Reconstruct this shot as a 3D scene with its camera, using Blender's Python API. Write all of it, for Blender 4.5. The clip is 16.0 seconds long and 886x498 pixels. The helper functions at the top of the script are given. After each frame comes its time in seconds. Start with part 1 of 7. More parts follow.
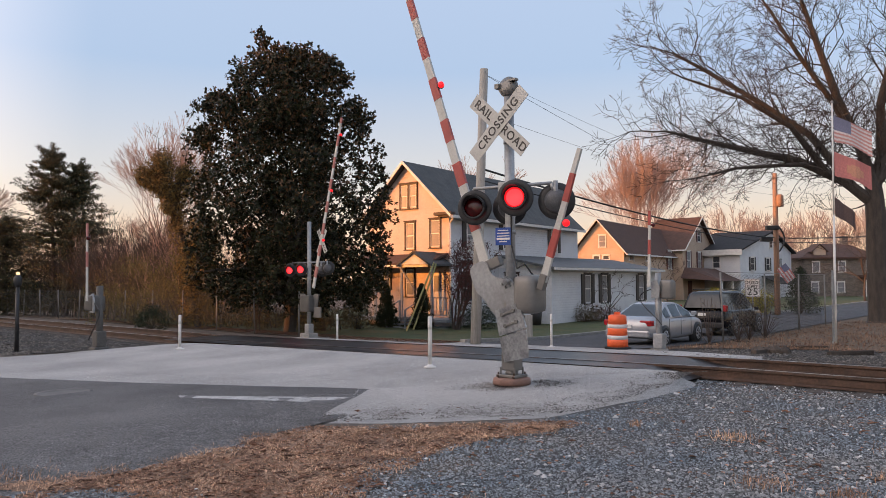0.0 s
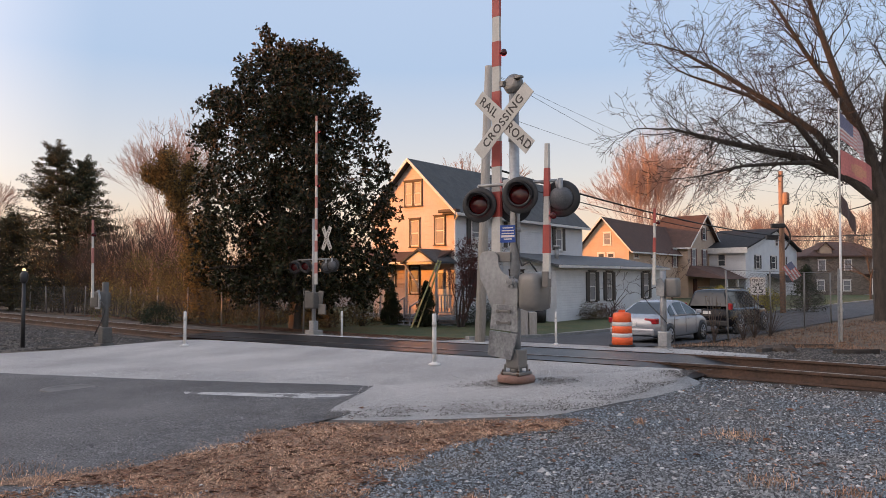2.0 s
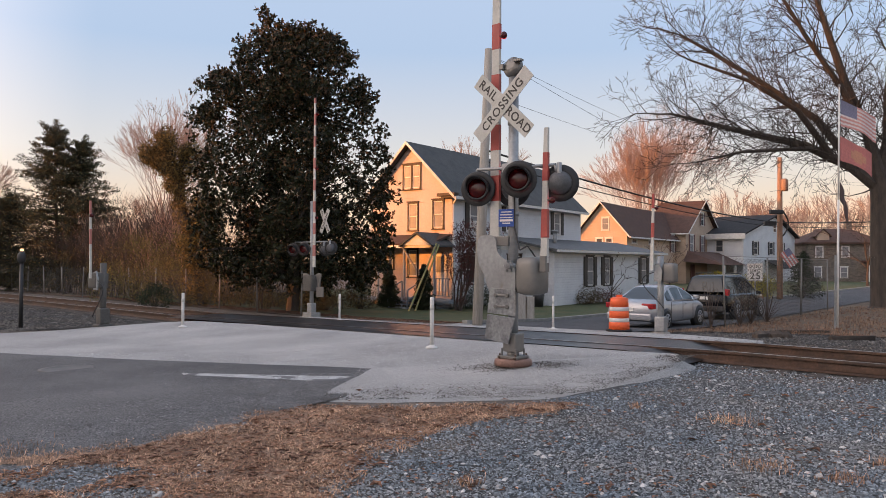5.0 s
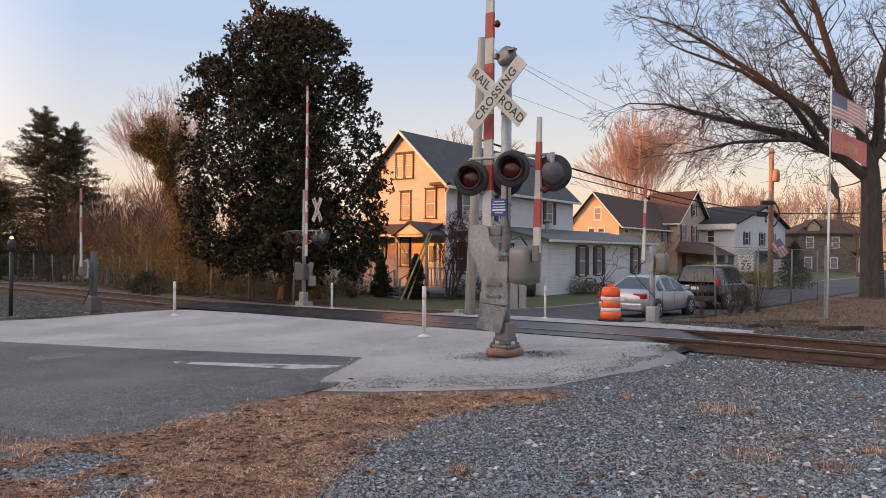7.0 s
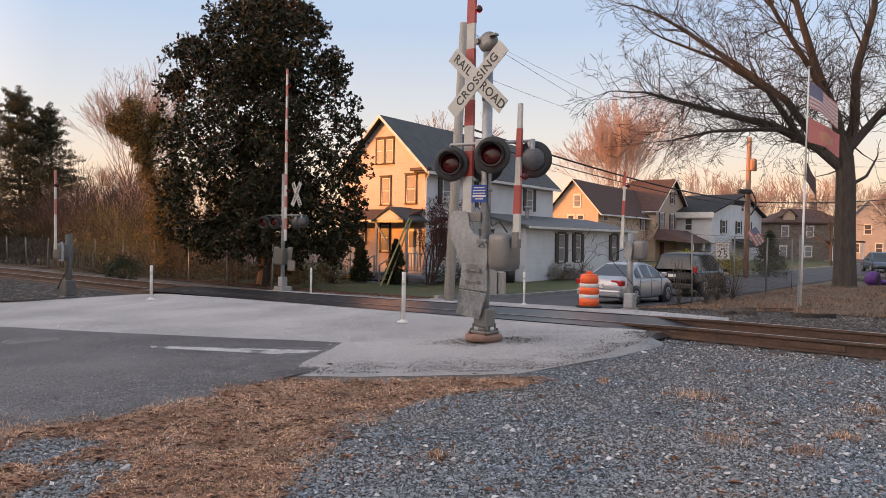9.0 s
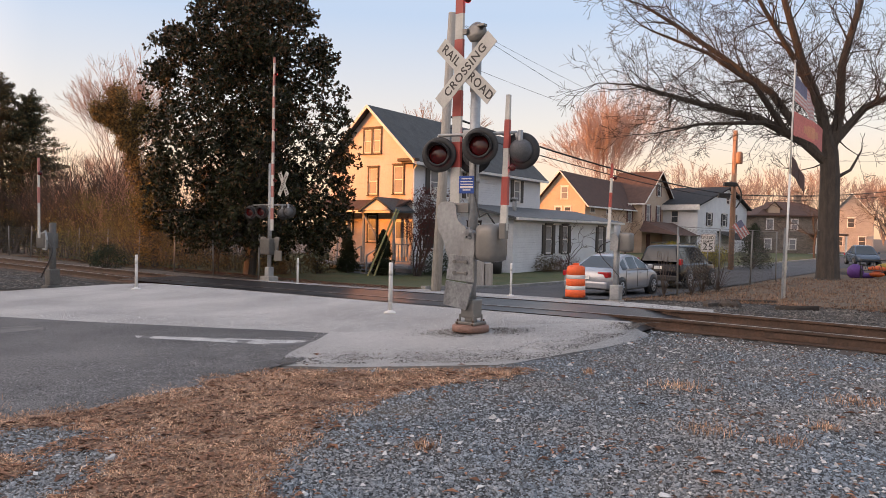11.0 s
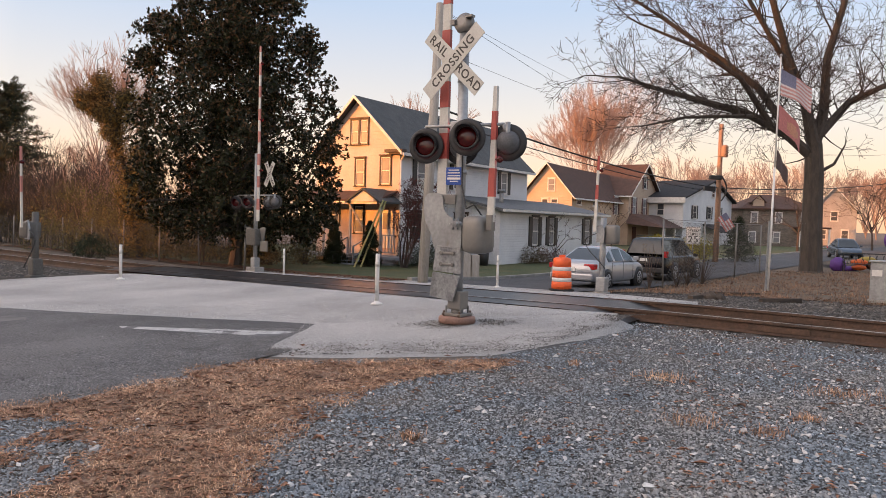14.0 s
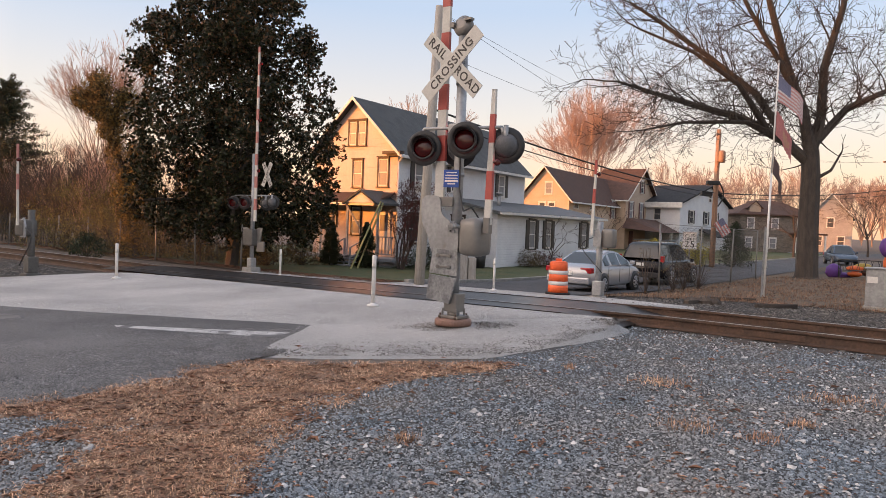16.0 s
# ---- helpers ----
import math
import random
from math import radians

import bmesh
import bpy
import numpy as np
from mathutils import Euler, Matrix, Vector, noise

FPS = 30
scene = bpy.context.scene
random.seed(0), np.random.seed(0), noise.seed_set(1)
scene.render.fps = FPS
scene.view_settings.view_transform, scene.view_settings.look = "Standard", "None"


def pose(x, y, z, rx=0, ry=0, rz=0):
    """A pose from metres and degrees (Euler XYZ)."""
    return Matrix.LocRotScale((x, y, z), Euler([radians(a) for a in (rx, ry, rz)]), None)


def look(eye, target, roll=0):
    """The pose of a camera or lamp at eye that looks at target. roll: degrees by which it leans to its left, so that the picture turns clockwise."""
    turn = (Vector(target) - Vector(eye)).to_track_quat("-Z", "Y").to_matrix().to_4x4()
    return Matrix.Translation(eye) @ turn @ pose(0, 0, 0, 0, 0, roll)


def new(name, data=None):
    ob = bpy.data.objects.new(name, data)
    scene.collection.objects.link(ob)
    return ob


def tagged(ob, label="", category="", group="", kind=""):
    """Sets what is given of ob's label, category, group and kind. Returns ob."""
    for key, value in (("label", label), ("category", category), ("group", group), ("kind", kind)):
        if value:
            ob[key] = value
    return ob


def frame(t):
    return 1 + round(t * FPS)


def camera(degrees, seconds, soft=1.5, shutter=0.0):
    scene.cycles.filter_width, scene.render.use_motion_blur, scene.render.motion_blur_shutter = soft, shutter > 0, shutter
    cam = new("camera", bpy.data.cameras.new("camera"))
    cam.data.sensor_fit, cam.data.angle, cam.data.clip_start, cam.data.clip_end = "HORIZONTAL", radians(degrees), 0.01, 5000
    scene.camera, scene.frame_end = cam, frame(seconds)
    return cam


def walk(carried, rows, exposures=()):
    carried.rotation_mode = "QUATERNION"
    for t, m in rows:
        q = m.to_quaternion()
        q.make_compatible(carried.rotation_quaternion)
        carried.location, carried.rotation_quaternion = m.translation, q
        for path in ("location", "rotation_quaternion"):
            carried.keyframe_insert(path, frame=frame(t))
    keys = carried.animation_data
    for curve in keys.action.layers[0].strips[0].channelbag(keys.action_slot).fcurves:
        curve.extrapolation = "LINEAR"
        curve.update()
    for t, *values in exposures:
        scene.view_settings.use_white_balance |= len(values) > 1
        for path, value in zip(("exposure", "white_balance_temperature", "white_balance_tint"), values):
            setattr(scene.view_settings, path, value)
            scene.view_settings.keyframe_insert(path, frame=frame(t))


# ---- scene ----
cam = camera(63.0, 16.0, 0.7)
PATH = [
    (0, 0.15, 2.59, 0.37), (0.5, 0.15, 2.78, 0.13), (1, 0.35, 2.61, 0.22), (1.5, 0.42, 2.46, 0.36), (2, 0.51, 2.38, 0.22),
    (2.5, 0.47, 1.95, 0.17), (3, 0.38, 1.55, -0.07), (3.5, 0.50, 1.84, 0.00), (4, 0.32, 1.79, -0.11), (6.5, 0.45, 0.08, -0.42),
    (7, -0.25, 0.24, -0.43), (7.5, -0.73, 0.08, -0.42), (8, -1.17, -0.10, -0.61), (8.5, -1.57, -0.58, -0.95), (9, -1.84, -0.87, -0.90),
    (11.5, -3.19, -1.69, -1.37), (12, -3.54, -1.86, -1.44), (12.5, -3.67, -2.19, -1.44), (13, -3.73, -2.23, -1.50),
    (13.5, -3.86, -2.19, -1.44), (14, -3.88, -2.23, -1.53), (14.5, -3.98, -1.93, -1.55), (15, -3.98, -1.90, -1.79),
    (15.5, -3.98, -2.04, -1.96), (16, -4.11, -2.04, -2.14)]
EYE = (0.0, 0.0, 1.5)
walk(cam, [(t, pose(*EYE, 90 + p, r, y)) for t, y, p, r in PATH], [(0, -0.06, 6700, 12), (4, -0.05, 6750, 12), (7, 0.0, 6850, 13), (9, 0.06, 7000, 13), (12, 0.17, 7200, 14), (16, 0.18, 7250, 14)])

# ---- light: a very low evening sun from behind on the left, and a clear sky ----
SUN_DIR = Vector((-0.98, -0.17, 0.12)).normalized()
world = bpy.data.worlds.new("evening_sky")
scene.world = world
world.use_nodes = True
wn, wl = world.node_tree.nodes, world.node_tree.links
wn.clear()
sky = wn.new("ShaderNodeTexSky")
sky.sky_type, sky.sun_disc = "NISHITA", False
sky.sun_elevation, sky.sun_rotation = radians(5), math.atan2(SUN_DIR.x, SUN_DIR.y)
sky.air_density, sky.dust_density, sky.ozone_density = 1.0, 1.5, 2.0
wcoord, wsep, wramp = wn.new("ShaderNodeTexCoord"), wn.new("ShaderNodeSeparateXYZ"), wn.new("ShaderNodeValToRGB")
wl.new(wcoord.outputs["Generated"], wsep.inputs[0])
wl.new(wsep.outputs["Z"], wramp.inputs[0])
SKY_STOPS = [(0.0, (0.90, 0.58, 0.38)), (0.06, (0.87, 0.66, 0.50)), (0.14, (0.70, 0.68, 0.68)), (0.28, (0.43, 0.56, 0.77)), (0.6, (0.55, 0.66, 0.88))]
while len(wramp.color_ramp.elements) < len(SKY_STOPS):
    wramp.color_ramp.elements.new(0.5)
for el, (at, c) in zip(wramp.color_ramp.elements, SKY_STOPS):
    el.position, el.color = at, (*c, 1)
wadd, wbg, wout = wn.new("ShaderNodeMix"), wn.new("ShaderNodeBackground"), wn.new("ShaderNodeOutputWorld")
wadd.data_type, wadd.blend_type = "RGBA", "ADD"
wadd.inputs["Factor"].default_value = 0.06
wl.new(wramp.outputs[0], wadd.inputs[6])
wl.new(sky.outputs[0], wadd.inputs[7])
# the bright western sky round the setting sun
wdot, wrange, wpow, wglow = wn.new("ShaderNodeVectorMath"), wn.new("ShaderNodeMapRange"), wn.new("ShaderNodeMath"), wn.new("ShaderNodeMix")
wdot.operation, wpow.operation = "DOT_PRODUCT", "POWER"
wdot.inputs[1].default_value = SUN_DIR
wl.new(wcoord.outputs["Generated"], wdot.inputs[0])
wl.new(wdot.outputs["Value"], wrange.inputs["Value"])
wrange.inputs["From Min"].default_value, wrange.inputs["From Max"].default_value = 0.3, 1.0
wl.new(wrange.outputs[0], wpow.inputs[0])
wpow.inputs[1].default_value = 1.3
wglow.data_type, wglow.blend_type = "RGBA", "ADD"
wl.new(wpow.outputs[0], wglow.inputs[0])
wl.new(wadd.outputs[2], wglow.inputs[6])
wglow.inputs[7].default_value = (2.6, 1.95, 1.5, 1)
wl.new(wglow.outputs[2], wbg.inputs[0])
wbg.inputs[1].default_value = 1.0
wl.new(wbg.outputs[0], wout.inputs[0])

sun = new("sun", bpy.data.lights.new("sun", "SUN"))
sun.data.energy, sun.data.angle, sun.data.color = 6.0, radians(0.8), (1.0, 0.35, 0.07)
sun.matrix_world = look(SUN_DIR * 50, (0, 0, 0))


# ---- plan: s runs across the track away from the eye, w along the track to the west ----
def lerp(v, xs, ys):
    return float(np.interp(v, xs, ys))


def at(s, w):
    return 0.656 * s - 0.755 * w, 0.755 * s + 0.656 * w


def sw(x, y):
    return 0.656 * x + 0.755 * y, -0.755 * x + 0.656 * y


def gz(x, y):
    s, w = sw(x, y)
    return -0.018 * (min(max(w, 4), 20) - 4) + lerp(s, (12.3, 13.5, 16.5, 23.6, 30), (0, -0.07, -0.25, -0.55, -0.6))


def surf(x, y):
    return gz(x, y) + 0.15 * lerp(sw(x, y)[0], (7.5, 10, 12.5, 15.5), (0, 1, 1, 0))


# ---- mesh helpers ----
def finish(name, me, material, parent=None, label=""):
    ob = new(name, me)
    for m in material if isinstance(material, (list, tuple)) else (material,):
        me.materials.append(m)
    if parent:
        ob.parent = parent
    if label:
        ob["label"] = label
    return ob


def part(name, bm, material, parent=None, label="", smooth=False):
    me = bpy.data.meshes.new(name)
    bm.normal_update()
    bm.to_mesh(me)
    bm.free()
    if smooth:
        me.polygons.foreach_set("use_smooth", [True] * len(me.polygons))
    return finish(name, me, material, parent, label)


def raw(name, verts, faces, material, parent=None, label="", smooth=False):
    me = bpy.data.meshes.new(name)
    me.from_pydata([tuple(v) for v in verts] if not isinstance(verts, np.ndarray) else verts.tolist(), [], faces if isinstance(faces, list) else faces.tolist())
    if smooth:
        me.polygons.foreach_set("use_smooth", [True] * len(me.polygons))
    return finish(name, me, material, parent, label)


def thing(name, m, label, category, group="", kind=""):
    ob = new(name)
    ob.matrix_world = m
    ob.empty_display_size = 0.1
    return tagged(ob, label, category, group, kind)


def box(bm, x0, y0, z0, x1, y1, z1, bevel=0.0, m=None):
    vs = [bm.verts.new((x, y, z)) for x in (x0, x1) for y in (y0, y1) for z in (z0, z1)]
    fs = [bm.faces.new([vs[i] for i in f]) for f in ((0, 1, 3, 2), (4, 6, 7, 5), (0, 4, 5, 1), (2, 3, 7, 6), (0, 2, 6, 4), (1, 5, 7, 3))]
    if bevel:
        es = list({e for f in fs for e in f.edges})
        r = bmesh.ops.bevel(bm, geom=es, offset=bevel, segments=2, affect="EDGES", profile=0.6)
        vs = list({v for f in r["faces"] for v in f.verts} | {v for v in vs if v.is_valid})
    if m is not None:
        bmesh.ops.transform(bm, matrix=m, verts=[v for v in vs if v.is_valid])
    return bm


def tube(bm, p0, p1, r0, r1=None, seg=10, caps=True):
    p0, p1 = Vector(p0), Vector(p1)
    r1 = r0 if r1 is None else r1
    q = (p1 - p0).to_track_quat("Z", "Y").to_matrix()
    rings = []
    for p, r in ((p0, r0), (p1, r1)):
        rings.append([bm.verts.new(p + q @ Vector((r * math.cos(a), r * math.sin(a), 0))) for a in (math.tau * i / seg for i in range(seg))])
    for i in range(seg):
        j = (i + 1) % seg
        f = bm.faces.new((rings[0][i], rings[0][j], rings[1][j], rings[1][i]))
        f.smooth = seg > 6
    if caps:
        bm.faces.new(rings[0][::-1])
        bm.faces.new(rings[1])
    return bm


def lathe(bm, profile, seg=20, m=None):
    rings, made = [], []
    for r, z in profile:
        rings.append([bm.verts.new((r * math.cos(math.tau * i / seg), r * math.sin(math.tau * i / seg), z)) for i in range(seg)])
        made += rings[-1]
    for a, b in zip(rings, rings[1:]):
        for i in range(seg):
            j = (i + 1) % seg
            f = bm.faces.new((a[i], a[j], b[j], b[i]))
            f.smooth = True
    bm.faces.new(rings[0][::-1])
    bm.faces.new(rings[-1])
    if m is not None:
        bmesh.ops.transform(bm, matrix=m, verts=made)
    return bm


def prism(bm, outline, depth, m=None):
    """An outline in x, z pushed along y from 0 to depth."""
    a = [bm.verts.new((x, 0, z)) for x, z in outline]
    b = [bm.verts.new((x, depth, z)) for x, z in outline]
    bm.faces.new(a)
    bm.faces.new(b[::-1])
    n = len(a)
    for i in range(n):
        bm.faces.new((a[i], b[i], b[(i + 1) % n], a[(i + 1) % n]))
    bmesh.ops.recalc_face_normals(bm, faces=bm.faces[:])
    if m is not None:
        bmesh.ops.transform(bm, matrix=m, verts=a + b)
    return bm


def bx(*a, **k):
    return box(bmesh.new(), *a, **k)


# ---- materials ----
def mat(name, c1, c2=None, scale=4.0, rough=0.8, metal=0.0, bump=0.0, bscale=60.0, spot=None, spot_at=0.62, fine=0.25, fscale=9.0, vary=0.0, stretch=(1, 1, 1), island=0.0, transm=0.0, spec=0.5):
    m = bpy.data.materials.new(name)
    m.use_nodes = True
    n, l = m.node_tree.nodes, m.node_tree.links
    b = n["Principled BSDF"]
    b.inputs["Roughness"].default_value, b.inputs["Metallic"].default_value = rough, metal
    b.inputs["Specular IOR Level"].default_value = spec
    b.inputs["Transmission Weight"].default_value = transm
    co, mp = n.new("ShaderNodeTexCoord"), n.new("ShaderNodeMapping")
    mp.inputs["Scale"].default_value = stretch
    l.new(co.outputs["Object"], mp.inputs[0])

    def noise_at(sc, detail=4.0):
        t = n.new("ShaderNodeTexNoise")
        t.inputs["Scale"].default_value, t.inputs["Detail"].default_value = sc, detail
        l.new(mp.outputs[0], t.inputs["Vector"])
        return t.outputs["Fac"]

    def mix(a, c, fac, kind="MIX"):
        x = n.new("ShaderNodeMix")
        x.data_type, x.blend_type = "RGBA", kind
        for value, slot in ((fac, 0), (a, 6), (c, 7)):
            if isinstance(value, (tuple, float, int)):
                x.inputs[slot].default_value = (*value, 1) if isinstance(value, tuple) else value
            else:
                l.new(value, x.inputs[slot])
        return x.outputs[2]

    def steep(v, lo, hi):
        r = n.new("ShaderNodeMapRange")
        r.inputs["From Min"].default_value, r.inputs["From Max"].default_value = lo, hi
        l.new(v, r.inputs["Value"])
        return r.outputs[0]

    col = mix(c1, c2 or tuple(x * 0.8 for x in c1), steep(noise_at(scale), 0.35, 0.65))
    if fine:
        f = mix((1 - fine,) * 3, (1 + fine * 0.6,) * 3, steep(noise_at(scale * fscale, 3.0), 0.3, 0.7))
        col = mix(col, f, 1.0, "MULTIPLY")
    if spot:
        col = mix(col, spot, steep(noise_at(scale * 0.6, 6.0), spot_at, spot_at + 0.06))
    if vary or island:
        if island:
            src = n.new("ShaderNodeNewGeometry").outputs["Random Per Island"]
        else:
            src = n.new("ShaderNodeObjectInfo").outputs["Random"]
        v = max(vary, island)
        r = n.new("ShaderNodeMapRange")
        r.inputs["To Min"].default_value, r.inputs["To Max"].default_value = 1 - v, 1 + v
        l.new(src, r.inputs["Value"])
        comb = n.new("ShaderNodeCombineColor")
        for i in range(3):
            l.new(r.outputs[0], comb.inputs[i])
        col = mix(col, comb.outputs[0], 1.0, "MULTIPLY")
    l.new(col, b.inputs["Base Color"])
    if bump:
        bp = n.new("ShaderNodeBump")
        bp.inputs["Strength"].default_value, bp.inputs["Distance"].default_value = bump, 0.02
        l.new(noise_at(bscale, 3.0), bp.inputs["Height"])
        l.new(bp.outputs[0], b.inputs["Normal"])
    return m


def glow(name, c, strength):
    m = bpy.data.materials.new(name)
    m.use_nodes = True
    b = m.node_tree.nodes["Principled BSDF"]
    b.inputs["Base Color"].default_value = (*c, 1)
    b.inputs["Emission Color"].default_value, b.inputs["Emission Strength"].default_value = (*c, 1), strength
    return m


def boards(name, c1, c2, pitch, rough=0.6):
    """Painted clapboard: shallow lapped courses."""
    m = mat(name, c1, c2, 1.2, rough, fine=0.08)
    n, l = m.node_tree.nodes, m.node_tree.links
    co, sep, mth, frac, bp = n.new("ShaderNodeTexCoord"), n.new("ShaderNodeSeparateXYZ"), n.new("ShaderNodeMath"), n.new("ShaderNodeMath"), n.new("ShaderNodeBump")
    mth.operation, frac.operation = "MULTIPLY", "FRACT"
    mth.inputs[1].default_value = 1 / pitch
    l.new(co.outputs["Object"], sep.inputs[0])
    l.new(sep.outputs["Z"], mth.inputs[0])
    l.new(mth.outputs[0], frac.inputs[0])
    bp.inputs["Strength"].default_value, bp.inputs["Distance"].default_value, bp.invert = 0.8, 0.02, True
    l.new(frac.outputs[0], bp.inputs["Height"])
    l.new(bp.outputs[0], n["Principled BSDF"].inputs["Normal"])
    return m


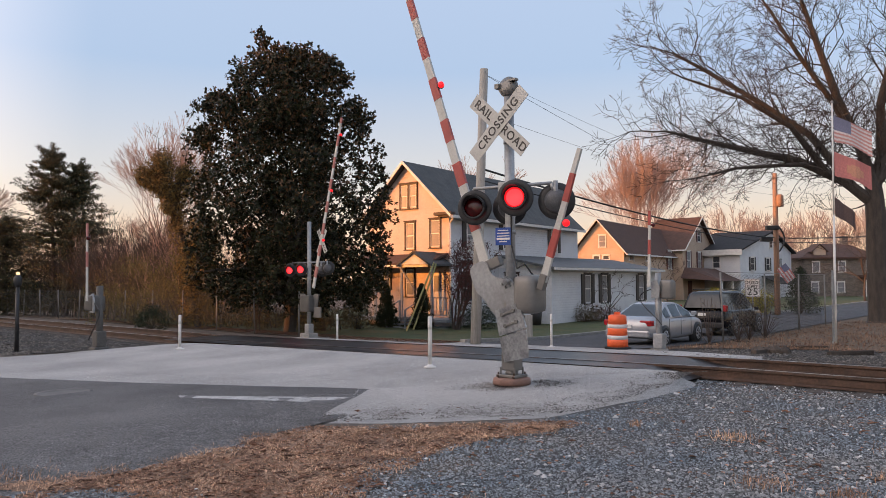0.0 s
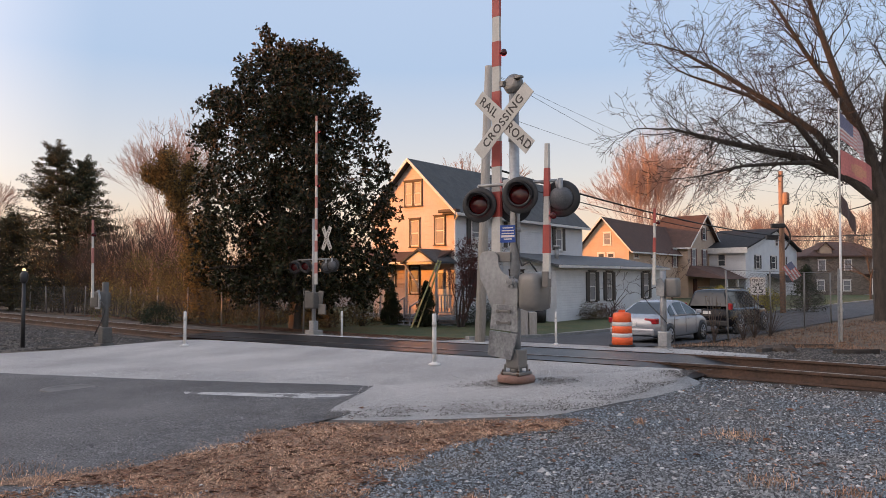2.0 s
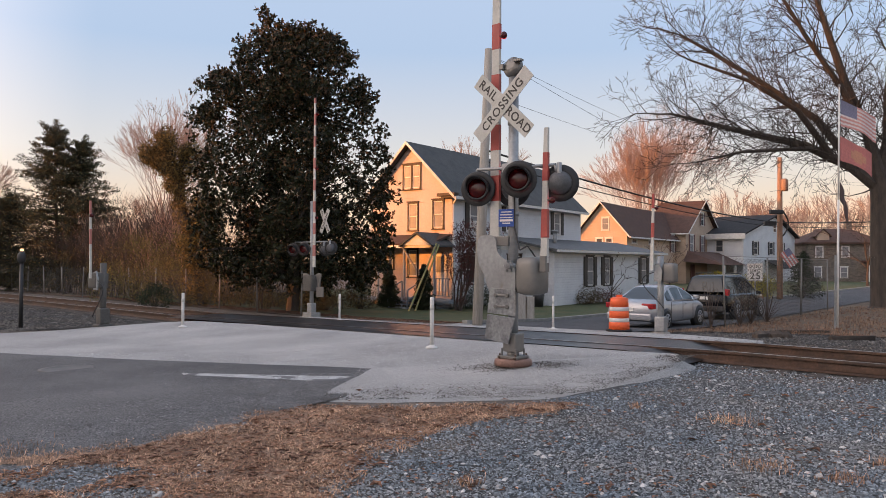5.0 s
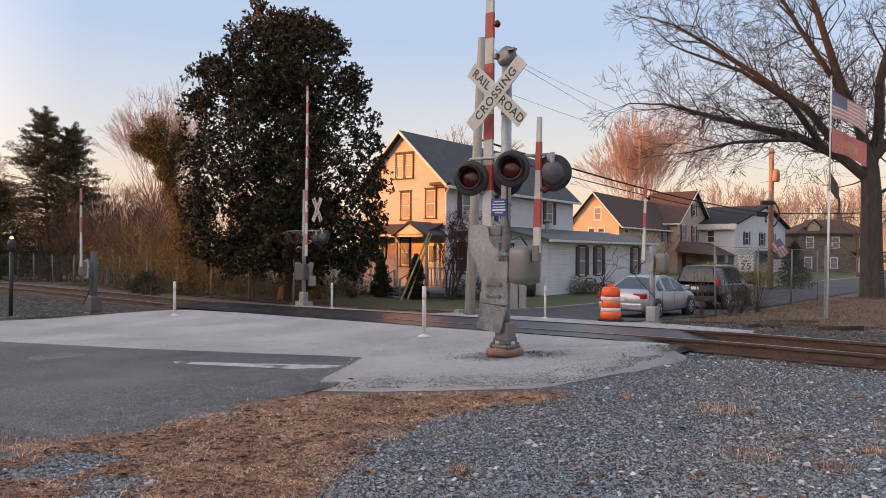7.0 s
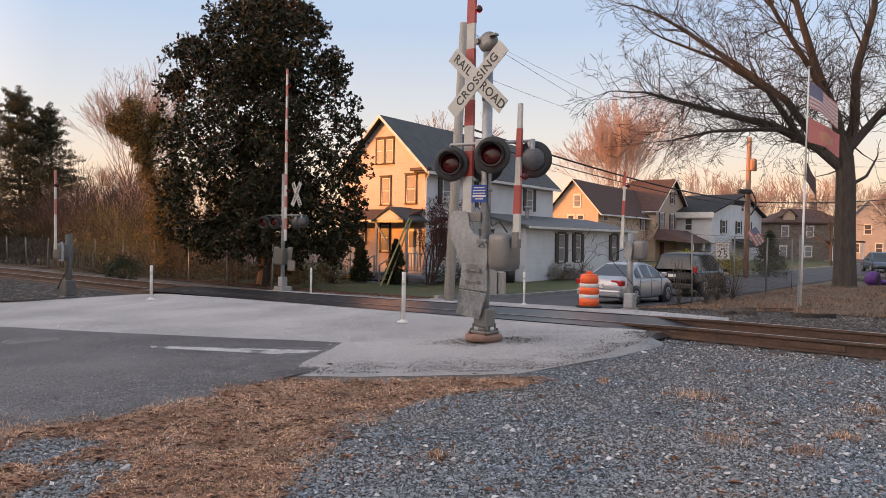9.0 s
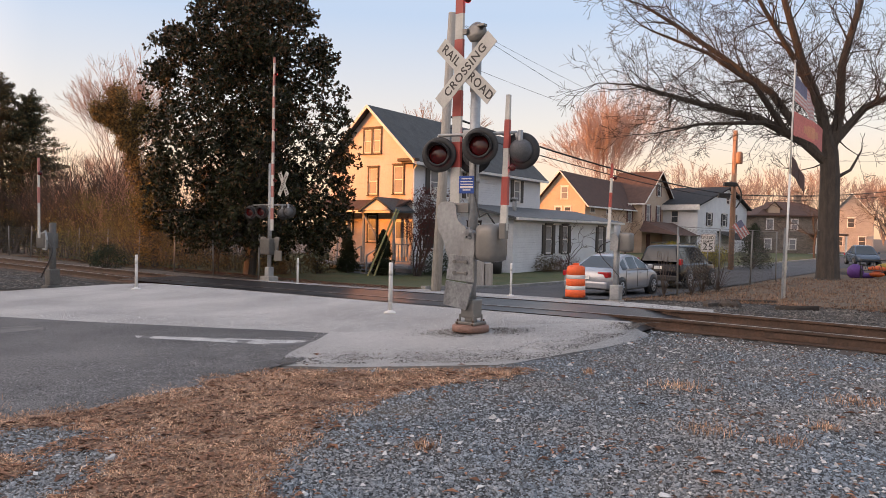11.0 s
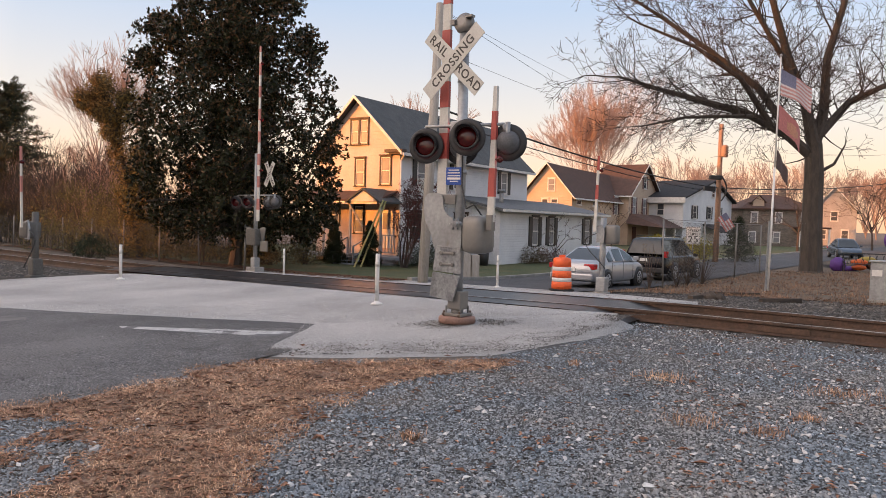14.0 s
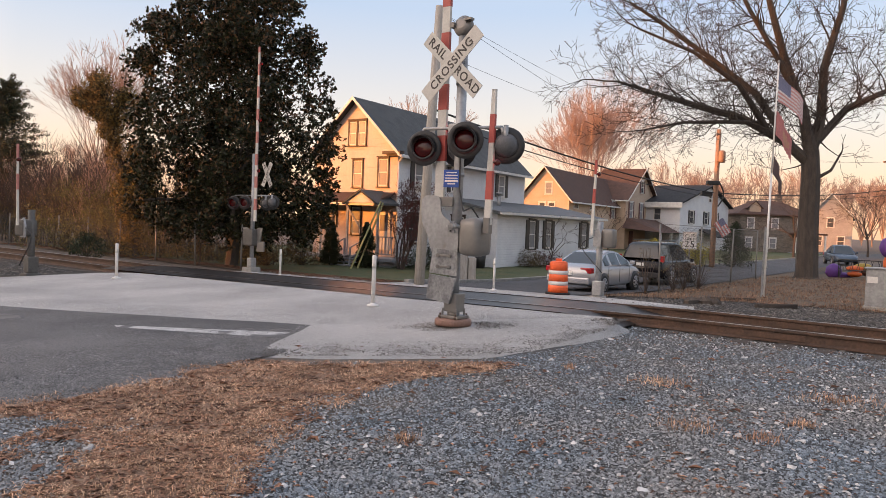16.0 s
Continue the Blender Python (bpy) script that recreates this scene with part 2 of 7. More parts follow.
M = dict(
    soil=mat("soil", (0.09, 0.08, 0.07), (0.13, 0.105, 0.085), 0.8, 0.95, bump=0.8, bscale=25),
    gravel_bed=mat("gravel_bed", (0.062, 0.069, 0.076), (0.10, 0.096, 0.09), 1.3, 0.95, bump=1.0, bscale=70, fine=0.6, fscale=60),
    gravel=mat("gravel", (0.185, 0.222, 0.252), (0.25, 0.25, 0.245), 0.8, 0.88, fine=0.3, fscale=40, island=0.6),
    pale_stone=mat("pale_stone", (0.56, 0.555, 0.54), (0.42, 0.415, 0.405), 30, 0.85, fine=0.2, island=0.3),
    ballast=mat("ballast", (0.05, 0.05, 0.05), (0.085, 0.077, 0.068), 0.9, 0.95, bump=1.0, bscale=40, fine=0.5, fscale=40, spec=0.1),
    ballast_stone=mat("ballast_stone", (0.10, 0.098, 0.095), (0.13, 0.112, 0.095), 0.8, 0.9, fine=0.3, fscale=40, island=0.7),
    olive=mat("olive_leaf", (0.14, 0.125, 0.04), (0.19, 0.13, 0.045), 0.4, 0.85, island=0.5),
    road_chip=mat("road_chip", (0.24, 0.237, 0.235), (0.15, 0.148, 0.146), 3.0, 0.9, fine=0.3, island=0.5),
    asphalt=mat("asphalt", (0.078, 0.078, 0.081), (0.17, 0.167, 0.165), 0.42, 0.88, bump=1.0, bscale=60, fine=0.75, fscale=130),
    street=mat("street", (0.052, 0.052, 0.056), (0.072, 0.072, 0.075), 0.7, 0.85, bump=0.5, bscale=60, fine=0.3),
    apron=mat("apron", (0.47, 0.46, 0.443), (0.34, 0.333, 0.322), 0.55, 0.92, bump=1.0, bscale=70, fine=0.5, fscale=110, spot=(0.27, 0.265, 0.255), spot_at=0.58),
    band=mat("band", (0.018, 0.018, 0.02), (0.03, 0.03, 0.032), 1.4, 0.3, bump=0.15, bscale=30, fine=0.3, spec=0.3),
    paint=mat("road_paint", (0.52, 0.52, 0.51), (0.36, 0.36, 0.35), 5.0, 0.8, spot=(0.11, 0.11, 0.11), spot_at=0.57, fine=0.5, fscale=14),
    lawn=mat("lawn", (0.05, 0.075, 0.026), (0.095, 0.092, 0.036), 0.7, 0.95, bump=1.0, bscale=40),
    leaf_litter=mat("leaf_litter", (0.16, 0.11, 0.07), (0.10, 0.075, 0.05), 1.6, 0.95, bump=1.0, bscale=30, fine=0.5),
    weed=mat("verge_weed", (0.34, 0.195, 0.12), (0.17, 0.10, 0.062), 1.0, 0.95, fine=0.3, island=0.7),
    straw=mat("straw", (0.72, 0.47, 0.30), (0.40, 0.225, 0.14), 2.5, 0.95, fine=0.2, island=0.75),
    straw_bed=mat("straw_bed", (0.40, 0.25, 0.165), (0.21, 0.13, 0.088), 5.0, 0.95, bump=1.0, bscale=80, fine=0.5),
    rust=mat("rail_rust", (0.105, 0.058, 0.037), (0.065, 0.04, 0.028), 3.0, 0.75, bump=0.3, fine=0.3),
    rail_top=mat("rail_top", (0.45, 0.43, 0.42), (0.3, 0.28, 0.27), 3.0, 0.3, 1.0),
    tie=mat("tie", (0.09, 0.07, 0.055), (0.06, 0.048, 0.04), 3.0, 0.9, bump=0.8, bscale=20, vary=0.3),
    steel=mat("galvanised", (0.37, 0.38, 0.385), (0.27, 0.275, 0.275), 2.4, 0.48, 0.5, spot=(0.22, 0.165, 0.125), spot_at=0.66, fine=0.16, fscale=7, bump=0.12, bscale=25),
    steel_shiny=mat("bright_plate", (0.50, 0.515, 0.52), (0.27, 0.275, 0.28), 4.0, 0.34, 0.7, fine=0.3, fscale=6, bump=0.2, bscale=10),
    steel_dark=mat("dark_cast", (0.17, 0.165, 0.155), (0.205, 0.195, 0.18), 2, 0.45, 0.35, fine=0.06, spot=(0.10, 0.075, 0.06), spot_at=0.72),
    weathered=mat("weathered_housing", (0.125, 0.12, 0.11), (0.085, 0.08, 0.075), 3, 0.6, 0.2, fine=0.2, spot=(0.11, 0.075, 0.055), spot_at=0.66),
    red_faded=mat("faded_red", (0.44, 0.17, 0.145), (0.36, 0.14, 0.12), 4, 0.6, fine=0.15),
    cast=mat("cast_housing", (0.075, 0.08, 0.085), (0.10, 0.10, 0.105), 5, 0.55),
    black=mat("black_paint", (0.02, 0.02, 0.022), (0.03, 0.03, 0.03), 6, 0.5),
    white=mat("white_paint", (0.72, 0.71, 0.68), (0.62, 0.6, 0.57), 3, 0.55, fine=0.08),
    sheeting=mat("white_sheeting", (0.55, 0.54, 0.5), (0.47, 0.46, 0.42), 4, 0.5, fine=0.1),
    red=mat("red_sheeting", (0.42, 0.075, 0.06), (0.33, 0.06, 0.05), 4, 0.5, fine=0.1),
    letter=mat("black_letter", (0.06, 0.055, 0.05), None, 6, 0.6),
    lens=mat("red_lens", (0.085, 0.004, 0.005), (0.05, 0.003, 0.004), 20, 0.2, fine=0.2),
    lens_lit=glow("lit_lens", (1.0, 0.012, 0.018), 1.1),
    lens_hot=glow("lit_core", (1.0, 0.05, 0.06), 1.5),
    blue=mat("blue_sign", (0.02, 0.08, 0.36), (0.018, 0.07, 0.3), 8, 0.45),
    concrete=mat("concrete", (0.34, 0.32, 0.29), (0.25, 0.24, 0.22), 4, 0.9, bump=0.5),
    terracotta=mat("base_brown", (0.31, 0.175, 0.135), (0.22, 0.13, 0.10), 6, 0.85, bump=0.4),
    orange=mat("drum_orange", (0.95, 0.15, 0.04), (0.86, 0.125, 0.035), 5, 0.45),
    wood_pole=mat("pole_wood", (0.42, 0.385, 0.34), (0.33, 0.30, 0.26), 2, 0.9, stretch=(8, 8, 0.4), bump=0.5, bscale=10),
    bark=mat("bark", (0.085, 0.07, 0.058), (0.055, 0.046, 0.04), 2.5, 0.95, stretch=(3, 3, 0.7), bump=1.0, bscale=12),
    twig=mat("twig", (0.085, 0.062, 0.05), (0.062, 0.047, 0.04), 3, 0.95),
    # the low sun's pink glow is put into this twig colour
    twig_sunlit_pink=mat("sunlit_pink_twig", (0.50, 0.345, 0.285), (0.38, 0.255, 0.205), 1, 0.95),
    twig_dark=mat("oak_twig", (0.06, 0.046, 0.038), (0.042, 0.034, 0.03), 3, 0.95),
    # bare twigs, brightened and reddened in colour for warm low sun
    twig_red=mat("sun_warmed_far_twig", (0.43, 0.285, 0.225), (0.31, 0.205, 0.16), 1, 0.95),
    # cream with some of the sunset orange mixed into the colour
    cream=boards("cream_sunlit_siding", (0.63, 0.49, 0.42), (0.57, 0.44, 0.37), 0.14),
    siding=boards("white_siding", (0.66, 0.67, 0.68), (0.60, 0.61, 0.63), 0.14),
    tan=boards("tan_siding", (0.50, 0.37, 0.27), (0.45, 0.33, 0.24), 0.16),
    stone=mat("stone_wall", (0.105, 0.10, 0.094), (0.07, 0.066, 0.062), 3, 0.9, bump=0.8, bscale=6, fine=0.4),
    field_stone=mat("field_stone", (0.22, 0.185, 0.155), (0.13, 0.11, 0.095), 1.6, 0.9, bump=1.0, bscale=4, fine=0.5, fscale=3, stretch=(1, 1, 2.2)),
    # pole timber with the orange of the low sun painted in
    pole_sunlit_brown=mat("pole_sunlit_brown", (0.40, 0.24, 0.16), (0.29, 0.17, 0.115), 2, 0.9, stretch=(8, 8, 0.4), bump=0.5, bscale=10),
    # white siding greyed down, because the real wall is only partly lit
    siding_far_dimmed=mat("far_siding_dimmed", (0.34, 0.33, 0.32), (0.28, 0.27, 0.265), 1, 0.8),
    roof_grey=mat("roof_grey", (0.088, 0.092, 0.094), (0.066, 0.071, 0.073), 2, 0.9, bump=0.4, bscale=20),
    roof_brown=mat("roof_brown", (0.10, 0.055, 0.042), (0.07, 0.04, 0.032), 2, 0.9, bump=0.4, bscale=20),
    roof_black=mat("roof_black", (0.016, 0.016, 0.018), (0.026, 0.025, 0.026), 2, 0.9, bump=0.4, bscale=20),
    roof_tin=mat("roof_tin", (0.115, 0.12, 0.124), (0.085, 0.09, 0.094), 2, 0.7),
    trim_brown=mat("trim_brown", (0.05, 0.03, 0.022), None, 5, 0.6),
    shutter=mat("shutter_black", (0.016, 0.016, 0.018), None, 5, 0.5),
    shutter_red=mat("shutter_red", (0.12, 0.04, 0.035), None, 5, 0.6),
    glass=mat("pane", (0.05, 0.055, 0.065), (0.09, 0.095, 0.10), 0.8, 0.15, fine=0.1, spec=0.25),
    curtain=mat("curtain_pane", (0.26, 0.26, 0.27), (0.18, 0.185, 0.2), 1.5, 0.3, fine=0.1, spec=0.1),
    leaf_dark=mat("magnolia_leaf", (0.014, 0.017, 0.006), (0.027, 0.027, 0.009), 0.5, 0.42, fine=0.2, island=0.7, spec=0.22),
    # brown leaf undersides, also used as the warm sunlit tone high in the crown
    leaf_brown=mat("magnolia_underside_and_sunlit", (0.15, 0.075, 0.03), (0.11, 0.06, 0.025), 0.6, 0.7, fine=0.2, island=0.4),
    cedar=mat("cedar", (0.045, 0.052, 0.024), (0.075, 0.06, 0.03), 0.5, 0.9, island=0.5),
    # ivy leaf colour shifted to gold for the low sun on it
    ivy=mat("ivy", (0.20, 0.14, 0.035), (0.24, 0.14, 0.04), 0.5, 0.8, island=0.5),
    brush=mat("brush_leaf", (0.092, 0.078, 0.035), (0.125, 0.085, 0.043), 0.3, 0.9, island=0.6),
    shrub=mat("shrub", (0.020, 0.032, 0.013), (0.032, 0.042, 0.014), 1, 0.8, island=0.5),
    shrub_yellow=mat("shrub_yellow", (0.36, 0.30, 0.04), (0.24, 0.21, 0.035), 1, 0.8, island=0.5),
    wine=mat("wine_leaf", (0.12, 0.03, 0.022), (0.075, 0.022, 0.018), 1, 0.8, island=0.5),
    car_silver=mat("car_silver", (0.42, 0.43, 0.455), (0.40, 0.41, 0.435), 1, 0.26, 0.45, fine=0.03),
    car_black=mat("car_black", (0.008, 0.008, 0.010), (0.011, 0.011, 0.013), 1, 0.14, 0.0, fine=0.04, spec=0.25),
    car_blue=mat("car_blue", (0.07, 0.10, 0.14), None, 1, 0.25, 0.3, fine=0.04),
    rubber=mat("rubber", (0.02, 0.02, 0.02), None, 5, 0.85),
    rim=mat("rim", (0.4, 0.4, 0.41), None, 5, 0.35, 0.8),
    car_glass=mat("car_glass", (0.025, 0.032, 0.036), (0.035, 0.042, 0.046), 1, 0.06, fine=0.0, spec=0.55),
    tail=mat("tail_lamp", (0.42, 0.015, 0.02), None, 8, 0.2),
    wire=mat("wire", (0.02, 0.02, 0.02), None, 5, 0.7),
    mesh_wire=mat("fence_wire", (0.15, 0.15, 0.15), (0.12, 0.11, 0.10), 2, 0.6, 0.5),
    flag_red=mat("flag_red", (0.58, 0.22, 0.20), (0.50, 0.175, 0.16), 2, 0.8),
    flag_stripe=mat("flag_stripe", (0.60, 0.30, 0.28), (0.52, 0.25, 0.235), 2, 0.8),
    flag_gold=mat("flag_gold", (0.60, 0.30, 0.20), None, 3, 0.8),
    flag_white=mat("flag_white", (0.68, 0.62, 0.60), (0.58, 0.53, 0.52), 2, 0.8),
    flag_blue=mat("flag_blue", (0.2, 0.21, 0.31), None, 2, 0.8),
    flag_dark=mat("flag_dark", (0.09, 0.06, 0.055), (0.13, 0.085, 0.075), 2, 0.8),
    lawn_gold=mat("yellow_brace", (0.42, 0.40, 0.18), None, 4, 0.8),
    # grey wood, made paler and bluer in colour to carry sky light
    grey_wood_skylit=mat("grey_wood_skylit", (0.34, 0.365, 0.40), (0.27, 0.29, 0.32), 4, 0.85),
    purple=mat("purple_vinyl", (0.14, 0.05, 0.27), (0.11, 0.04, 0.22), 3, 0.6),
    vinyl_orange=mat("orange_vinyl", (0.7, 0.14, 0.03), None, 3, 0.6),
    vinyl_brown=mat("brown_vinyl", (0.09, 0.04, 0.025), None, 3, 0.6),
    vinyl_yellow=mat("yellow_vinyl", (0.42, 0.3, 0.05), None, 3, 0.6),
    lamp_warm=glow("warm_lamp", (1.0, 0.6, 0.3), 1.6),
)


# ---- ground, road and track ----
def sheet(name, near, far, nu, nv, lift, material, height=gz, label="", category="", kind="structure", wobble=0.0, skirt=0.0, taper=False):
    """A surface between two edge lines, each resampled to nu points and laid on the ground."""
    def resample(line):
        p = np.array(line, float)
        d = np.r_[0, np.cumsum(np.hypot(*np.diff(p, axis=0).T))]
        q = np.linspace(0, d[-1], nu + 1)
        return np.c_[np.interp(q, d, p[:, 0]), np.interp(q, d, p[:, 1])]
    a, b = resample(near), resample(far)
    vs, fs = [], []
    for i in range(nu + 1):
        for j in range(nv + 1):
            k = j / nv
            x, y = a[i] * (1 - k) + b[i] * k
            if wobble:
                o = noise.noise_vector((x * 1.7, y * 1.7, 3)) * wobble + noise.noise_vector((x * 6, y * 6, 9)) * wobble * 0.4
                x, y = x + o.x, y + o.y
            rise = min(1.0, j / 5, (nu - i) / 12 + (0.0 if taper > 1 else 1.0)) if taper else 1.0
            rise = rise * rise * (3 - 2 * rise)
            vs.append((x, y, gz(x, y) - 0.008 * (1 - rise) + (height(x, y) + lift - gz(x, y)) * rise))
    for i in range(nu):
        for j in range(nv):
            c = i * (nv + 1) + j
            fs.append((c, c + nv + 1, c + nv + 2, c + 1))
    if skirt:
        rim = [i * (nv + 1) for i in range(nu + 1)] + [nu * (nv + 1) + j for j in range(1, nv + 1)] + [i * (nv + 1) + nv for i in range(nu - 1, -1, -1)] + list(range(nv - 1, 0, -1))
        base = len(vs)
        vs += [(vs[k][0], vs[k][1], vs[k][2] - skirt) for k in rim]
        m = len(rim)
        fs += [(rim[k], base + k, base + (k + 1) % m, rim[(k + 1) % m]) for k in range(m)]
    ob = raw(name, vs, fs, material, smooth=not skirt)
    ob.data.update()
    if ob.data.polygons[0].normal.z < 0:
        ob.data.flip_normals()
    return tagged(ob, label, category, kind=kind)


def crest(x, y):
    w = sw(x, y)[1]
    return gz(x, y) + 0.15 * min(1.0, max(0.0, (w - 4.25) / 0.9), max(0.0, (20.6 - w) / 0.6))


def build_ground():
    xs = sorted({*[round(v, 2) for v in np.arange(-40, 40.1, 0.8)], *[s * v for s in (-1, 1) for v in (45, 55, 70, 100, 160, 300, 700, 1800)]})
    ys = sorted({*[round(v, 2) for v in np.arange(-10, 60.1, 0.8)], -1800, -700, -300, -120, -60, -30, 65, 75, 90, 120, 180, 300, 700, 1800})
    vs = [(x, y, gz(x, y) - 0.012 + 0.006 * noise.noise((x * 0.8, y * 0.8, 0))) for x in xs for y in ys]
    n = len(ys)
    fs = [(i * n + j, (i + 1) * n + j, (i + 1) * n + j + 1, i * n + j + 1) for i in range(len(xs) - 1) for j in range(n - 1)]
    tagged(raw("ground", vs, fs, M["soil"], smooth=True), "dark bare soil with dry leaves", "ground", kind="structure")
    L = lambda *p: [at(*q) for q in p]
    sheet("gravel_yard", [(-4, -6), (-1.5, 3), (0.2, 6.0), (1.1, 8.0), (3.2, 9.9), at(10.4, 4.1), at(10.4, 0)], [(16, -6), (16, -4), (15, -2), (13, 0), at(10.4, -8), at(10.4, -6), at(10.4, -3)], 60, 40, 0.0, M["gravel_bed"], label="blue-grey crushed stone yard beside the track", category="gravel", wobble=0.05)
    sheet("road", [(-40, -6), (-20, -2), (-6, 2.5), (-3.2, 5.2), (-2.6, 5.9), (-2.2, 6.5), (-1.5, 7.75), (-1.15, 8.3), (-0.8, 10.3), (-0.8, 10.5)], [(-60, 18), (-40, 16), (-16, 15), (-9, 13.6), (-8.1, 13.2), (-4.8, 11.9), (-3, 11.3), (-1.6, 10.9), (-1.2, 10.75), (-0.9, 10.6)], 60, 20, 0.006, M["asphalt"], surf, "worn dark grey asphalt road before the crossing", "road", wobble=0.04)
    seam = [(-1.29, 10.64), (-1.08, 10.62), (1, 10.66), (3.4, 10.7)]
    sheet("apron", [(-30, 18), (-16, 14.8), (-8.12, 13.05), (-4.82, 11.76), *seam], [(-30, 19), (-16, 17.4), (-10.9, 17.5), (-9.4, 18.7), (-7.6, 19.2), at(10.1, 17.6), at(10.45, 14), at(10.5, 12.7), at(10.5, 10.5), at(10.4, 8.3), at(10.3, 6.6), at(10.3, 5.4), at(10.35, 4.45)], 150, 14, 0.02, M["apron"], surf, "pale grey rolled stone apron of the crossing", "pavement", wobble=0.03, taper=True)
    sheet("apron", [(-1.5, 8.04), (-0.59, 7.95), (1.03, 8.07), (1.83, 8.57), (2.5, 9.1), (3.1, 9.75), (3.62, 10.5), (3.66, 10.72)], [(-1.08, 10.63), (0, 10.66), (1, 10.68), (2, 10.7), (2.8, 10.7), (3.2, 10.72), (3.4, 10.74), (3.5, 10.76)], 90, 14, 0.021, M["apron"], surf, "pale stone apron round the signal foot", "pavement", wobble=0.03, taper=2)
    sheet("crossing_surface", L((10.25, 4.3), (10.3, 19.6)), L((12.75, 4.3), (12.75, 20.5)), 60, 8, 0.036, M["band"], crest, "dark rubber and asphalt crossing surface", "pavement")
    sheet("far_apron", L((12.72, 4.2), (12.72, 20)), L((17.9, 5.6), (18.9, 8), (18.9, 11), (18.7, 16), (18.2, 22.5)), 60, 12, 0.02, M["apron"], surf, "pale grey stone apron beyond the track", "pavement", wobble=0.05)
    sheet("street", L((18.7, 9.4), (140, 9.4)), L((18.6, 15.2), (140, 15.6)), 60, 6, 0.026, M["street"], surf, "dark asphalt side street", "road")
    sheet("cross_street", L((47, -60), (47, 9)), L((54, -60), (54, 9)), 30, 4, 0.02, M["street"], gz, "dark asphalt street beyond the oak", "road")
    sheet("lawn", L((19.0, 15.7), (120, 16.2)), L((19.2, 45), (120, 60)), 40, 20, 0.03, M["lawn"], gz, "mown green and brown winter lawn", "lawn", wobble=0.1)
    sheet("verge", L((17.3, 15.4), (17.4, 70)), L((19.3, 15.6), (30, 70)), 60, 6, 0.02, M["leaf_litter"], gz, "strip of brown fallen leaves", "verge", wobble=0.15)
    sheet("verge", L((18.9, 9.2), (60, 9.2)), L((21.4, 8.4), (23.0, 5.6), (23.3, 2.5), (24.5, -30)), 60, 24, 0.02, M["leaf_litter"], gz, "dry grass and fallen oak leaves", "verge", wobble=0.15)
    sheet("ballast", L((12.7, 4.1), (12.7, -40)), L((17.4, 5.6), (19.0, 8.9), (22.2, 8.7), (25.0, 5.6), (25.5, -40)), 60, 10, 0.0, M["ballast"], gz, "dark crushed stone beside the track", "gravel", wobble=0.1)
    sheet("ballast", L((10.2, 19.6), (10.2, 90)), L((13.6, 20.4), (13.6, 90)), 50, 5, 0.004, M["ballast"], gz, "dark crushed stone under the track", "gravel", wobble=0.05)
    sheet("track_bed", L((10.3, 4.2), (10.3, -40)), L((12.8, 4.2), (12.8, -40)), 40, 5, 0.004, M["ballast"], gz, "dark crushed stone under the track", "gravel", wobble=0.05)
    sheet("kerb", L((18.6, 15.3), (19.0, 15.25), (110, 15.6)), L((18.6, 15.5), (19.0, 15.48), (110, 15.8)), 60, 2, 0.13, M["concrete"], gz, "worn concrete kerb along the lawn", "kerb", skirt=0.2)
    sheet("ballast", L((5.6, 20.6), (7.6, 20.2), (7.6, 80)), L((10.25, 19.5), (10.25, 30), (10.25, 80)), 50, 8, 0.006, M["ballast"], gz, "dark crushed stone on the near side of the track", "gravel", wobble=0.08)
    # faded stop line and manhole
    sheet("stop_line", [(-3.8, 10.35), (-1.3, 9.85)], [(-3.7, 10.15), (-1.5, 9.4)], 30, 3, 0.0105, M["paint"], surf, "faded white stop line on the asphalt", "road marking")
    mh = thing("manhole_cover", pose(-5.75, 10.95, surf(-5.75, 10.95) + 0.005), "dark iron manhole cover in the asphalt", "manhole cover")
    bm = lathe(bmesh.new(), [(0.40, 0.0), (0.40, 0.005), (0.34, 0.006), (0.33, 0.003), (0.02, 0.005)], 28)
    part("cover", bm, M["weathered"], mh)


RAIL_NEAR, RAIL_FAR = 10.92, 12.40


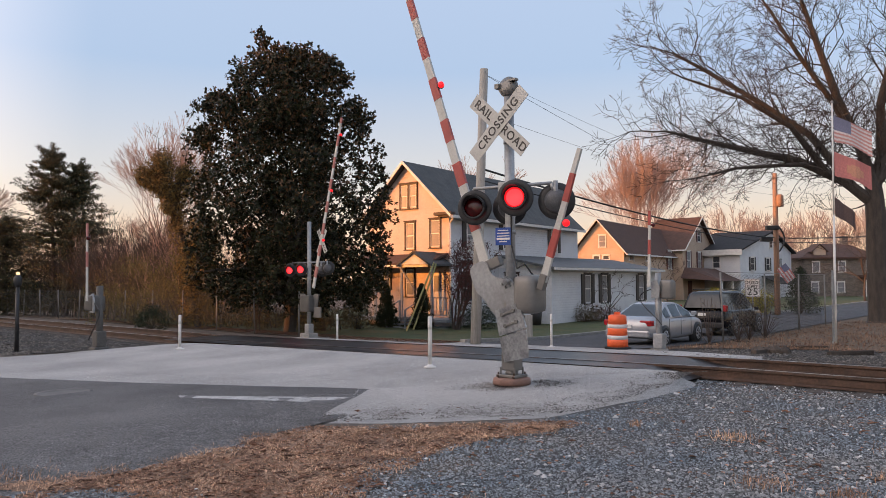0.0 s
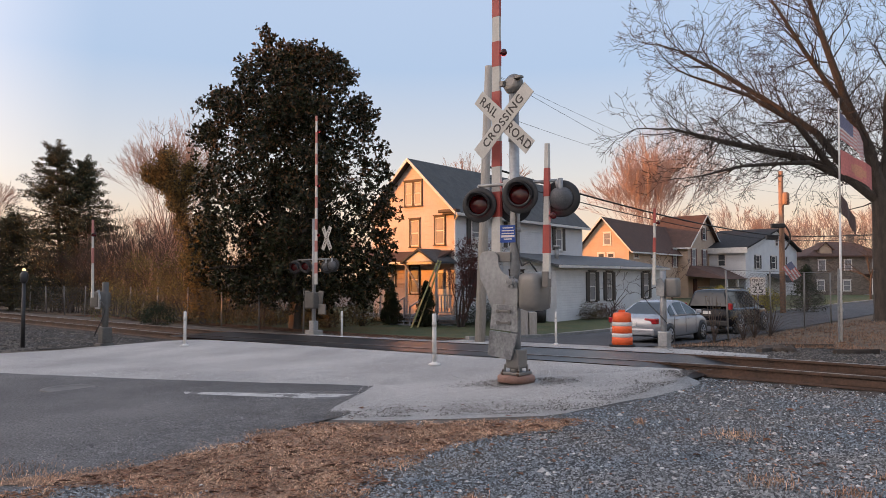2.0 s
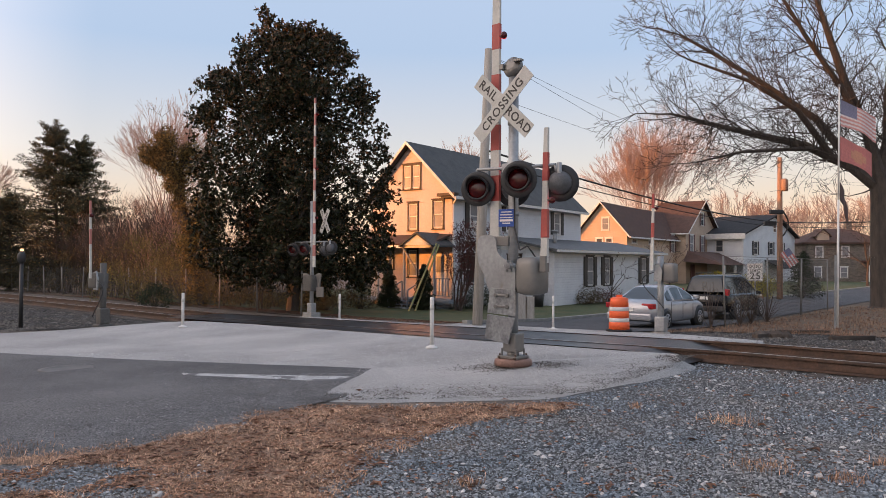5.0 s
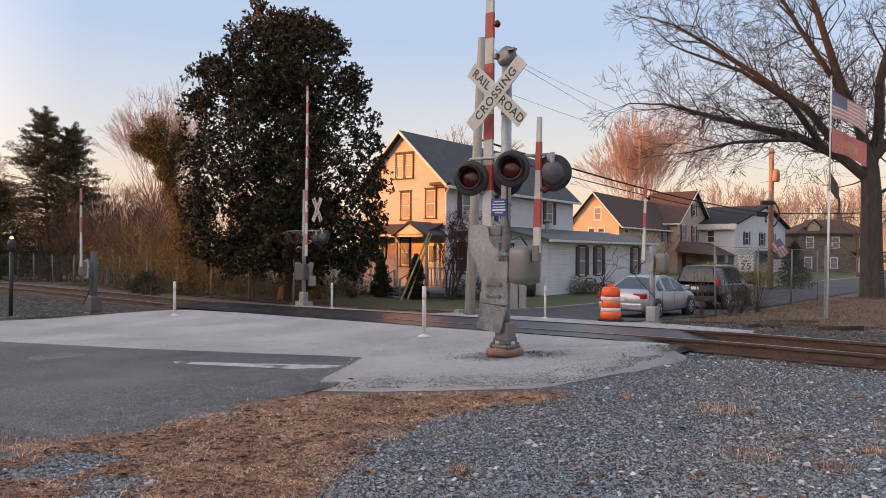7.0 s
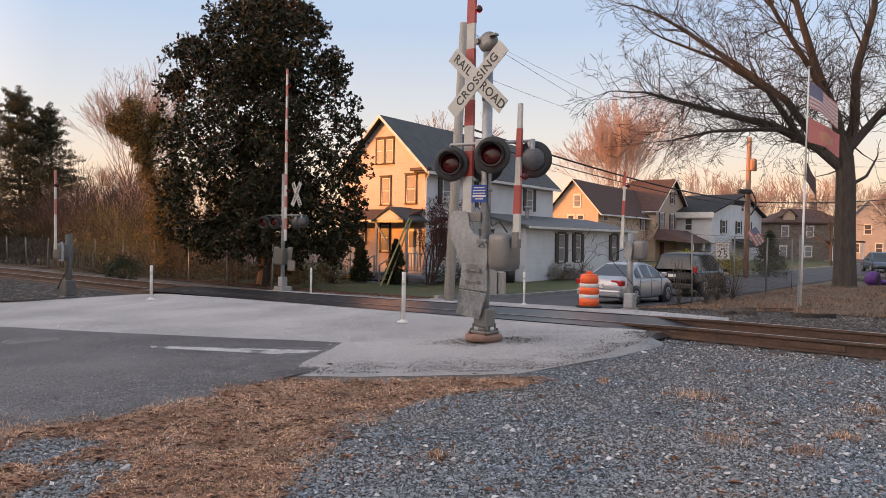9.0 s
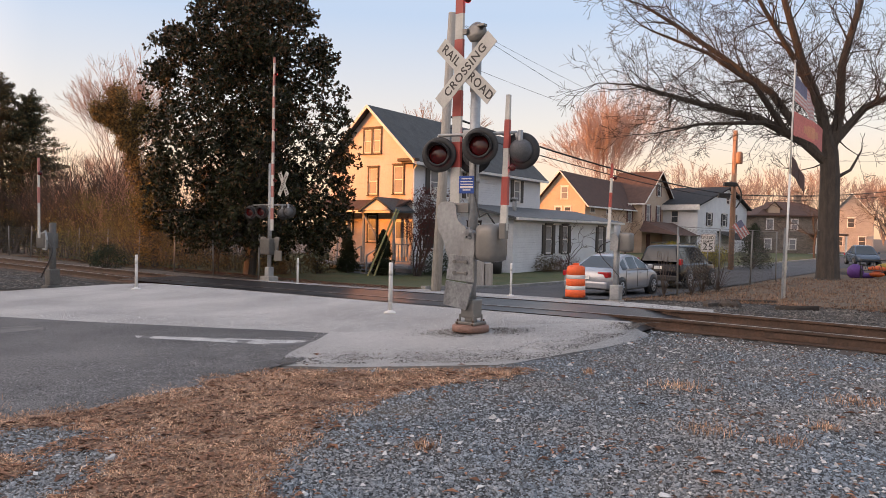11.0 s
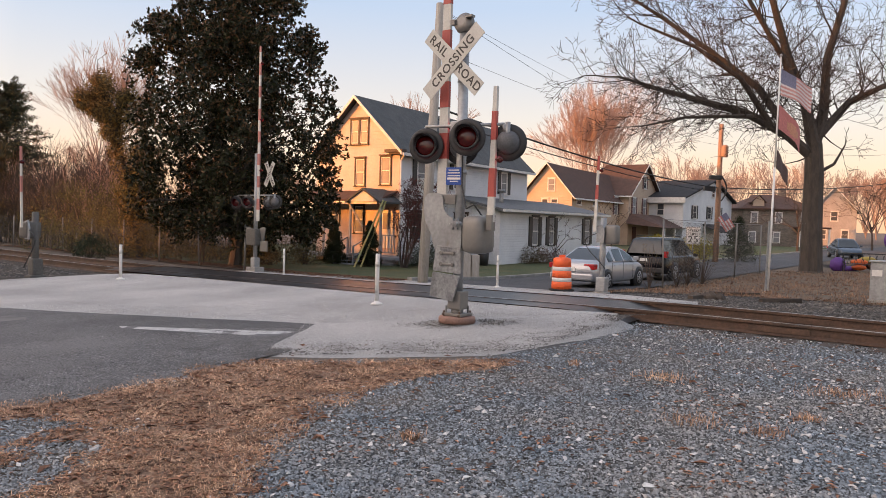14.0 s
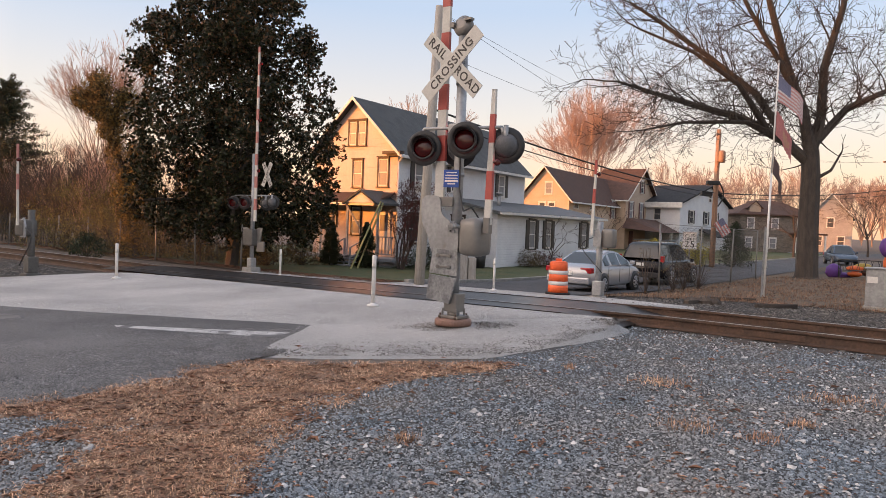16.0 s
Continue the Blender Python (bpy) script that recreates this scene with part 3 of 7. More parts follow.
def build_track():
    prof = [(-0.07, 0), (0.07, 0), (0.07, 0.012), (0.012, 0.035), (0.010, 0.115), (0.036, 0.125), (0.036, 0.15), (0.028, 0.156), (-0.028, 0.156), (-0.036, 0.15), (-0.036, 0.125), (-0.010, 0.115), (-0.012, 0.035), (-0.07, 0.012)]
    for s in (RAIL_NEAR, RAIL_FAR):
        rail = thing("rail", pose(0, 0, 0), "rusty steel rail with a bright running surface", "rail", "rails of the track", "structure")
        ws = np.r_[np.arange(-60, 4, 4), 4, np.arange(8, 100, 4)]
        rings = []
        for w in ws:
            x, y = at(s, w)
            z = gz(x, y) + 0.016
            rings.append([(x + 0.656 * a * 1.15, y + 0.755 * a * 1.15, z + h * 1.15) for a, h in prof])
        n = len(prof)
        vs = [v for r in rings for v in r]
        fs = [(i * n + j, i * n + (j + 1) % n, (i + 1) * n + (j + 1) % n, (i + 1) * n + j) for i in range(len(rings) - 1) for j in range(n)]
        raw("rail_section", vs, fs, M["rust"], rail)
        top = [v for r in rings for v in ((r[8][0], r[8][1], r[8][2] + 0.003), (r[7][0], r[7][1], r[7][2] + 0.003))]
        raw("running_surface", top, [(2 * i, 2 * i + 1, 2 * i + 3, 2 * i + 2) for i in range(len(rings) - 1)], M["rail_top"], rail, "bright worn strip")
        for w in (2.3, -3.1):
            x, y = at(s - 0.03, w)
            bm = bmesh.new()
            box(bm, -0.4, -0.012, 0.04, 0.4, 0.012, 0.12)
            for k in (-0.3, -0.1, 0.1, 0.3):
                tube(bm, (k, -0.03, 0.08), (k, 0.0, 0.08), 0.018, seg=6)
            ob = part("joint_bar", bm, M["rust"], rail)
            ob.matrix_local = pose(x, y, gz(x, y) + 0.016, 0, 0, 139)
    shared = bpy.data.meshes.new("tie")
    bm = bx(-1.25, -0.11, -0.14, 1.25, 0.11, 0.0, bevel=0.012)
    bm.to_mesh(shared)
    bm.free()
    shared.materials.append(M["tie"])
    bed = thing("track_ties", pose(0, 0, 0), "weathered dark wooden track ties", "track ties", "", "structure")
    for w in [*np.arange(-14, 4.2, 0.52), *np.arange(20, 60, 0.52)]:
        x, y = at(11.66, w)
        ob = new("tie", shared)
        ob.parent = bed
        ob.matrix_local = pose(x, y, gz(x, y) + 0.012, 0, 0, 49 + random.uniform(-1.5, 1.5))
    # flangeway slots of the crossing
    for s in (RAIL_NEAR, RAIL_FAR):
        for off in (-0.055, 0.075):
            sheet("flangeway", [at(s + off - 0.03, 4.9), at(s + off - 0.03, 20)], [at(s + off + 0.03, 4.9), at(s + off + 0.03, 20)], 20, 1, 0.041, M["black"], crest, "dark slot beside the rail", "track slot")
        sheet("rail_head", [at(s - 0.03, 4.9), at(s - 0.03, 20)], [at(s + 0.04, 4.9), at(s + 0.04, 20)], 20, 1, 0.043, M["rail_top"], crest, "worn steel rail head in the crossing", "rail")


# ---- crossing signals and gates ----
# local frame of a signal: x along the track to the east, y away from the eye, z up; turned by -41 degrees
TURN = -41.0


def word(text, size, material, parent, m, name="letters"):
    c = bpy.data.curves.new("letters", "FONT")
    c.body, c.size, c.extrude, c.align_x, c.align_y = text, size, 0.002, "CENTER", "CENTER"
    c.offset = 0.0025
    c.space_character = 1.12
    tmp = bpy.data.objects.new("letters", c)
    me = bpy.data.meshes.new_from_object(tmp)
    bpy.data.objects.remove(tmp)
    ob = finish(name, me, material, parent)
    ob.matrix_local = m
    return ob


def crossbuck(parent, x, y, z, length=1.24, wide=0.225, lettered=True, ang=43.0):
    for k, (a, yy) in enumerate(((-ang, 0.0), (ang, -0.012))):
        b = part("crossbuck_blade", bx(-length / 2, -0.006, -wide / 2, length / 2, 0.004, wide / 2, bevel=0.002), M["sheeting"], parent, "white crossbuck blade with black words")
        b.matrix_local = pose(x, y + yy, z) @ Matrix.Rotation(radians(-a), 4, "Y")
        front = lambda lx: pose(lx, -0.0075, 0, 90, 0, 0)
        size = 0.175 if lettered else 0.13
        if k == 1:
            word("CROSSING", size, M["letter"], b, front(0))
        else:
            word("RAIL", size, M["letter"], b, front(-0.36))
            word("ROAD", size, M["letter"], b, front(0.36))


FLIPS = []


def lamp_unit(parent, x, y, z, yaw, lit=None):
    """A flasher: round black shield with hood, and a lens. yaw 0 shows its face to the eye's side."""
    bm = lathe(bmesh.new(), [(0.10, 0.03), (0.12, 0.03), (0.19, 0.03), (0.255, 0.02), (0.258, 0.0), (0.25, -0.008), (0.165, -0.008), (0.16, 0.0)], 32, Matrix.Rotation(radians(-90), 4, "X"))
    u = part("flasher", bm, M["black"], parent, "black flasher shield", smooth=False)
    u.matrix_local = pose(x, y, z, 0, 0, yaw)
    hood = bmesh.new()
    ra, rb, n = 0.172, 0.155, 16
    ring = []
    for i in range(n + 1):
        a = radians(-20 + 220 * i / n)
        depth = 0.26 * (0.35 + 0.65 * max(0, math.sin(a)))
        ring.append([hood.verts.new(v) for v in ((ra * math.cos(a), -0.006, ra * math.sin(a)), (ra * math.cos(a), -depth, ra * math.sin(a)), (rb * math.cos(a), -depth, rb * math.sin(a)), (rb * math.cos(a), -0.006, rb * math.sin(a)))])
    for p, q in zip(ring, ring[1:]):
        for j in range(4):
            hood.faces.new((p[j], q[j], q[(j + 1) % 4], p[(j + 1) % 4]))
    part("hood", hood, M["black"], u)
    if lit is not None:
        # one roundel, dark red on one face and lit on the other, turning in its housing
        r = bmesh.new()
        lathe(r, [(0.152, -0.006), (0.12, -0.022), (0.05, -0.032), (0.01, -0.034)], 28, Matrix.Rotation(radians(90), 4, "X"))
        lathe(r, [(0.152, -0.006), (0.12, -0.022), (0.05, -0.032), (0.01, -0.034)], 28, Matrix.Rotation(radians(-90), 4, "X"))
        for f in r.faces:
            c = f.calc_center_median()
            f.material_index = 0 if c.y > 0 else (2 if math.hypot(c.x, c.z) < 0.085 else 1)
        lens = part("lens", r, [M["lens"], M["lens_lit"], M["lens_hot"]], u, "round red signal lens")
        lens.matrix_local = pose(0, -0.03, 0, 0, 0, 180)
        FLIPS.append((lens, lit))
        bz = lathe(bmesh.new(), [(0.174, 0.028), (0.174, 0.078), (0.140, 0.078), (0.140, 0.072), (0.168, 0.066), (0.168, 0.028)], 28, Matrix.Rotation(radians(90), 4, "X"))
        bmesh.ops.delete(bz, geom=[f for f in bz.faces if len(f.verts) > 4], context="FACES_ONLY")
        part("bezel", bz, M["black"], u)
    back = bmesh.new()
    tube(back, (0, 0.1, 0.02), (0, 0.1, 0.27), 0.035)
    dome = lathe(bmesh.new(), [(0.165, 0.025), (0.16, 0.08), (0.12, 0.14), (0.04, 0.16)], 24, Matrix.Rotation(radians(-90), 4, "X"))
    part("lamp_housing", dome, M["cast"], u)
    part("lamp_bracket", back, M["steel"], u)
    return u


ARM_LIGHTS = []


def striped_arm(parent, length, wide, first, period, lights, label, lit=True, bands="red"):
    """A tapered gate arm standing along z from its heel; red bands and small lamps are its pieces."""
    bm = bmesh.new()
    w1 = wide * 0.55
    box(bm, -wide / 2, -0.022, 0, wide / 2, 0.022, length, 0)
    for v in bm.verts:
        if v.co.z > length / 2:
            v.co.x *= w1 / wide
    arm = part("gate_arm", bm, M["sheeting"], parent, label)
    z = first
    while z < length - 0.1:
        h = min(period / 2, length - z)
        a, b = (wide + (w1 - wide) * q / length for q in (z, z + h))
        st = bmesh.new()
        prism(st, [(-a / 2 - 0.003, z), (a / 2 + 0.003, z + 0.0), (b / 2 + 0.003, z + h), (-b / 2 - 0.003, z + h)], 0.05)
        ob = part("red_band", st, M[bands], arm)
        ob.location.y = -0.025
        z += period
    for lz in lights:
        bm = lathe(bmesh.new(), [(0.02, -0.05), (0.045, -0.04), (0.05, 0.0), (0.045, 0.04), (0.02, 0.05)], 14, Matrix.Rotation(radians(90), 4, "X"))
        for f in bm.faces:
            f.material_index = 1 if lit and f.calc_center_median().y > 0.001 else 0
        ob = part("arm_light", bm, [M["lens"], M["lens_lit"]], arm, "small red arm light")
        ob.location = (wide / 2 + 0.055, -0.01, lz)
        hold = part("light_bracket", bx(-0.09, -0.01, -0.012, -0.02, 0.01, 0.012), M["black"], arm)
        hold.location = ob.location
        if lit:
            ARM_LIGHTS.append(ob)
    return arm


ARMS = []


def mast_a():
    x, y = 0.94, 10.33
    t = thing("crossing_signal", pose(x, y, surf(x, y) + 0.03, 0, 0, TURN), "galvanised crossing signal with flashers, white crossbuck and striped gate arms", "crossing signal", "crossing signals")
    o = surf(x, y) + 0.03
    Z = lambda z: z - o
    bm = lathe(bmesh.new(), [(0.265, 0.0), (0.265, 0.07), (0.255, 0.085), (0.1, 0.1)], 28)
    fd = part("foundation", bm, M["terracotta"], t, "round red-brown foundation")
    for k in range(4):
        a = math.tau * (k + 0.5) / 4
        bm = bmesh.new()
        tube(bm, (0.19 * math.cos(a), 0.19 * math.sin(a), 0.09), (0.19 * math.cos(a), 0.19 * math.sin(a), 0.17), 0.014, seg=6)
        tube(bm, (0.19 * math.cos(a), 0.19 * math.sin(a), 0.1), (0.19 * math.cos(a), 0.19 * math.sin(a), 0.13), 0.028, seg=6)
        part("anchor_bolt", bm, M["rust"], fd)
    bm = bmesh.new()
    box(bm, -0.17, -0.15, 0.1, 0.17, 0.15, 0.14, 0.01)
    box(bm, -0.105, -0.11, 0.19, 0.12, 0.11, 0.46, 0.025)
    tube(bm, (0, 0, 0.12), (0, 0, 0.2), 0.09, seg=16)
    for a in (-0.12, 0.12):
        for b in (-0.1, 0.1):
            tube(bm, (a, b, 0.08), (a, b, 0.24), 0.016, seg=6)
    part("junction_base", bm, M["steel_dark"], t)
    bm = bmesh.new()
    tube(bm, (0, 0, 0.3), (0, 0, Z(4.16)), 0.072, seg=18)
    for z in (1.42, 2.2, 2.78, 3.5, 3.95):
        tube(bm, (0, 0, Z(z) - 0.03), (0, 0, Z(z) + 0.03), 0.084, seg=18)
    part("mast", bm, M["steel"], t)
    # bell
    bm = lathe(bmesh.new(), [(0.05, -0.06), (0.13, -0.055), (0.155, 0.0), (0.14, 0.06), (0.06, 0.09)], 22, Matrix.Rotation(radians(75), 4, "X"))
    tube(bm, (0.0, 0.02, -0.17), (0.0, 0.02, 0.0), 0.055)
    box(bm, 0.08, -0.12, 0.05, 0.2, -0.04, 0.08)
    box(bm, -0.17, -0.12, -0.02, -0.1, 0.02, 0.05)
    b = part("bell", bm, M["steel_dark"], t, "weathered grey signal bell")
    b.location = (0, 0, Z(4.30))
    crossbuck(t, -0.06, -0.17, Z(3.74))
    # crossarm with four flashers
    bm = bmesh.new()
    tube(bm, (-0.55, -0.14, Z(2.86)), (0.72, -0.02, Z(2.84)), 0.024)
    tube(bm, (-0.55, -0.14, Z(2.86)), (-0.55, -0.10, Z(2.72)), 0.024)
    tube(bm, (0.72, -0.02, Z(2.84)), (0.72, 0.04, Z(2.70)), 0.03)
    box(bm, -0.13, -0.12, Z(2.78), 0.13, 0.12, Z(2.92), 0.02)
    part("crossarm", bm, M["steel"], t)
    lamp_unit(t, -0.52, -0.16, Z(2.58), 24, [(0, 0), (0.5, 0), (0.55, 1), (0.64, 1), (0.7, 0), (16, 0)])
    lamp_unit(t, 0.25, -0.22, Z(2.66), 24, [(0, 1), (0.55, 1), (0.61, 0), (16, 0)])
    lamp_unit(t, 0.72, 0.10, Z(2.60), 204)
    lamp_unit(t, -0.16, 0.22, Z(2.58), 204)
    # blue notice
    bm = bx(-0.12, -0.004, -0.125, 0.12, 0.004, 0.125, bevel=0.002)
    n = part("notice", bm, M["blue"], t, "blue metal notice with white writing")
    n.matrix_local = pose(-0.05, -0.10, Z(2.14), 0, 0, 14)
    for k, (w, h) in enumerate(((0.16, 0.014), (0.19, 0.014), (0.19, 0.014), (0.2, 0.03), (0.12, 0.016))):
        ln = part("text_bar", bx(-w / 2, -0.003, -h / 2, w / 2, 0.0, h / 2), M["white"], n)
        ln.location = (0, -0.0045, 0.085 - k * 0.04)
    # gate mechanism housing
    bm = bx(0.2, -0.2, 0.0, 0.55, 0.2, 0.54, bevel=0.11)
    g = part("gate_mechanism", bm, M["steel_dark"], t, "rounded grey gate motor housing", smooth=True)
    g.location = (-0.06, 0.02, Z(1.05))
    bm = bmesh.new()
    tube(bm, (0.12, 0, Z(1.36)), (0.3, 0, Z(1.36)), 0.05)
    tube(bm, (0.12, 0, Z(1.16)), (0.3, 0, Z(1.16)), 0.05)
    box(bm, -0.1, -0.1, Z(1.08), 0.1, 0.1, Z(1.44), 0.02)
    part("clamp", bm, M["steel_dark"], t)
    bm = bmesh.new()
    pts = [(0.35, 0.05, 1.58), (0.28, -0.05, 1.74), (0.18, -0.1, 1.68), (0.08, -0.08, 2.0), (0.06, -0.06, 2.7)]
    for a, b2 in zip(pts, pts[1:]):
        tube(bm, (a[0], a[1], Z(a[2])), (b2[0], b2[1], Z(b2[2])), 0.012, seg=6)
    part("cable", bm, M["black"], t)
    # main arm, turning on its hub
    hub = (-0.06, 0.0, Z(1.46))
    arm = striped_arm(t, 6.6, 0.165, 0.52, 0.74, (0.98, 2.92), "long red and white striped gate arm")
    arm_piece = bmesh.new()
    out = [(-0.59, 0.44), (-0.25, 0.44), (-0.23, 0.2), (-0.12, 0.09), (0.1, 0.05), (0.1, -0.46), (-0.325, -0.46), (-0.4, -0.3), (-0.46, -0.12), (-0.58, 0.06)]
    for _ in range(2):
        out = [(p[0] * (1 - k) + q[0] * k, p[1] * (1 - k) + q[1] * k) for p, q in zip(out, out[1:] + out[:1]) for k in (0.22, 0.78)]
    prism(arm_piece, out, 0.02)
    pl = part("side_plate", arm_piece, M["steel"], arm, "cut steel side plate")
    pl.location = (0.36, -0.13, -0.42)
    bm = bmesh.new()
    prism(bm, [(-0.325, -0.32), (0.1, -0.34), (0.1, -0.70), (-0.38, -0.68)], 0.03)
    prism(bm, [(-0.38, -0.70), (0.09, -0.73), (-0.01, -1.10), (-0.42, -1.05)], 0.03)
    cw = part("counterweight", bm, M["steel_shiny"], arm, "bright steel counterweight plates")
    cw.location = (0.375, -0.165, -0.42)
    for z in (-0.42, -0.58):
        bm = bmesh.new()
        box(bm, -0.22, -0.02, z - 0.015, -0.02, 0.0, z + 0.015, 0.006)
        tube(bm, (-0.22, -0.03, z), (-0.22, 0, z), 0.028, seg=8)
        tube(bm, (-0.02, -0.03, z), (-0.02, 0, z), 0.028, seg=8)
        h = part("weight_bolt", bm, M["steel_dark"], arm)
        h.location = (0.375, -0.165, -0.42)
    bm = bmesh.new()
    for i in range(6):
        a = math.tau * i / 6
        tube(bm, (0.075 * math.cos(a), -0.03, 0.075 * math.sin(a)), (0.075 * math.cos(a), 0, 0.075 * math.sin(a)), 0.018, seg=6)
    tube(bm, (0, -0.04, 0), (0, 0.2, 0), 0.045, seg=12)
    ab = part("arm_bracket", bx(-0.42, 0.0, 0.28, -0.05, 0.1, 0.42, bevel=0.01), M["steel_dark"], arm)
    ab.location = (0.36, -0.10, -0.42)
    hb = part("hub", bm, M["steel_shiny"], arm)
    hb.location = (0.36, -0.14, -0.42)
    ARMS.append((arm, pose(*hub) , pose(-0.27, 0, 0.42), [(0, -19.3), (0.5, -12), (0.8, -7.2), (1.0, -4.2), (1.2, -1.4), (1.35, -0.2), (1.6, 0.4), (16, 0.4)]))
    # footpath arm
    arm2 = striped_arm(t, 1.86, 0.11, 0.35, 0.78, (0.86,), "short striped footpath gate arm")
    bm = bmesh.new()
    box(bm, -0.05, -0.05, -0.12, 0.05, 0.05, 0.1, 0.01)
    part("arm_heel", bm, M["steel_dark"], arm2)
    ARMS.append((arm2, pose(0.56, -0.05, Z(1.44)), pose(0, 0, 0.06), [(0, 19), (0.5, 12), (0.8, 7.2), (1.0, 4.2), (1.2, 2.0), (1.35, 1.2), (1.6, 1), (16, 1)]))


def mast_b():
    x, y = -5.05, 26.92
    o = gz(x, y) + 0.03
    t = thing("crossing_signal", pose(x, y, o, 0, 0, TURN), "grey crossing signal with flashers and a tall striped gate arm", "crossing signal", "crossing signals")
    part("foundation", bx(-0.26, -0.22, -0.1, 0.26, 0.22, 0.16, bevel=0.03), M["concrete"], t, "concrete foundation block")
    bm = bmesh.new()
    tube(bm, (0, 0, 0.2), (0, 0, 4.3), 0.075, seg=14)
    box(bm, -0.12, -0.12, 0.16, 0.12, 0.12, 0.5, 0.02)
    part("mast", bm, M["steel"], t)
    crossbuck(t, 0.62, 0.1, 3.55, 0.95, 0.18, False, 62)
    bm = bmesh.new()
    tube(bm, (-0.95, -0.05, 2.78), (0.95, -0.05, 2.78), 0.026)
    part("crossarm", bm, M["steel"], t)
    lamp_unit(t, -0.95, -0.15, 2.5, 24, [(0, 1), (0.02, 1), (0.08, 0), (0.56, 0), (0.6, 1), (0.74, 1), (0.8, 0), (16, 0)])
    lamp_unit(t, -0.22, -0.2, 2.52, 24, [(0, 1), (0.62, 1), (0.68, 0), (16, 0)])
    lamp_unit(t, 0.62, 0.12, 2.5, 204)
    lamp_unit(t, 0.95, 0.12, 2.55, 204)
    bm = bx(-0.3, -0.22, 0.95, 0.25, 0.25, 1.55, bevel=0.06)
    part("gate_mechanism", bm, M["weathered"], t, "grey gate motor housing")
    bm = bmesh.new()
    for k in (-1, 1):
        prism(bm, [(k * 0.1, 1.5), (k * 0.35, 1.62), (k * 0.55, 1.6), (k * 0.5, 1.4), (k * 0.42, 1.1), (k * 0.3, 1.15), (k * 0.28, 1.4)], 0.04)
    box(bm, 0.32, -0.05, 0.75, 0.72, 0.0, 1.12, 0.02)
    part("counterweight", bm, M["steel_dark"], t, "grey counterweight plates")
    arm = striped_arm(t, 6.2, 0.13, 0.4, 0.8, (1.8, 3.6, 5.6), "long thin striped gate arm", bands="red_faded")
    ARMS.append((arm, pose(0.5, -0.3, 1.35), pose(0, 0, 0.5), [(0, 14.5), (0.5, 9.2), (0.8, 5), (1.0, 2.6), (1.2, 1), (1.35, 0.3), (1.6, 0), (16, 0)]))


def small_gate(x, y, name_label, arm_len, flip, low=0.0):
    o = surf(x, y)
    t = thing("footpath_gate", pose(x, y, o, 0, 0, TURN), name_label, "footpath gate", "footpath gates")
    part("foundation", bx(-0.19, -0.19, -0.12, 0.19, 0.19, 0.06, bevel=0.03), M["concrete"] if flip > 0 else M["weathered"], t)
    bm = bmesh.new()
    tube(bm, (0, 0, 0.05), (0, 0, 2.15 - low), 0.085, seg=14)
    box(bm, -0.13, -0.13, 0.06, 0.15, 0.13, 0.48, 0.03)
    part("mast", bm, M["steel"] if flip > 0 else M["weathered"], t)
    bm = bx(0.1, -0.15, 1.42, 0.46, 0.15, 1.95, bevel=0.08) if flip > 0 else bx(-0.42, -0.24, 1.0, 0.08, 0.12, 1.42, bevel=0.06)
    part("gate_mechanism", bm, M["steel_dark"] if flip > 0 else M["weathered"], t, "grey gate motor housing", smooth=True)
    bm = bmesh.new()
    prism(bm, [(-0.1, 1.45), (0.12, 1.45), (0.14, 1.75), (0.05, 1.95), (-0.1, 1.9)], 0.04)
    w = part("counterweight", bm, M["steel"], t)
    w.location = (0, -0.22, -low)
    bm = bmesh.new()
    p0 = Vector((0.1 * -flip, -0.2, 1.7))
    for i in range(14):
        a = i / 13 * math.pi * 1.3
        p1 = Vector((-flip * (0.1 + 0.35 * math.sin(a)), -0.2, 1.7 - 0.9 * i / 13 + 0.1 * math.sin(a)))
        tube(bm, p0, p1 + Vector((0, 0, 0.001)), 0.014, seg=5)
        p0 = p1
    part("cable", bm, M["black"], t).location.z = -low
    arm = striped_arm(t, arm_len, 0.095 if flip > 0 else 0.06, 0.9, 0.8, (arm_len - 0.4,), "short striped footpath gate arm", lit=False, bands="red" if flip > 0 else "red_faded")
    arm.matrix_local = pose(-0.12 if flip > 0 else -0.08, -0.3, 1.75 - low, 0, 1.5 if flip > 0 else -1.5)


def delineator(x, y, h, label):
    t = thing("delineator_post", pose(x, y, surf(x, y) + 0.02), label, "delineator post", "delineator posts")
    part("base", lathe(bmesh.new(), [(0.105, 0), (0.1, 0.025), (0.05, 0.04), (0.04, 0.06)], 18), M["white"], t)
    part("tube", lathe(bmesh.new(), [(0.035, 0.04), (0.035, h - 0.01), (0.028, h)], 16), M["white"], t)
    part("reflective_band", lathe(bmesh.new(), [(0.037, h - 0.22), (0.037, h - 0.14)], 16), M["sheeting"], t)


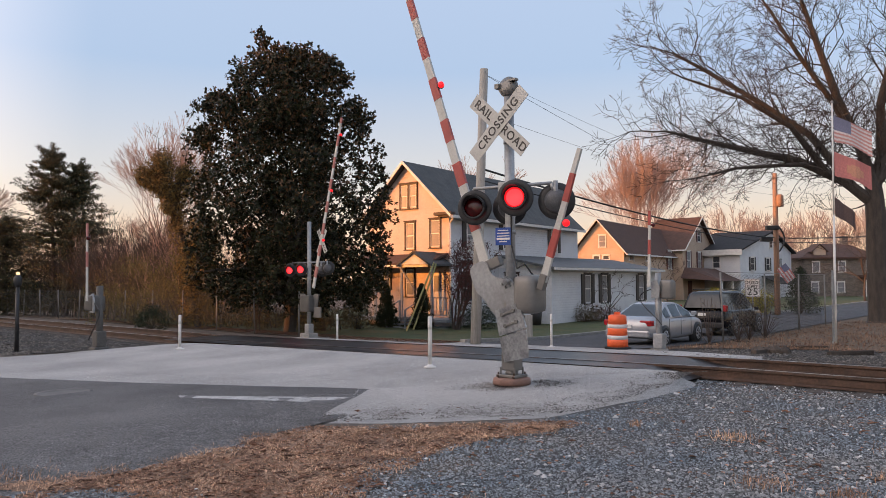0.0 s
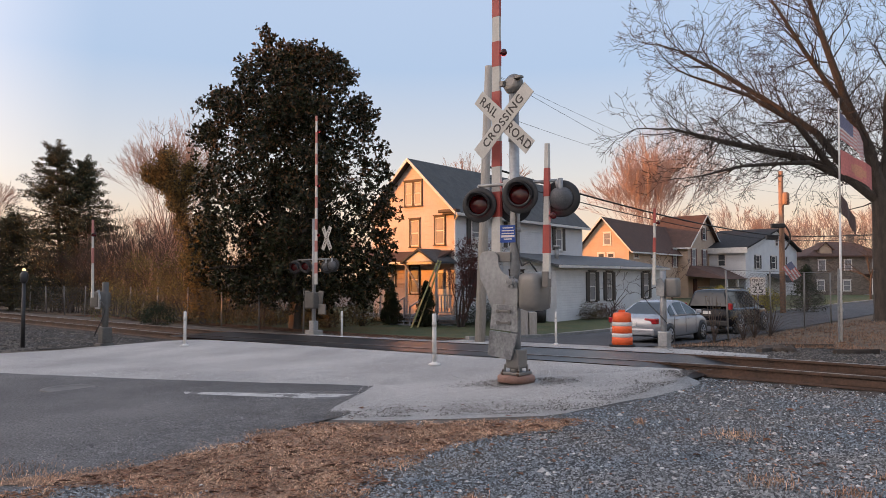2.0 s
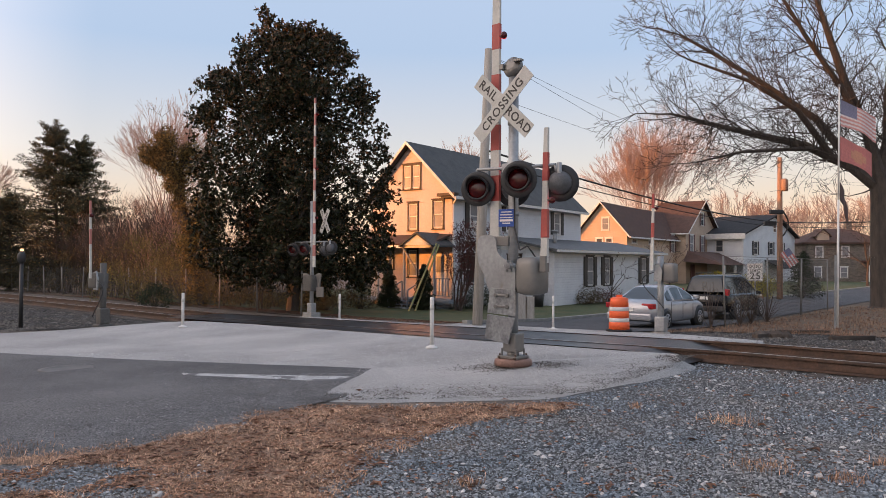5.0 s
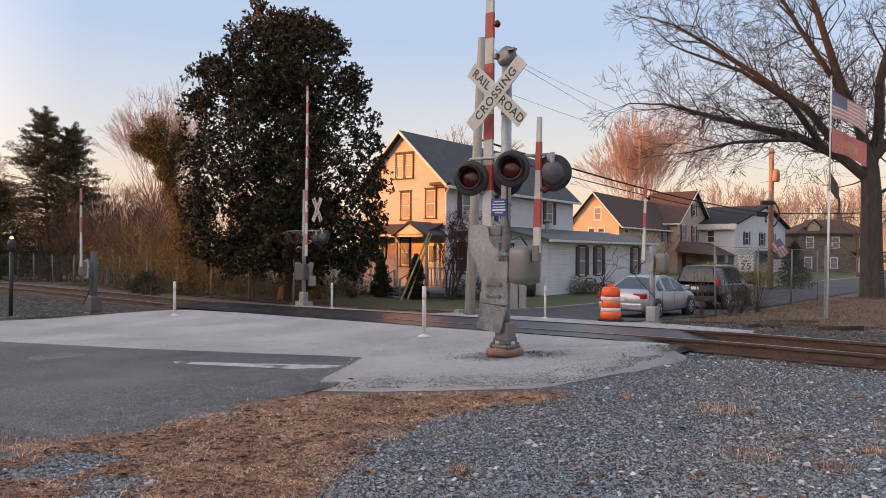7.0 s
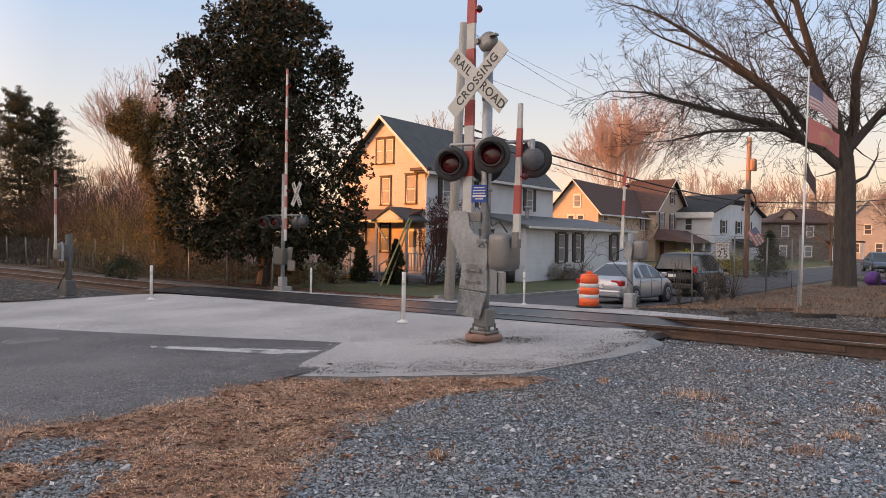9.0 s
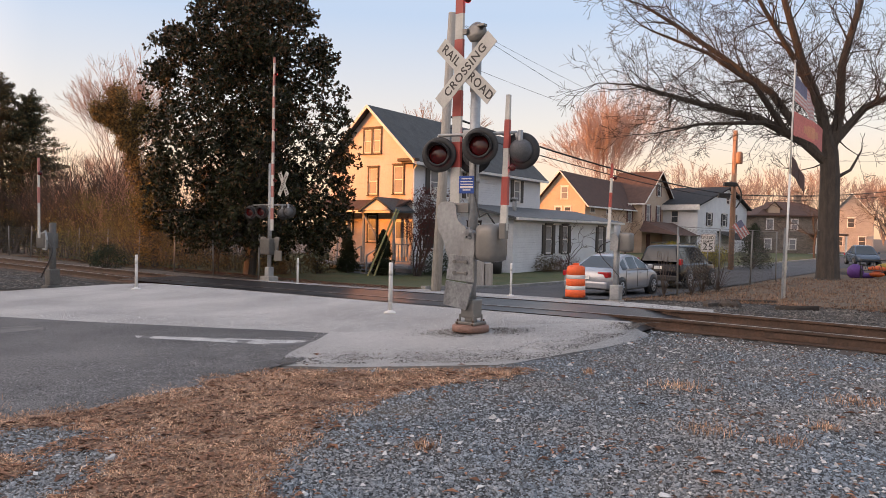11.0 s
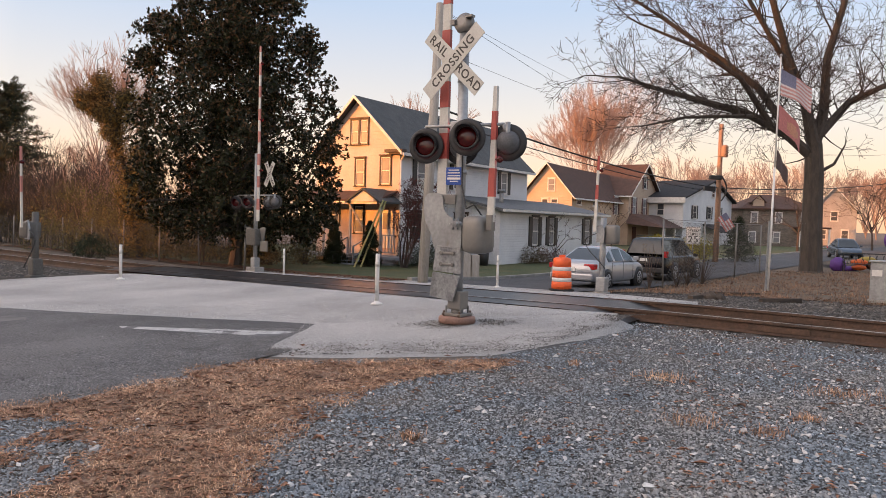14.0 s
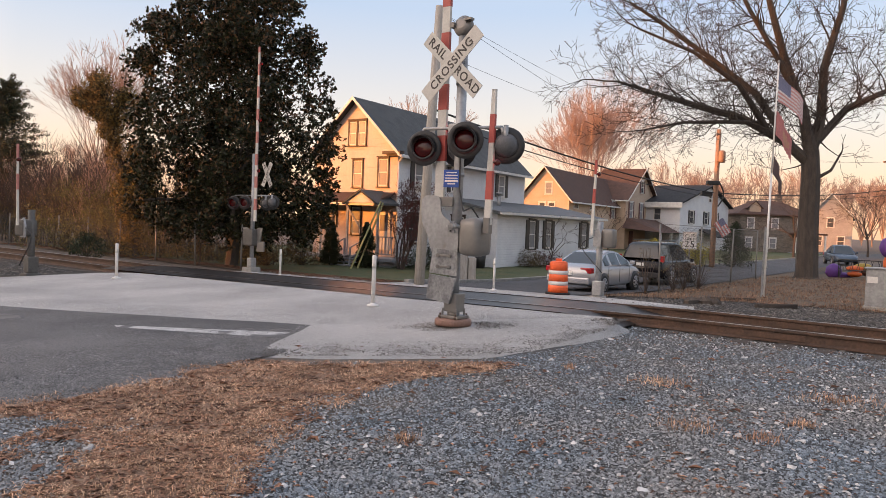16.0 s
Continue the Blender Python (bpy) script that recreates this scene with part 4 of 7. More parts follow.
def traffic_drum(x, y):
    t = thing("traffic_drum", pose(x, y, gz(x, y) + 0.03), "orange and white striped traffic drum at the kerb", "traffic drum")
    part("rubber_base", lathe(bmesh.new(), [(0.36, 0), (0.36, 0.05), (0.30, 0.06)], 24), M["rubber"], t)
    levels = [0.05, 0.27, 0.38, 0.58, 0.69, 0.92]
    radii = [0.29, 0.282, 0.276, 0.268, 0.262, 0.25]
    for i in range(5):
        part("band", lathe(bmesh.new(), [(radii[i], levels[i]), (radii[i + 1] + 0.002, levels[i + 1] - 0.006), (radii[i + 1] - 0.004, levels[i + 1])], 24), M["orange"] if i % 2 == 0 else M["white"], t)
    bm = lathe(bmesh.new(), [(0.25, 0.92), (0.2, 0.95), (0.05, 0.96)], 24)
    box(bm, -0.09, -0.02, 0.95, 0.09, 0.02, 1.03, 0.01)
    part("lid", bm, M["orange"], t)


# ---- houses ----
# local frame of a house: origin at its near street corner, x to the street, y away, z up; gable end on y = 0, street side on x = 0
def window(parent, plane, u, z0, wide, tall, trim, pane="glass", shutters=None, shade=0.0, at_x=0.0):
    """A sash window on the gable end ('g', along x) or the street side ('s', along y)."""
    m = pose(u, at_x, z0) if plane == "g" else pose(at_x, u, z0, 0, 0, 90)
    fr = bmesh.new()
    t = 0.08
    box(fr, -wide / 2 - t, -0.05, -t, -wide / 2, 0.03, tall + t)
    box(fr, wide / 2, -0.05, -t, wide / 2 + t, 0.03, tall + t)
    box(fr, -wide / 2, -0.05, tall, wide / 2, 0.03, tall + t)
    box(fr, -wide / 2 - t - 0.04, -0.09, tall + t, wide / 2 + t + 0.04, 0.03, tall + t + 0.06)
    w = part("window", fr, trim, parent)
    w.matrix_local = m
    part("sill", bx(-wide / 2 - t - 0.04, -0.10, -t - 0.03, wide / 2 + t + 0.04, 0.03, -t + 0.02), trim, w)
    sash = bmesh.new()
    for a, b, y in ((0.0, tall * 0.52, -0.012), (tall * 0.48, tall, -0.002)):
        box(sash, -wide / 2, y - 0.02, a, wide / 2, y + 0.01, a + 0.05)
        box(sash, -wide / 2, y - 0.02, b - 0.05, wide / 2, y + 0.01, b)
        box(sash, -wide / 2, y - 0.02, a, -wide / 2 + 0.05, y + 0.01, b)
        box(sash, wide / 2 - 0.05, y - 0.02, a, wide / 2, y + 0.01, b)
    part("sash", sash, M["white"], w)
    part("pane", bx(-wide / 2, -0.012, 0, wide / 2, -0.004, tall), M[pane], w)
    if shutters:
        for k in (-1, 1):
            sb = bmesh.new()
            c = k * (wide / 2 + t + 0.2)
            box(sb, c - 0.19, -0.06, -0.05, c + 0.19, -0.01, tall + 0.05, 0.008)
            for i in range(9):
                z = 0.05 + i * (tall - 0.1) / 9
                box(sb, c - 0.13, -0.068, z, c + 0.13, -0.05, z + (tall - 0.1) / 16)
            part("shutter", sb, shutters, w)
    return w


def gable_body(parent, W, L, base, eave, ridge, wall, x0=0.0, y0=0.0, along="y"):
    """Walls of a gabled block; its ridge runs along y (or x), the block reaching x0-W..x0 and y0..y0+L."""
    bm = bmesh.new()
    if along == "y":
        prism(bm, [(x0 - W, base), (x0, base), (x0, eave), (x0 - W / 2, ridge), (x0 - W, eave)], L, pose(0, y0, 0))
    else:
        prism(bm, [(0, base), (L, base), (L, eave), (L / 2, ridge), (0, eave)], W, pose(x0, y0, 0, 0, 0, 90))
    return part("wall", bm, wall, parent)


def gable_roof(parent, W, L, eave, ridge, material, trim, x0=0.0, y0=0.0, over=0.35, along="y", sag=0.0):
    k = (ridge - eave) / (W / 2 if along == "y" else L / 2)
    half = (W if along == "y" else L) / 2
    for side in (-1, 1):
        bm = bmesh.new()
        n, rows = 10, []
        ln = (L if along == "y" else W) + 2 * over
        for i in range(n + 1):
            q = i / n
            dz = -sag * math.sin(math.pi * q)
            rows.append([(0, ridge + 0.05 + dz), (side * (half + over), eave - over * k + 0.05), (side * (half + over), eave - over * k + 0.17), (0, ridge + 0.19 + dz)])
        vs = [[bm.verts.new((a, -over + ln * i / n, z)) for a, z in r] for i, r in enumerate(rows)]
        for p, q in zip(vs, vs[1:]):
            for j in range(4):
                bm.faces.new((p[j], p[(j + 1) % 4], q[(j + 1) % 4], q[j]))
        bm.faces.new(vs[0])
        bm.faces.new(vs[-1][::-1])
        bmesh.ops.recalc_face_normals(bm, faces=bm.faces[:])
        m = pose(x0 - W / 2, y0, 0) if along == "y" else pose(x0, y0 + L / 2, 0, 0, 0, 90)
        bmesh.ops.transform(bm, matrix=m, verts=bm.verts[:])
        part("roof", bm, material, parent)
        # bargeboard on the near end
        bm = bmesh.new()
        prism(bm, [(0, ridge + 0.02), (side * (half + over), eave - over * k + 0.0), (side * (half + over), eave - over * k + 0.17), (0, ridge + 0.2)], 0.05, m @ pose(0, -over - 0.05, 0))
        part("bargeboard", bm, trim, parent)
        # gutter board along the eave
        bm = bmesh.new()
        e = side * (half + over)
        box(bm, min(e, e + side * 0.1), -over, eave - over * k - 0.02, max(e, e + side * 0.1), ln - over, eave - over * k + 0.13, m=m)
        part("gutter", bm, trim, parent)


def house_one():
    O = (0.26, 38.0)
    g = gz(*O) - 0.02
    h = thing("house", pose(*O, 0, 0, 0, -37), "two-storey cream and white clapboard house with a grey roof", "house", "houses along the street")
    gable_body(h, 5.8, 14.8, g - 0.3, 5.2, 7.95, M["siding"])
    # the front is cream, its colour warmed further for the evening sun on it
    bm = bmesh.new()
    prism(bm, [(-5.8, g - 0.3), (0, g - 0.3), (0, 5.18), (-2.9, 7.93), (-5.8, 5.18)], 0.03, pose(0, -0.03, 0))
    part("front_wall", bm, M["cream"], h, "cream front tinted toward sunset orange")
    gable_roof(h, 5.8, 14.8, 5.2, 7.95, M["roof_grey"], M["white"], over=0.38)
    bm = bmesh.new()
    box(bm, -0.75, -0.42, 5.0, 0.42, -0.03, 5.16, 0.02)
    box(bm, -0.55, -0.30, 4.9, 0.3, -0.03, 5.0, 0.02)
    part("cornice_return", bm, M["trim_brown"], h)
    bm = bmesh.new()
    tube(bm, (0.1, -0.05, g), (0.1, -0.05, 4.6), 0.05, seg=8)
    tube(bm, (0.1, -0.05, 4.6), (0.4, -0.05, 5.0), 0.05, seg=8)
    part("downpipe", bm, M["white"], h)
    tb = M["trim_brown"]
    for u, z, w, t in ((-3.08, 5.58, 0.5, 1.25), (-2.44, 5.58, 0.5, 1.25)):
        window(h, "g", u, z, w, t, tb, "curtain", at_x=-0.03)
    for u, z, w, t in ((-2.66, 3.32, 0.6, 1.4), (-0.92, 3.37, 0.62, 1.42), (-4.4, 1.18, 0.6, 1.0), (-2.66, 0.76, 0.6, 1.42)):
        window(h, "g", u, z, w, t, tb, "curtain", at_x=-0.03)
    d = part("door", bx(-0.42, -0.08, 0, 0.42, 0.0, 2.0, bevel=0.01), M["white"], h, "white front door")
    d.matrix_local = pose(-0.72, -0.03, -0.02)
    part("door_panel", bx(-0.25, -0.095, 1.0, 0.25, -0.08, 1.85), M["curtain"], d)
    for u, z in ((1.95, 3.38), (11.4, 3.38)):
        window(h, "s", u, z, 0.75, 1.35, M["white"], "curtain", M["shutter"])
    window(h, "s", 5.6, 3.38, 0.7, 1.35, M["white"], "glass", M["shutter"])
    window(h, "s", 1.6, 0.4, 1.0, 1.5, tb, "glass")
    bm = bx(-0.3, -0.3, 0, 0.3, 0.02, 0.4, bevel=0.02)
    ac = part("air_conditioner", bm, M["white"], h)
    ac.matrix_local = pose(0.0, 1.95, 3.38, 0, 0, 90)
    # porch
    bm = bmesh.new()
    box(bm, -6.0, -1.6, g + 0.35, 1.0, -0.03, g + 0.5)
    part("porch_floor", bm, M["grey_wood_skylit"], h)
    bm = bmesh.new()
    vs = [bm.verts.new(v) for v in ((-6.1, -0.03, 2.9), (-0.1, -0.03, 2.9), (-0.1, -1.7, 2.36), (-6.1, -1.7, 2.36), (-6.1, -0.03, 3.02), (-0.1, -0.03, 3.02), (-0.1, -1.7, 2.48), (-6.1, -1.7, 2.48))]
    for f in ((0, 1, 2, 3), (7, 6, 5, 4), (0, 4, 5, 1), (1, 5, 6, 2), (2, 6, 7, 3), (3, 7, 4, 0)):
        bm.faces.new([vs[i] for i in f])
    bmesh.ops.recalc_face_normals(bm, faces=bm.faces[:])
    part("porch_roof", bm, M["roof_brown"], h, "brown shingled porch roof")
    part("porch_fascia", bx(-6.1, -1.74, 2.26, -0.1, -1.68, 2.4), M["white"], h)
    bm = bmesh.new()
    prism(bm, [(-1.95, 2.40), (0.1, 2.40), (-0.92, 3.0)], 0.08, pose(0, -1.85, 0))
    part("porch_gable", bm, M["siding"], h)
    for k in (-1, 1):
        bm = bmesh.new()
        prism(bm, [(-0.92, 3.08), (-0.92 + k * 1.15, 2.40), (-0.92 + k * 1.15, 2.30), (-0.92, 2.97)], 1.9, pose(0, -1.95, 0))
        part("canopy_roof", bm, M["roof_grey"], h)
    for u in (-5.8, -3.8, -1.95, 0.05):
        bm = bmesh.new()
        box(bm, u - 0.05, -1.66, g + 0.5, u + 0.05, -1.56, 2.36)
        part("porch_post", bm, M["grey_wood_skylit"], h)
    bm = bmesh.new()
    tube(bm, (-1.95, -1.75, 2.3), (-1.0, -1.75, 1.1), 0.05, seg=6)
    part("porch_brace", bm, M["wood_pole"], h)
    bm = bmesh.new()
    box(bm, -0.7, -1.62, 0.66, 1.0, -1.56, 0.72)
    box(bm, -0.7, -1.62, -0.2, 1.0, -1.56, -0.15)
    for i in range(9):
        u = -0.66 + i * 0.2
        box(bm, u, -1.61, -0.18, u + 0.03, -1.57, 0.68)
    part("railing", bm, M["grey_wood_skylit"], h)
    bm = bmesh.new()
    for i in range(14):
        u = -0.75 + i * 0.13
        for k in (-1, 1):
            tube(bm, (u, -1.58, g + 0.03), (u + k * 0.35, -1.58, g + 0.38), 0.012, seg=4)
    part("lattice", bm, M["grey_wood_skylit"], h)
    bm = bmesh.new()
    for i in range(4):
        box(bm, -2.0, -2.75 + i * 0.28, g + 0.08 + i * 0.15, -0.8, -2.43 + i * 0.28, g + 0.14 + i * 0.15)
    for u in (-2.05, -0.75):
        box(bm, u - 0.03, -2.8, g, u + 0.03, -2.72, g + 1.0)
        box(bm, u - 0.03, -1.72, g, u + 0.03, -1.64, g + 1.45)
        tube(bm, (u, -2.76, g + 1.0), (u, -1.68, g + 1.42), 0.035, seg=6)
        tube(bm, (u, -2.76, g + 0.5), (u, -1.68, g + 0.92), 0.025, seg=6)
    part("porch_steps", bm, M["grey_wood_skylit"], h, "grey wooden steps with railings")
    # one-storey wing towards the street
    wing = bmesh.new()
    box(wing, 0.0, 4.75, g - 0.3, 3.44, 20.2, 2.25)
    part("wing_wall", wing, M["siding"], h, "white clapboard side wing")
    bm = bmesh.new()
    prism(bm, [(-0.05, 3.05), (-0.05, 2.93), (3.85, 2.12), (3.85, 2.26)], 16.4, pose(0, 4.3, 0))
    part("wing_roof", bm, M["roof_tin"], h, "low grey wing roof")
    bm = bmesh.new()
    prism(bm, [(0, 2.25), (3.44, 2.25), (3.44, 2.3), (0, 2.98)], 0.04, pose(0, 4.70, 0))
    part("wing_gable", bm, M["white"], h)
    part("wing_gutter", bx(3.85, 4.3, 2.1, 3.97, 20.7, 2.24), M["white"], h)
    for u, w in ((9.15, 0.8), (11.5, 0.75), (17.4, 0.85)):
        window(h, "s", u, 0.2, w, 1.65, M["shutter"], "curtain", M["shutter"], at_x=3.44)
    window(h, "g", 0.9, 0.0, 0.8, 1.9, M["trim_brown"], "glass", at_x=4.75)
    bm = bmesh.new()
    tube(bm, (1.6, 8.2, 2.5), (1.6, 8.2, 3.35), 0.13, seg=10)
    tube(bm, (1.6, 8.2, 3.35), (1.6, 8.2, 3.5), 0.2, seg=10)
    part("flue", bm, M["steel"], h)
    # bin by the wing
    b = thing("wheeled_bin", pose(4.9, 39.0, gz(4.9, 39) , 0, 0, -30), "black plastic wheeled bin beside the house", "bin")
    part("bin_body", lathe(bmesh.new(), [(0.26, 0), (0.33, 0.95)], 12), M["black"], b)
    part("lid", lathe(bmesh.new(), [(0.36, 0.95), (0.35, 1.0), (0.1, 1.08)], 12), M["black"], b)


def house_two():
    O = (18.6, 75.0)
    g = gz(*O)
    h = thing("house", pose(*O, 0, 0, 0, -37), "tan two-storey house with a sagging brown roof and red-brown shutters", "house", "houses along the street")
    gable_body(h, 5.6, 24.5, g - 0.3, 4.7, 7.85, M["tan"])
    gable_roof(h, 5.6, 24.5, 4.7, 7.85, M["roof_brown"], M["white"], over=0.5, sag=0.15)
    # cross wing with a gable to the street
    gable_body(h, 4.6, 12.0, g - 0.3, 5.3, 9.2, M["tan"], x0=1.2, y0=14.4, along="x")
    gable_roof(h, 4.8, 12.0, 5.3, 9.2, M["roof_brown"], M["white"], x0=1.2, y0=14.4, over=0.5, along="x")
    window(h, "g", -2.4, 5.05, 0.75, 1.25, M["white"], "curtain")
    for u in (-3.1, -2.0):
        window(h, "g", u, 3.3, 0.7, 0.85, M["white"], "glass")
    for u in (1.9, 6.5):
        window(h, "s", u, 3.65, 1.2, 0.9, M["white"], "glass")
    for u in (16.4, 20.4, 24.4):
        window(h, "s", u, 2.85, 1.1, 2.1, M["white"], "curtain", M["shutter_red"], at_x=1.22)
    window(h, "s", 13.3, 2.85, 1.1, 2.1, M["white"], "curtain", M["shutter_red"], at_x=0.02)
    window(h, "s", 20.4, 6.3, 1.0, 1.5, M["white"], "glass", M["shutter_red"], at_x=1.22)
    # porch with a brown hip roof
    bm = bmesh.new()
    a = [(1.2, 13.5, 1.75), (6.0, 13.5, 1.35), (6.0, 27.5, 1.35), (1.2, 27.5, 1.75), (1.2, 15, 3.0), (2.6, 16, 2.9), (2.6, 25, 2.9), (1.2, 26, 3.0)]
    vs = [bm.verts.new(v) for v in a]
    for f in ((0, 1, 2, 3), (4, 5, 1, 0), (5, 6, 2, 1), (6, 7, 3, 2), (7, 6, 5, 4), (4, 0, 3, 7)):
        bm.faces.new([vs[i] for i in f])
    bmesh.ops.recalc_face_normals(bm, faces=bm.faces[:])
    part("porch_roof", bm, M["roof_brown"], h)
    for u in (13.9, 18.3, 22.7, 27.0):
        bm = bmesh.new()
        box(bm, 5.6, u - 0.15, g, 5.85, u + 0.15, 1.4)
        part("porch_post", bm, M["white"], h)
    bm = bmesh.new()
    box(bm, 5.4, 13.7, g, 5.95, 27.2, g + 0.9)
    part("porch_rail", bm, M["white"], h)
    part("door", bx(1.22, 16, g + 0.4, 1.3, 17.3, 1.4), M["shutter_red"], h, "dark red door")


def house_three():
    O = (36.3, 88.9)
    g = gz(*O)
    h = thing("house", pose(*O, 0, 0, 0, -45), "white clapboard house with a black roof and dark shutters", "house", "houses along the street")
    bm = bmesh.new()
    prism(bm, [(-7, g - 0.3), (0, g - 0.3), (0, 5.2), (-7, 5.2)], 17, pose(0, 0, 0))
    part("wall", bm, M["siding"], h)
    bm = bmesh.new()
    prism(bm, [(0, 5.2), (17, 5.2), (9.8, 7.75)], 7.0, pose(0, 0, 0, 0, 0, 90))
    part("gable_wall", bm, M["siding"], h)
    for yy, k in ((0, 1), (17, -1)):
        bm = bmesh.new()
        vs = [bm.verts.new(v) for v in ((0.5, yy - k * 0.6, 5.05), (0.5, 9.8, 7.85), (-7.6, 9.8, 7.85), (-7.6, yy - k * 0.6, 5.05), (0.5, yy - k * 0.6, 5.25), (0.5, 9.8, 8.05), (-7.6, 9.8, 8.05), (-7.6, yy - k * 0.6, 5.25))]
        for f in ((0, 1, 2, 3), (7, 6, 5, 4), (0, 4, 5, 1), (1, 5, 6, 2), (2, 6, 7, 3), (3, 7, 4, 0)):
            bm.faces.new([vs[i] for i in f])
        bmesh.ops.recalc_face_normals(bm, faces=bm.faces[:])
        part("roof", bm, M["roof_black"], h)
    part("fascia", bx(-7.6, -0.68, 4.55, 0.5, -0.6, 5.25), M["white"], h)
    window(h, "g", -3.0, 3.0, 0.9, 1.45, M["white"], "glass")
    for u in (3.6, 8.6, 12.2):
        window(h, "s", u, 2.7, 1.1, 1.6, M["white"], "glass", M["shutter"], at_x=0.02)
    window(h, "s", 9.8, 5.7, 0.9, 1.0, M["white"], "glass", at_x=0.02)
    bm = bmesh.new()
    prism(bm, [(0, 2.0), (0, 1.8), (2.2, 0.9), (2.2, 1.05)], 5.5, pose(0, 6.5, 0))
    part("porch_roof", bm, M["roof_black"], h)
    for u in (6.8, 11.7):
        part("porch_post", bx(2.0, u - 0.1, g, 2.2, u + 0.1, 1.0), M["white"], h)


def stone_house():
    O = (49.6, 100.0)
    g = gz(*O)
    h = thing("house", pose(*O, 0, 0, 0, -6), "brown fieldstone house with a low hipped roof and a dark porch", "house", "houses along the street")
    part("wall", bx(0, 0, g - 0.9, 9.6, 8.0, 4.3), M["field_stone"], h)
    bm = bmesh.new()
    vs = [bm.verts.new(v) for v in ((-0.5, -0.5, 4.3), (10.1, -0.5, 4.3), (10.1, 8.5, 4.3), (-0.5, 8.5, 4.3), (-0.5, -0.5, 4.5), (10.1, -0.5, 4.5), (10.1, 8.5, 4.5), (-0.5, 8.5, 4.5), (3.4, 4, 6.6), (7.2, 4, 6.6))]
    for f in ((3, 2, 1, 0), (0, 1, 5, 4), (1, 2, 6, 5), (2, 3, 7, 6), (3, 0, 4, 7), (4, 5, 9, 8), (5, 6, 9), (6, 7, 8, 9), (7, 4, 8)):
        bm.faces.new([vs[i] for i in f])
    bmesh.ops.recalc_face_normals(bm, faces=bm.faces[:])
    part("roof", bm, M["roof_brown"], h)
    bm = bmesh.new()
    prism(bm, [(1.4, 4.5), (3.0, 4.5), (3.0, 5.5), (2.2, 6.3), (1.4, 5.5)], 2.6, pose(0, 0.2, 0))
    part("dormer", bm, M["tan"], h)
    for k in (-1, 1):
        bm = bmesh.new()
        prism(bm, [(2.2, 6.45), (2.2 + k * 1.1, 5.35), (2.2 + k * 1.1, 5.25), (2.2, 6.33)], 3.0, pose(0, -0.05, 0))
        part("dormer_roof", bm, M["roof_brown"], h)
    part("chimney", bx(6.6, 3.6, 5.9, 7.4, 4.4, 7.6, bevel=0.03), M["field_stone"], h)
    for u, z in ((1.6, 2.5), (5.0, 2.5), (4.8, -0.3), (1.4, -0.3)):
        window(h, "g", u, z, 0.9, 1.4, M["white"], "curtain")
    window(h, "g", 8.6, 2.5, 0.8, 1.4, M["white"], "glass")
    part("porch_roof", bx(7.0, -2.2, 1.75, 11.4, 0.0, 2.0, bevel=0.03), M["roof_brown"], h)
    for u in (7.2, 9.2, 11.2):
        part("porch_post", bx(u - 0.1, -2.1, g - 0.3, u + 0.1, -1.9, 1.75), M["white"], h)
    part("porch_floor", bx(7.0, -2.2, g - 0.6, 11.4, 0.0, g + 0.1), M["grey_wood_skylit"], h)


def far_house(x, y, turn, W, L, eave, ridge, wall, roof, label, wins):
    g = gz(x, y)
    h = thing("house", pose(x, y, 0, 0, 0, turn), label, "house", "houses along the street")
    gable_body(h, W, L, g - 0.3, eave, ridge, wall)
    gable_roof(h, W, L, eave, ridge, roof, M["white"], over=0.4)
    for pl, u, z, w, t in wins:
        window(h, pl, u, z, w, t, M["white"], "glass")
    return h


# ---- trees ----
def branch_mesh(segs):
    """Tapered tubes: each segment is p0, p1, r0, r1."""
    P0, P1 = np.array([s[0] for s in segs]), np.array([s[1] for s in segs])
    R0, R1 = np.array([s[2] for s in segs])[:, None], np.array([s[3] for s in segs])[:, None]
    d = P1 - P0
    d /= np.linalg.norm(d, axis=1)[:, None] + 1e-9
    ref = np.where(np.abs(d[:, 2:3]) > 0.9, np.array([[1.0, 0, 0]]), np.array([[0, 0, 1.0]]))
    a = np.cross(d, ref)
    a /= np.linalg.norm(a, axis=1)[:, None]
    b = np.cross(d, a)
    thick = R0[:, 0] > 0.04
    vs, fs, base = [], [], 0
    for mask, k in ((thick, 8), (~thick, 3)):
        if not mask.any():
            continue
        ang = np.arange(k) * math.tau / k
        c, s = np.cos(ang)[None, :, None], np.sin(ang)[None, :, None]
        off = c * a[mask][:, None] + s * b[mask][:, None]
        v = np.concatenate([P0[mask][:, None] + off * R0[mask][:, None], P1[mask][:, None] + off * R1[mask][:, None]], 1)
        n = len(v)
        i = np.arange(k)
        j = (i + 1) % k
        q = np.stack([i, j, j + k, i + k], 1)[None] + (np.arange(n) * 2 * k)[:, None, None] + base
        vs.append(v.reshape(-1, 3))
        fs += q.reshape(-1, 4).tolist()
        base += n * 2 * k
    return np.concatenate(vs), fs


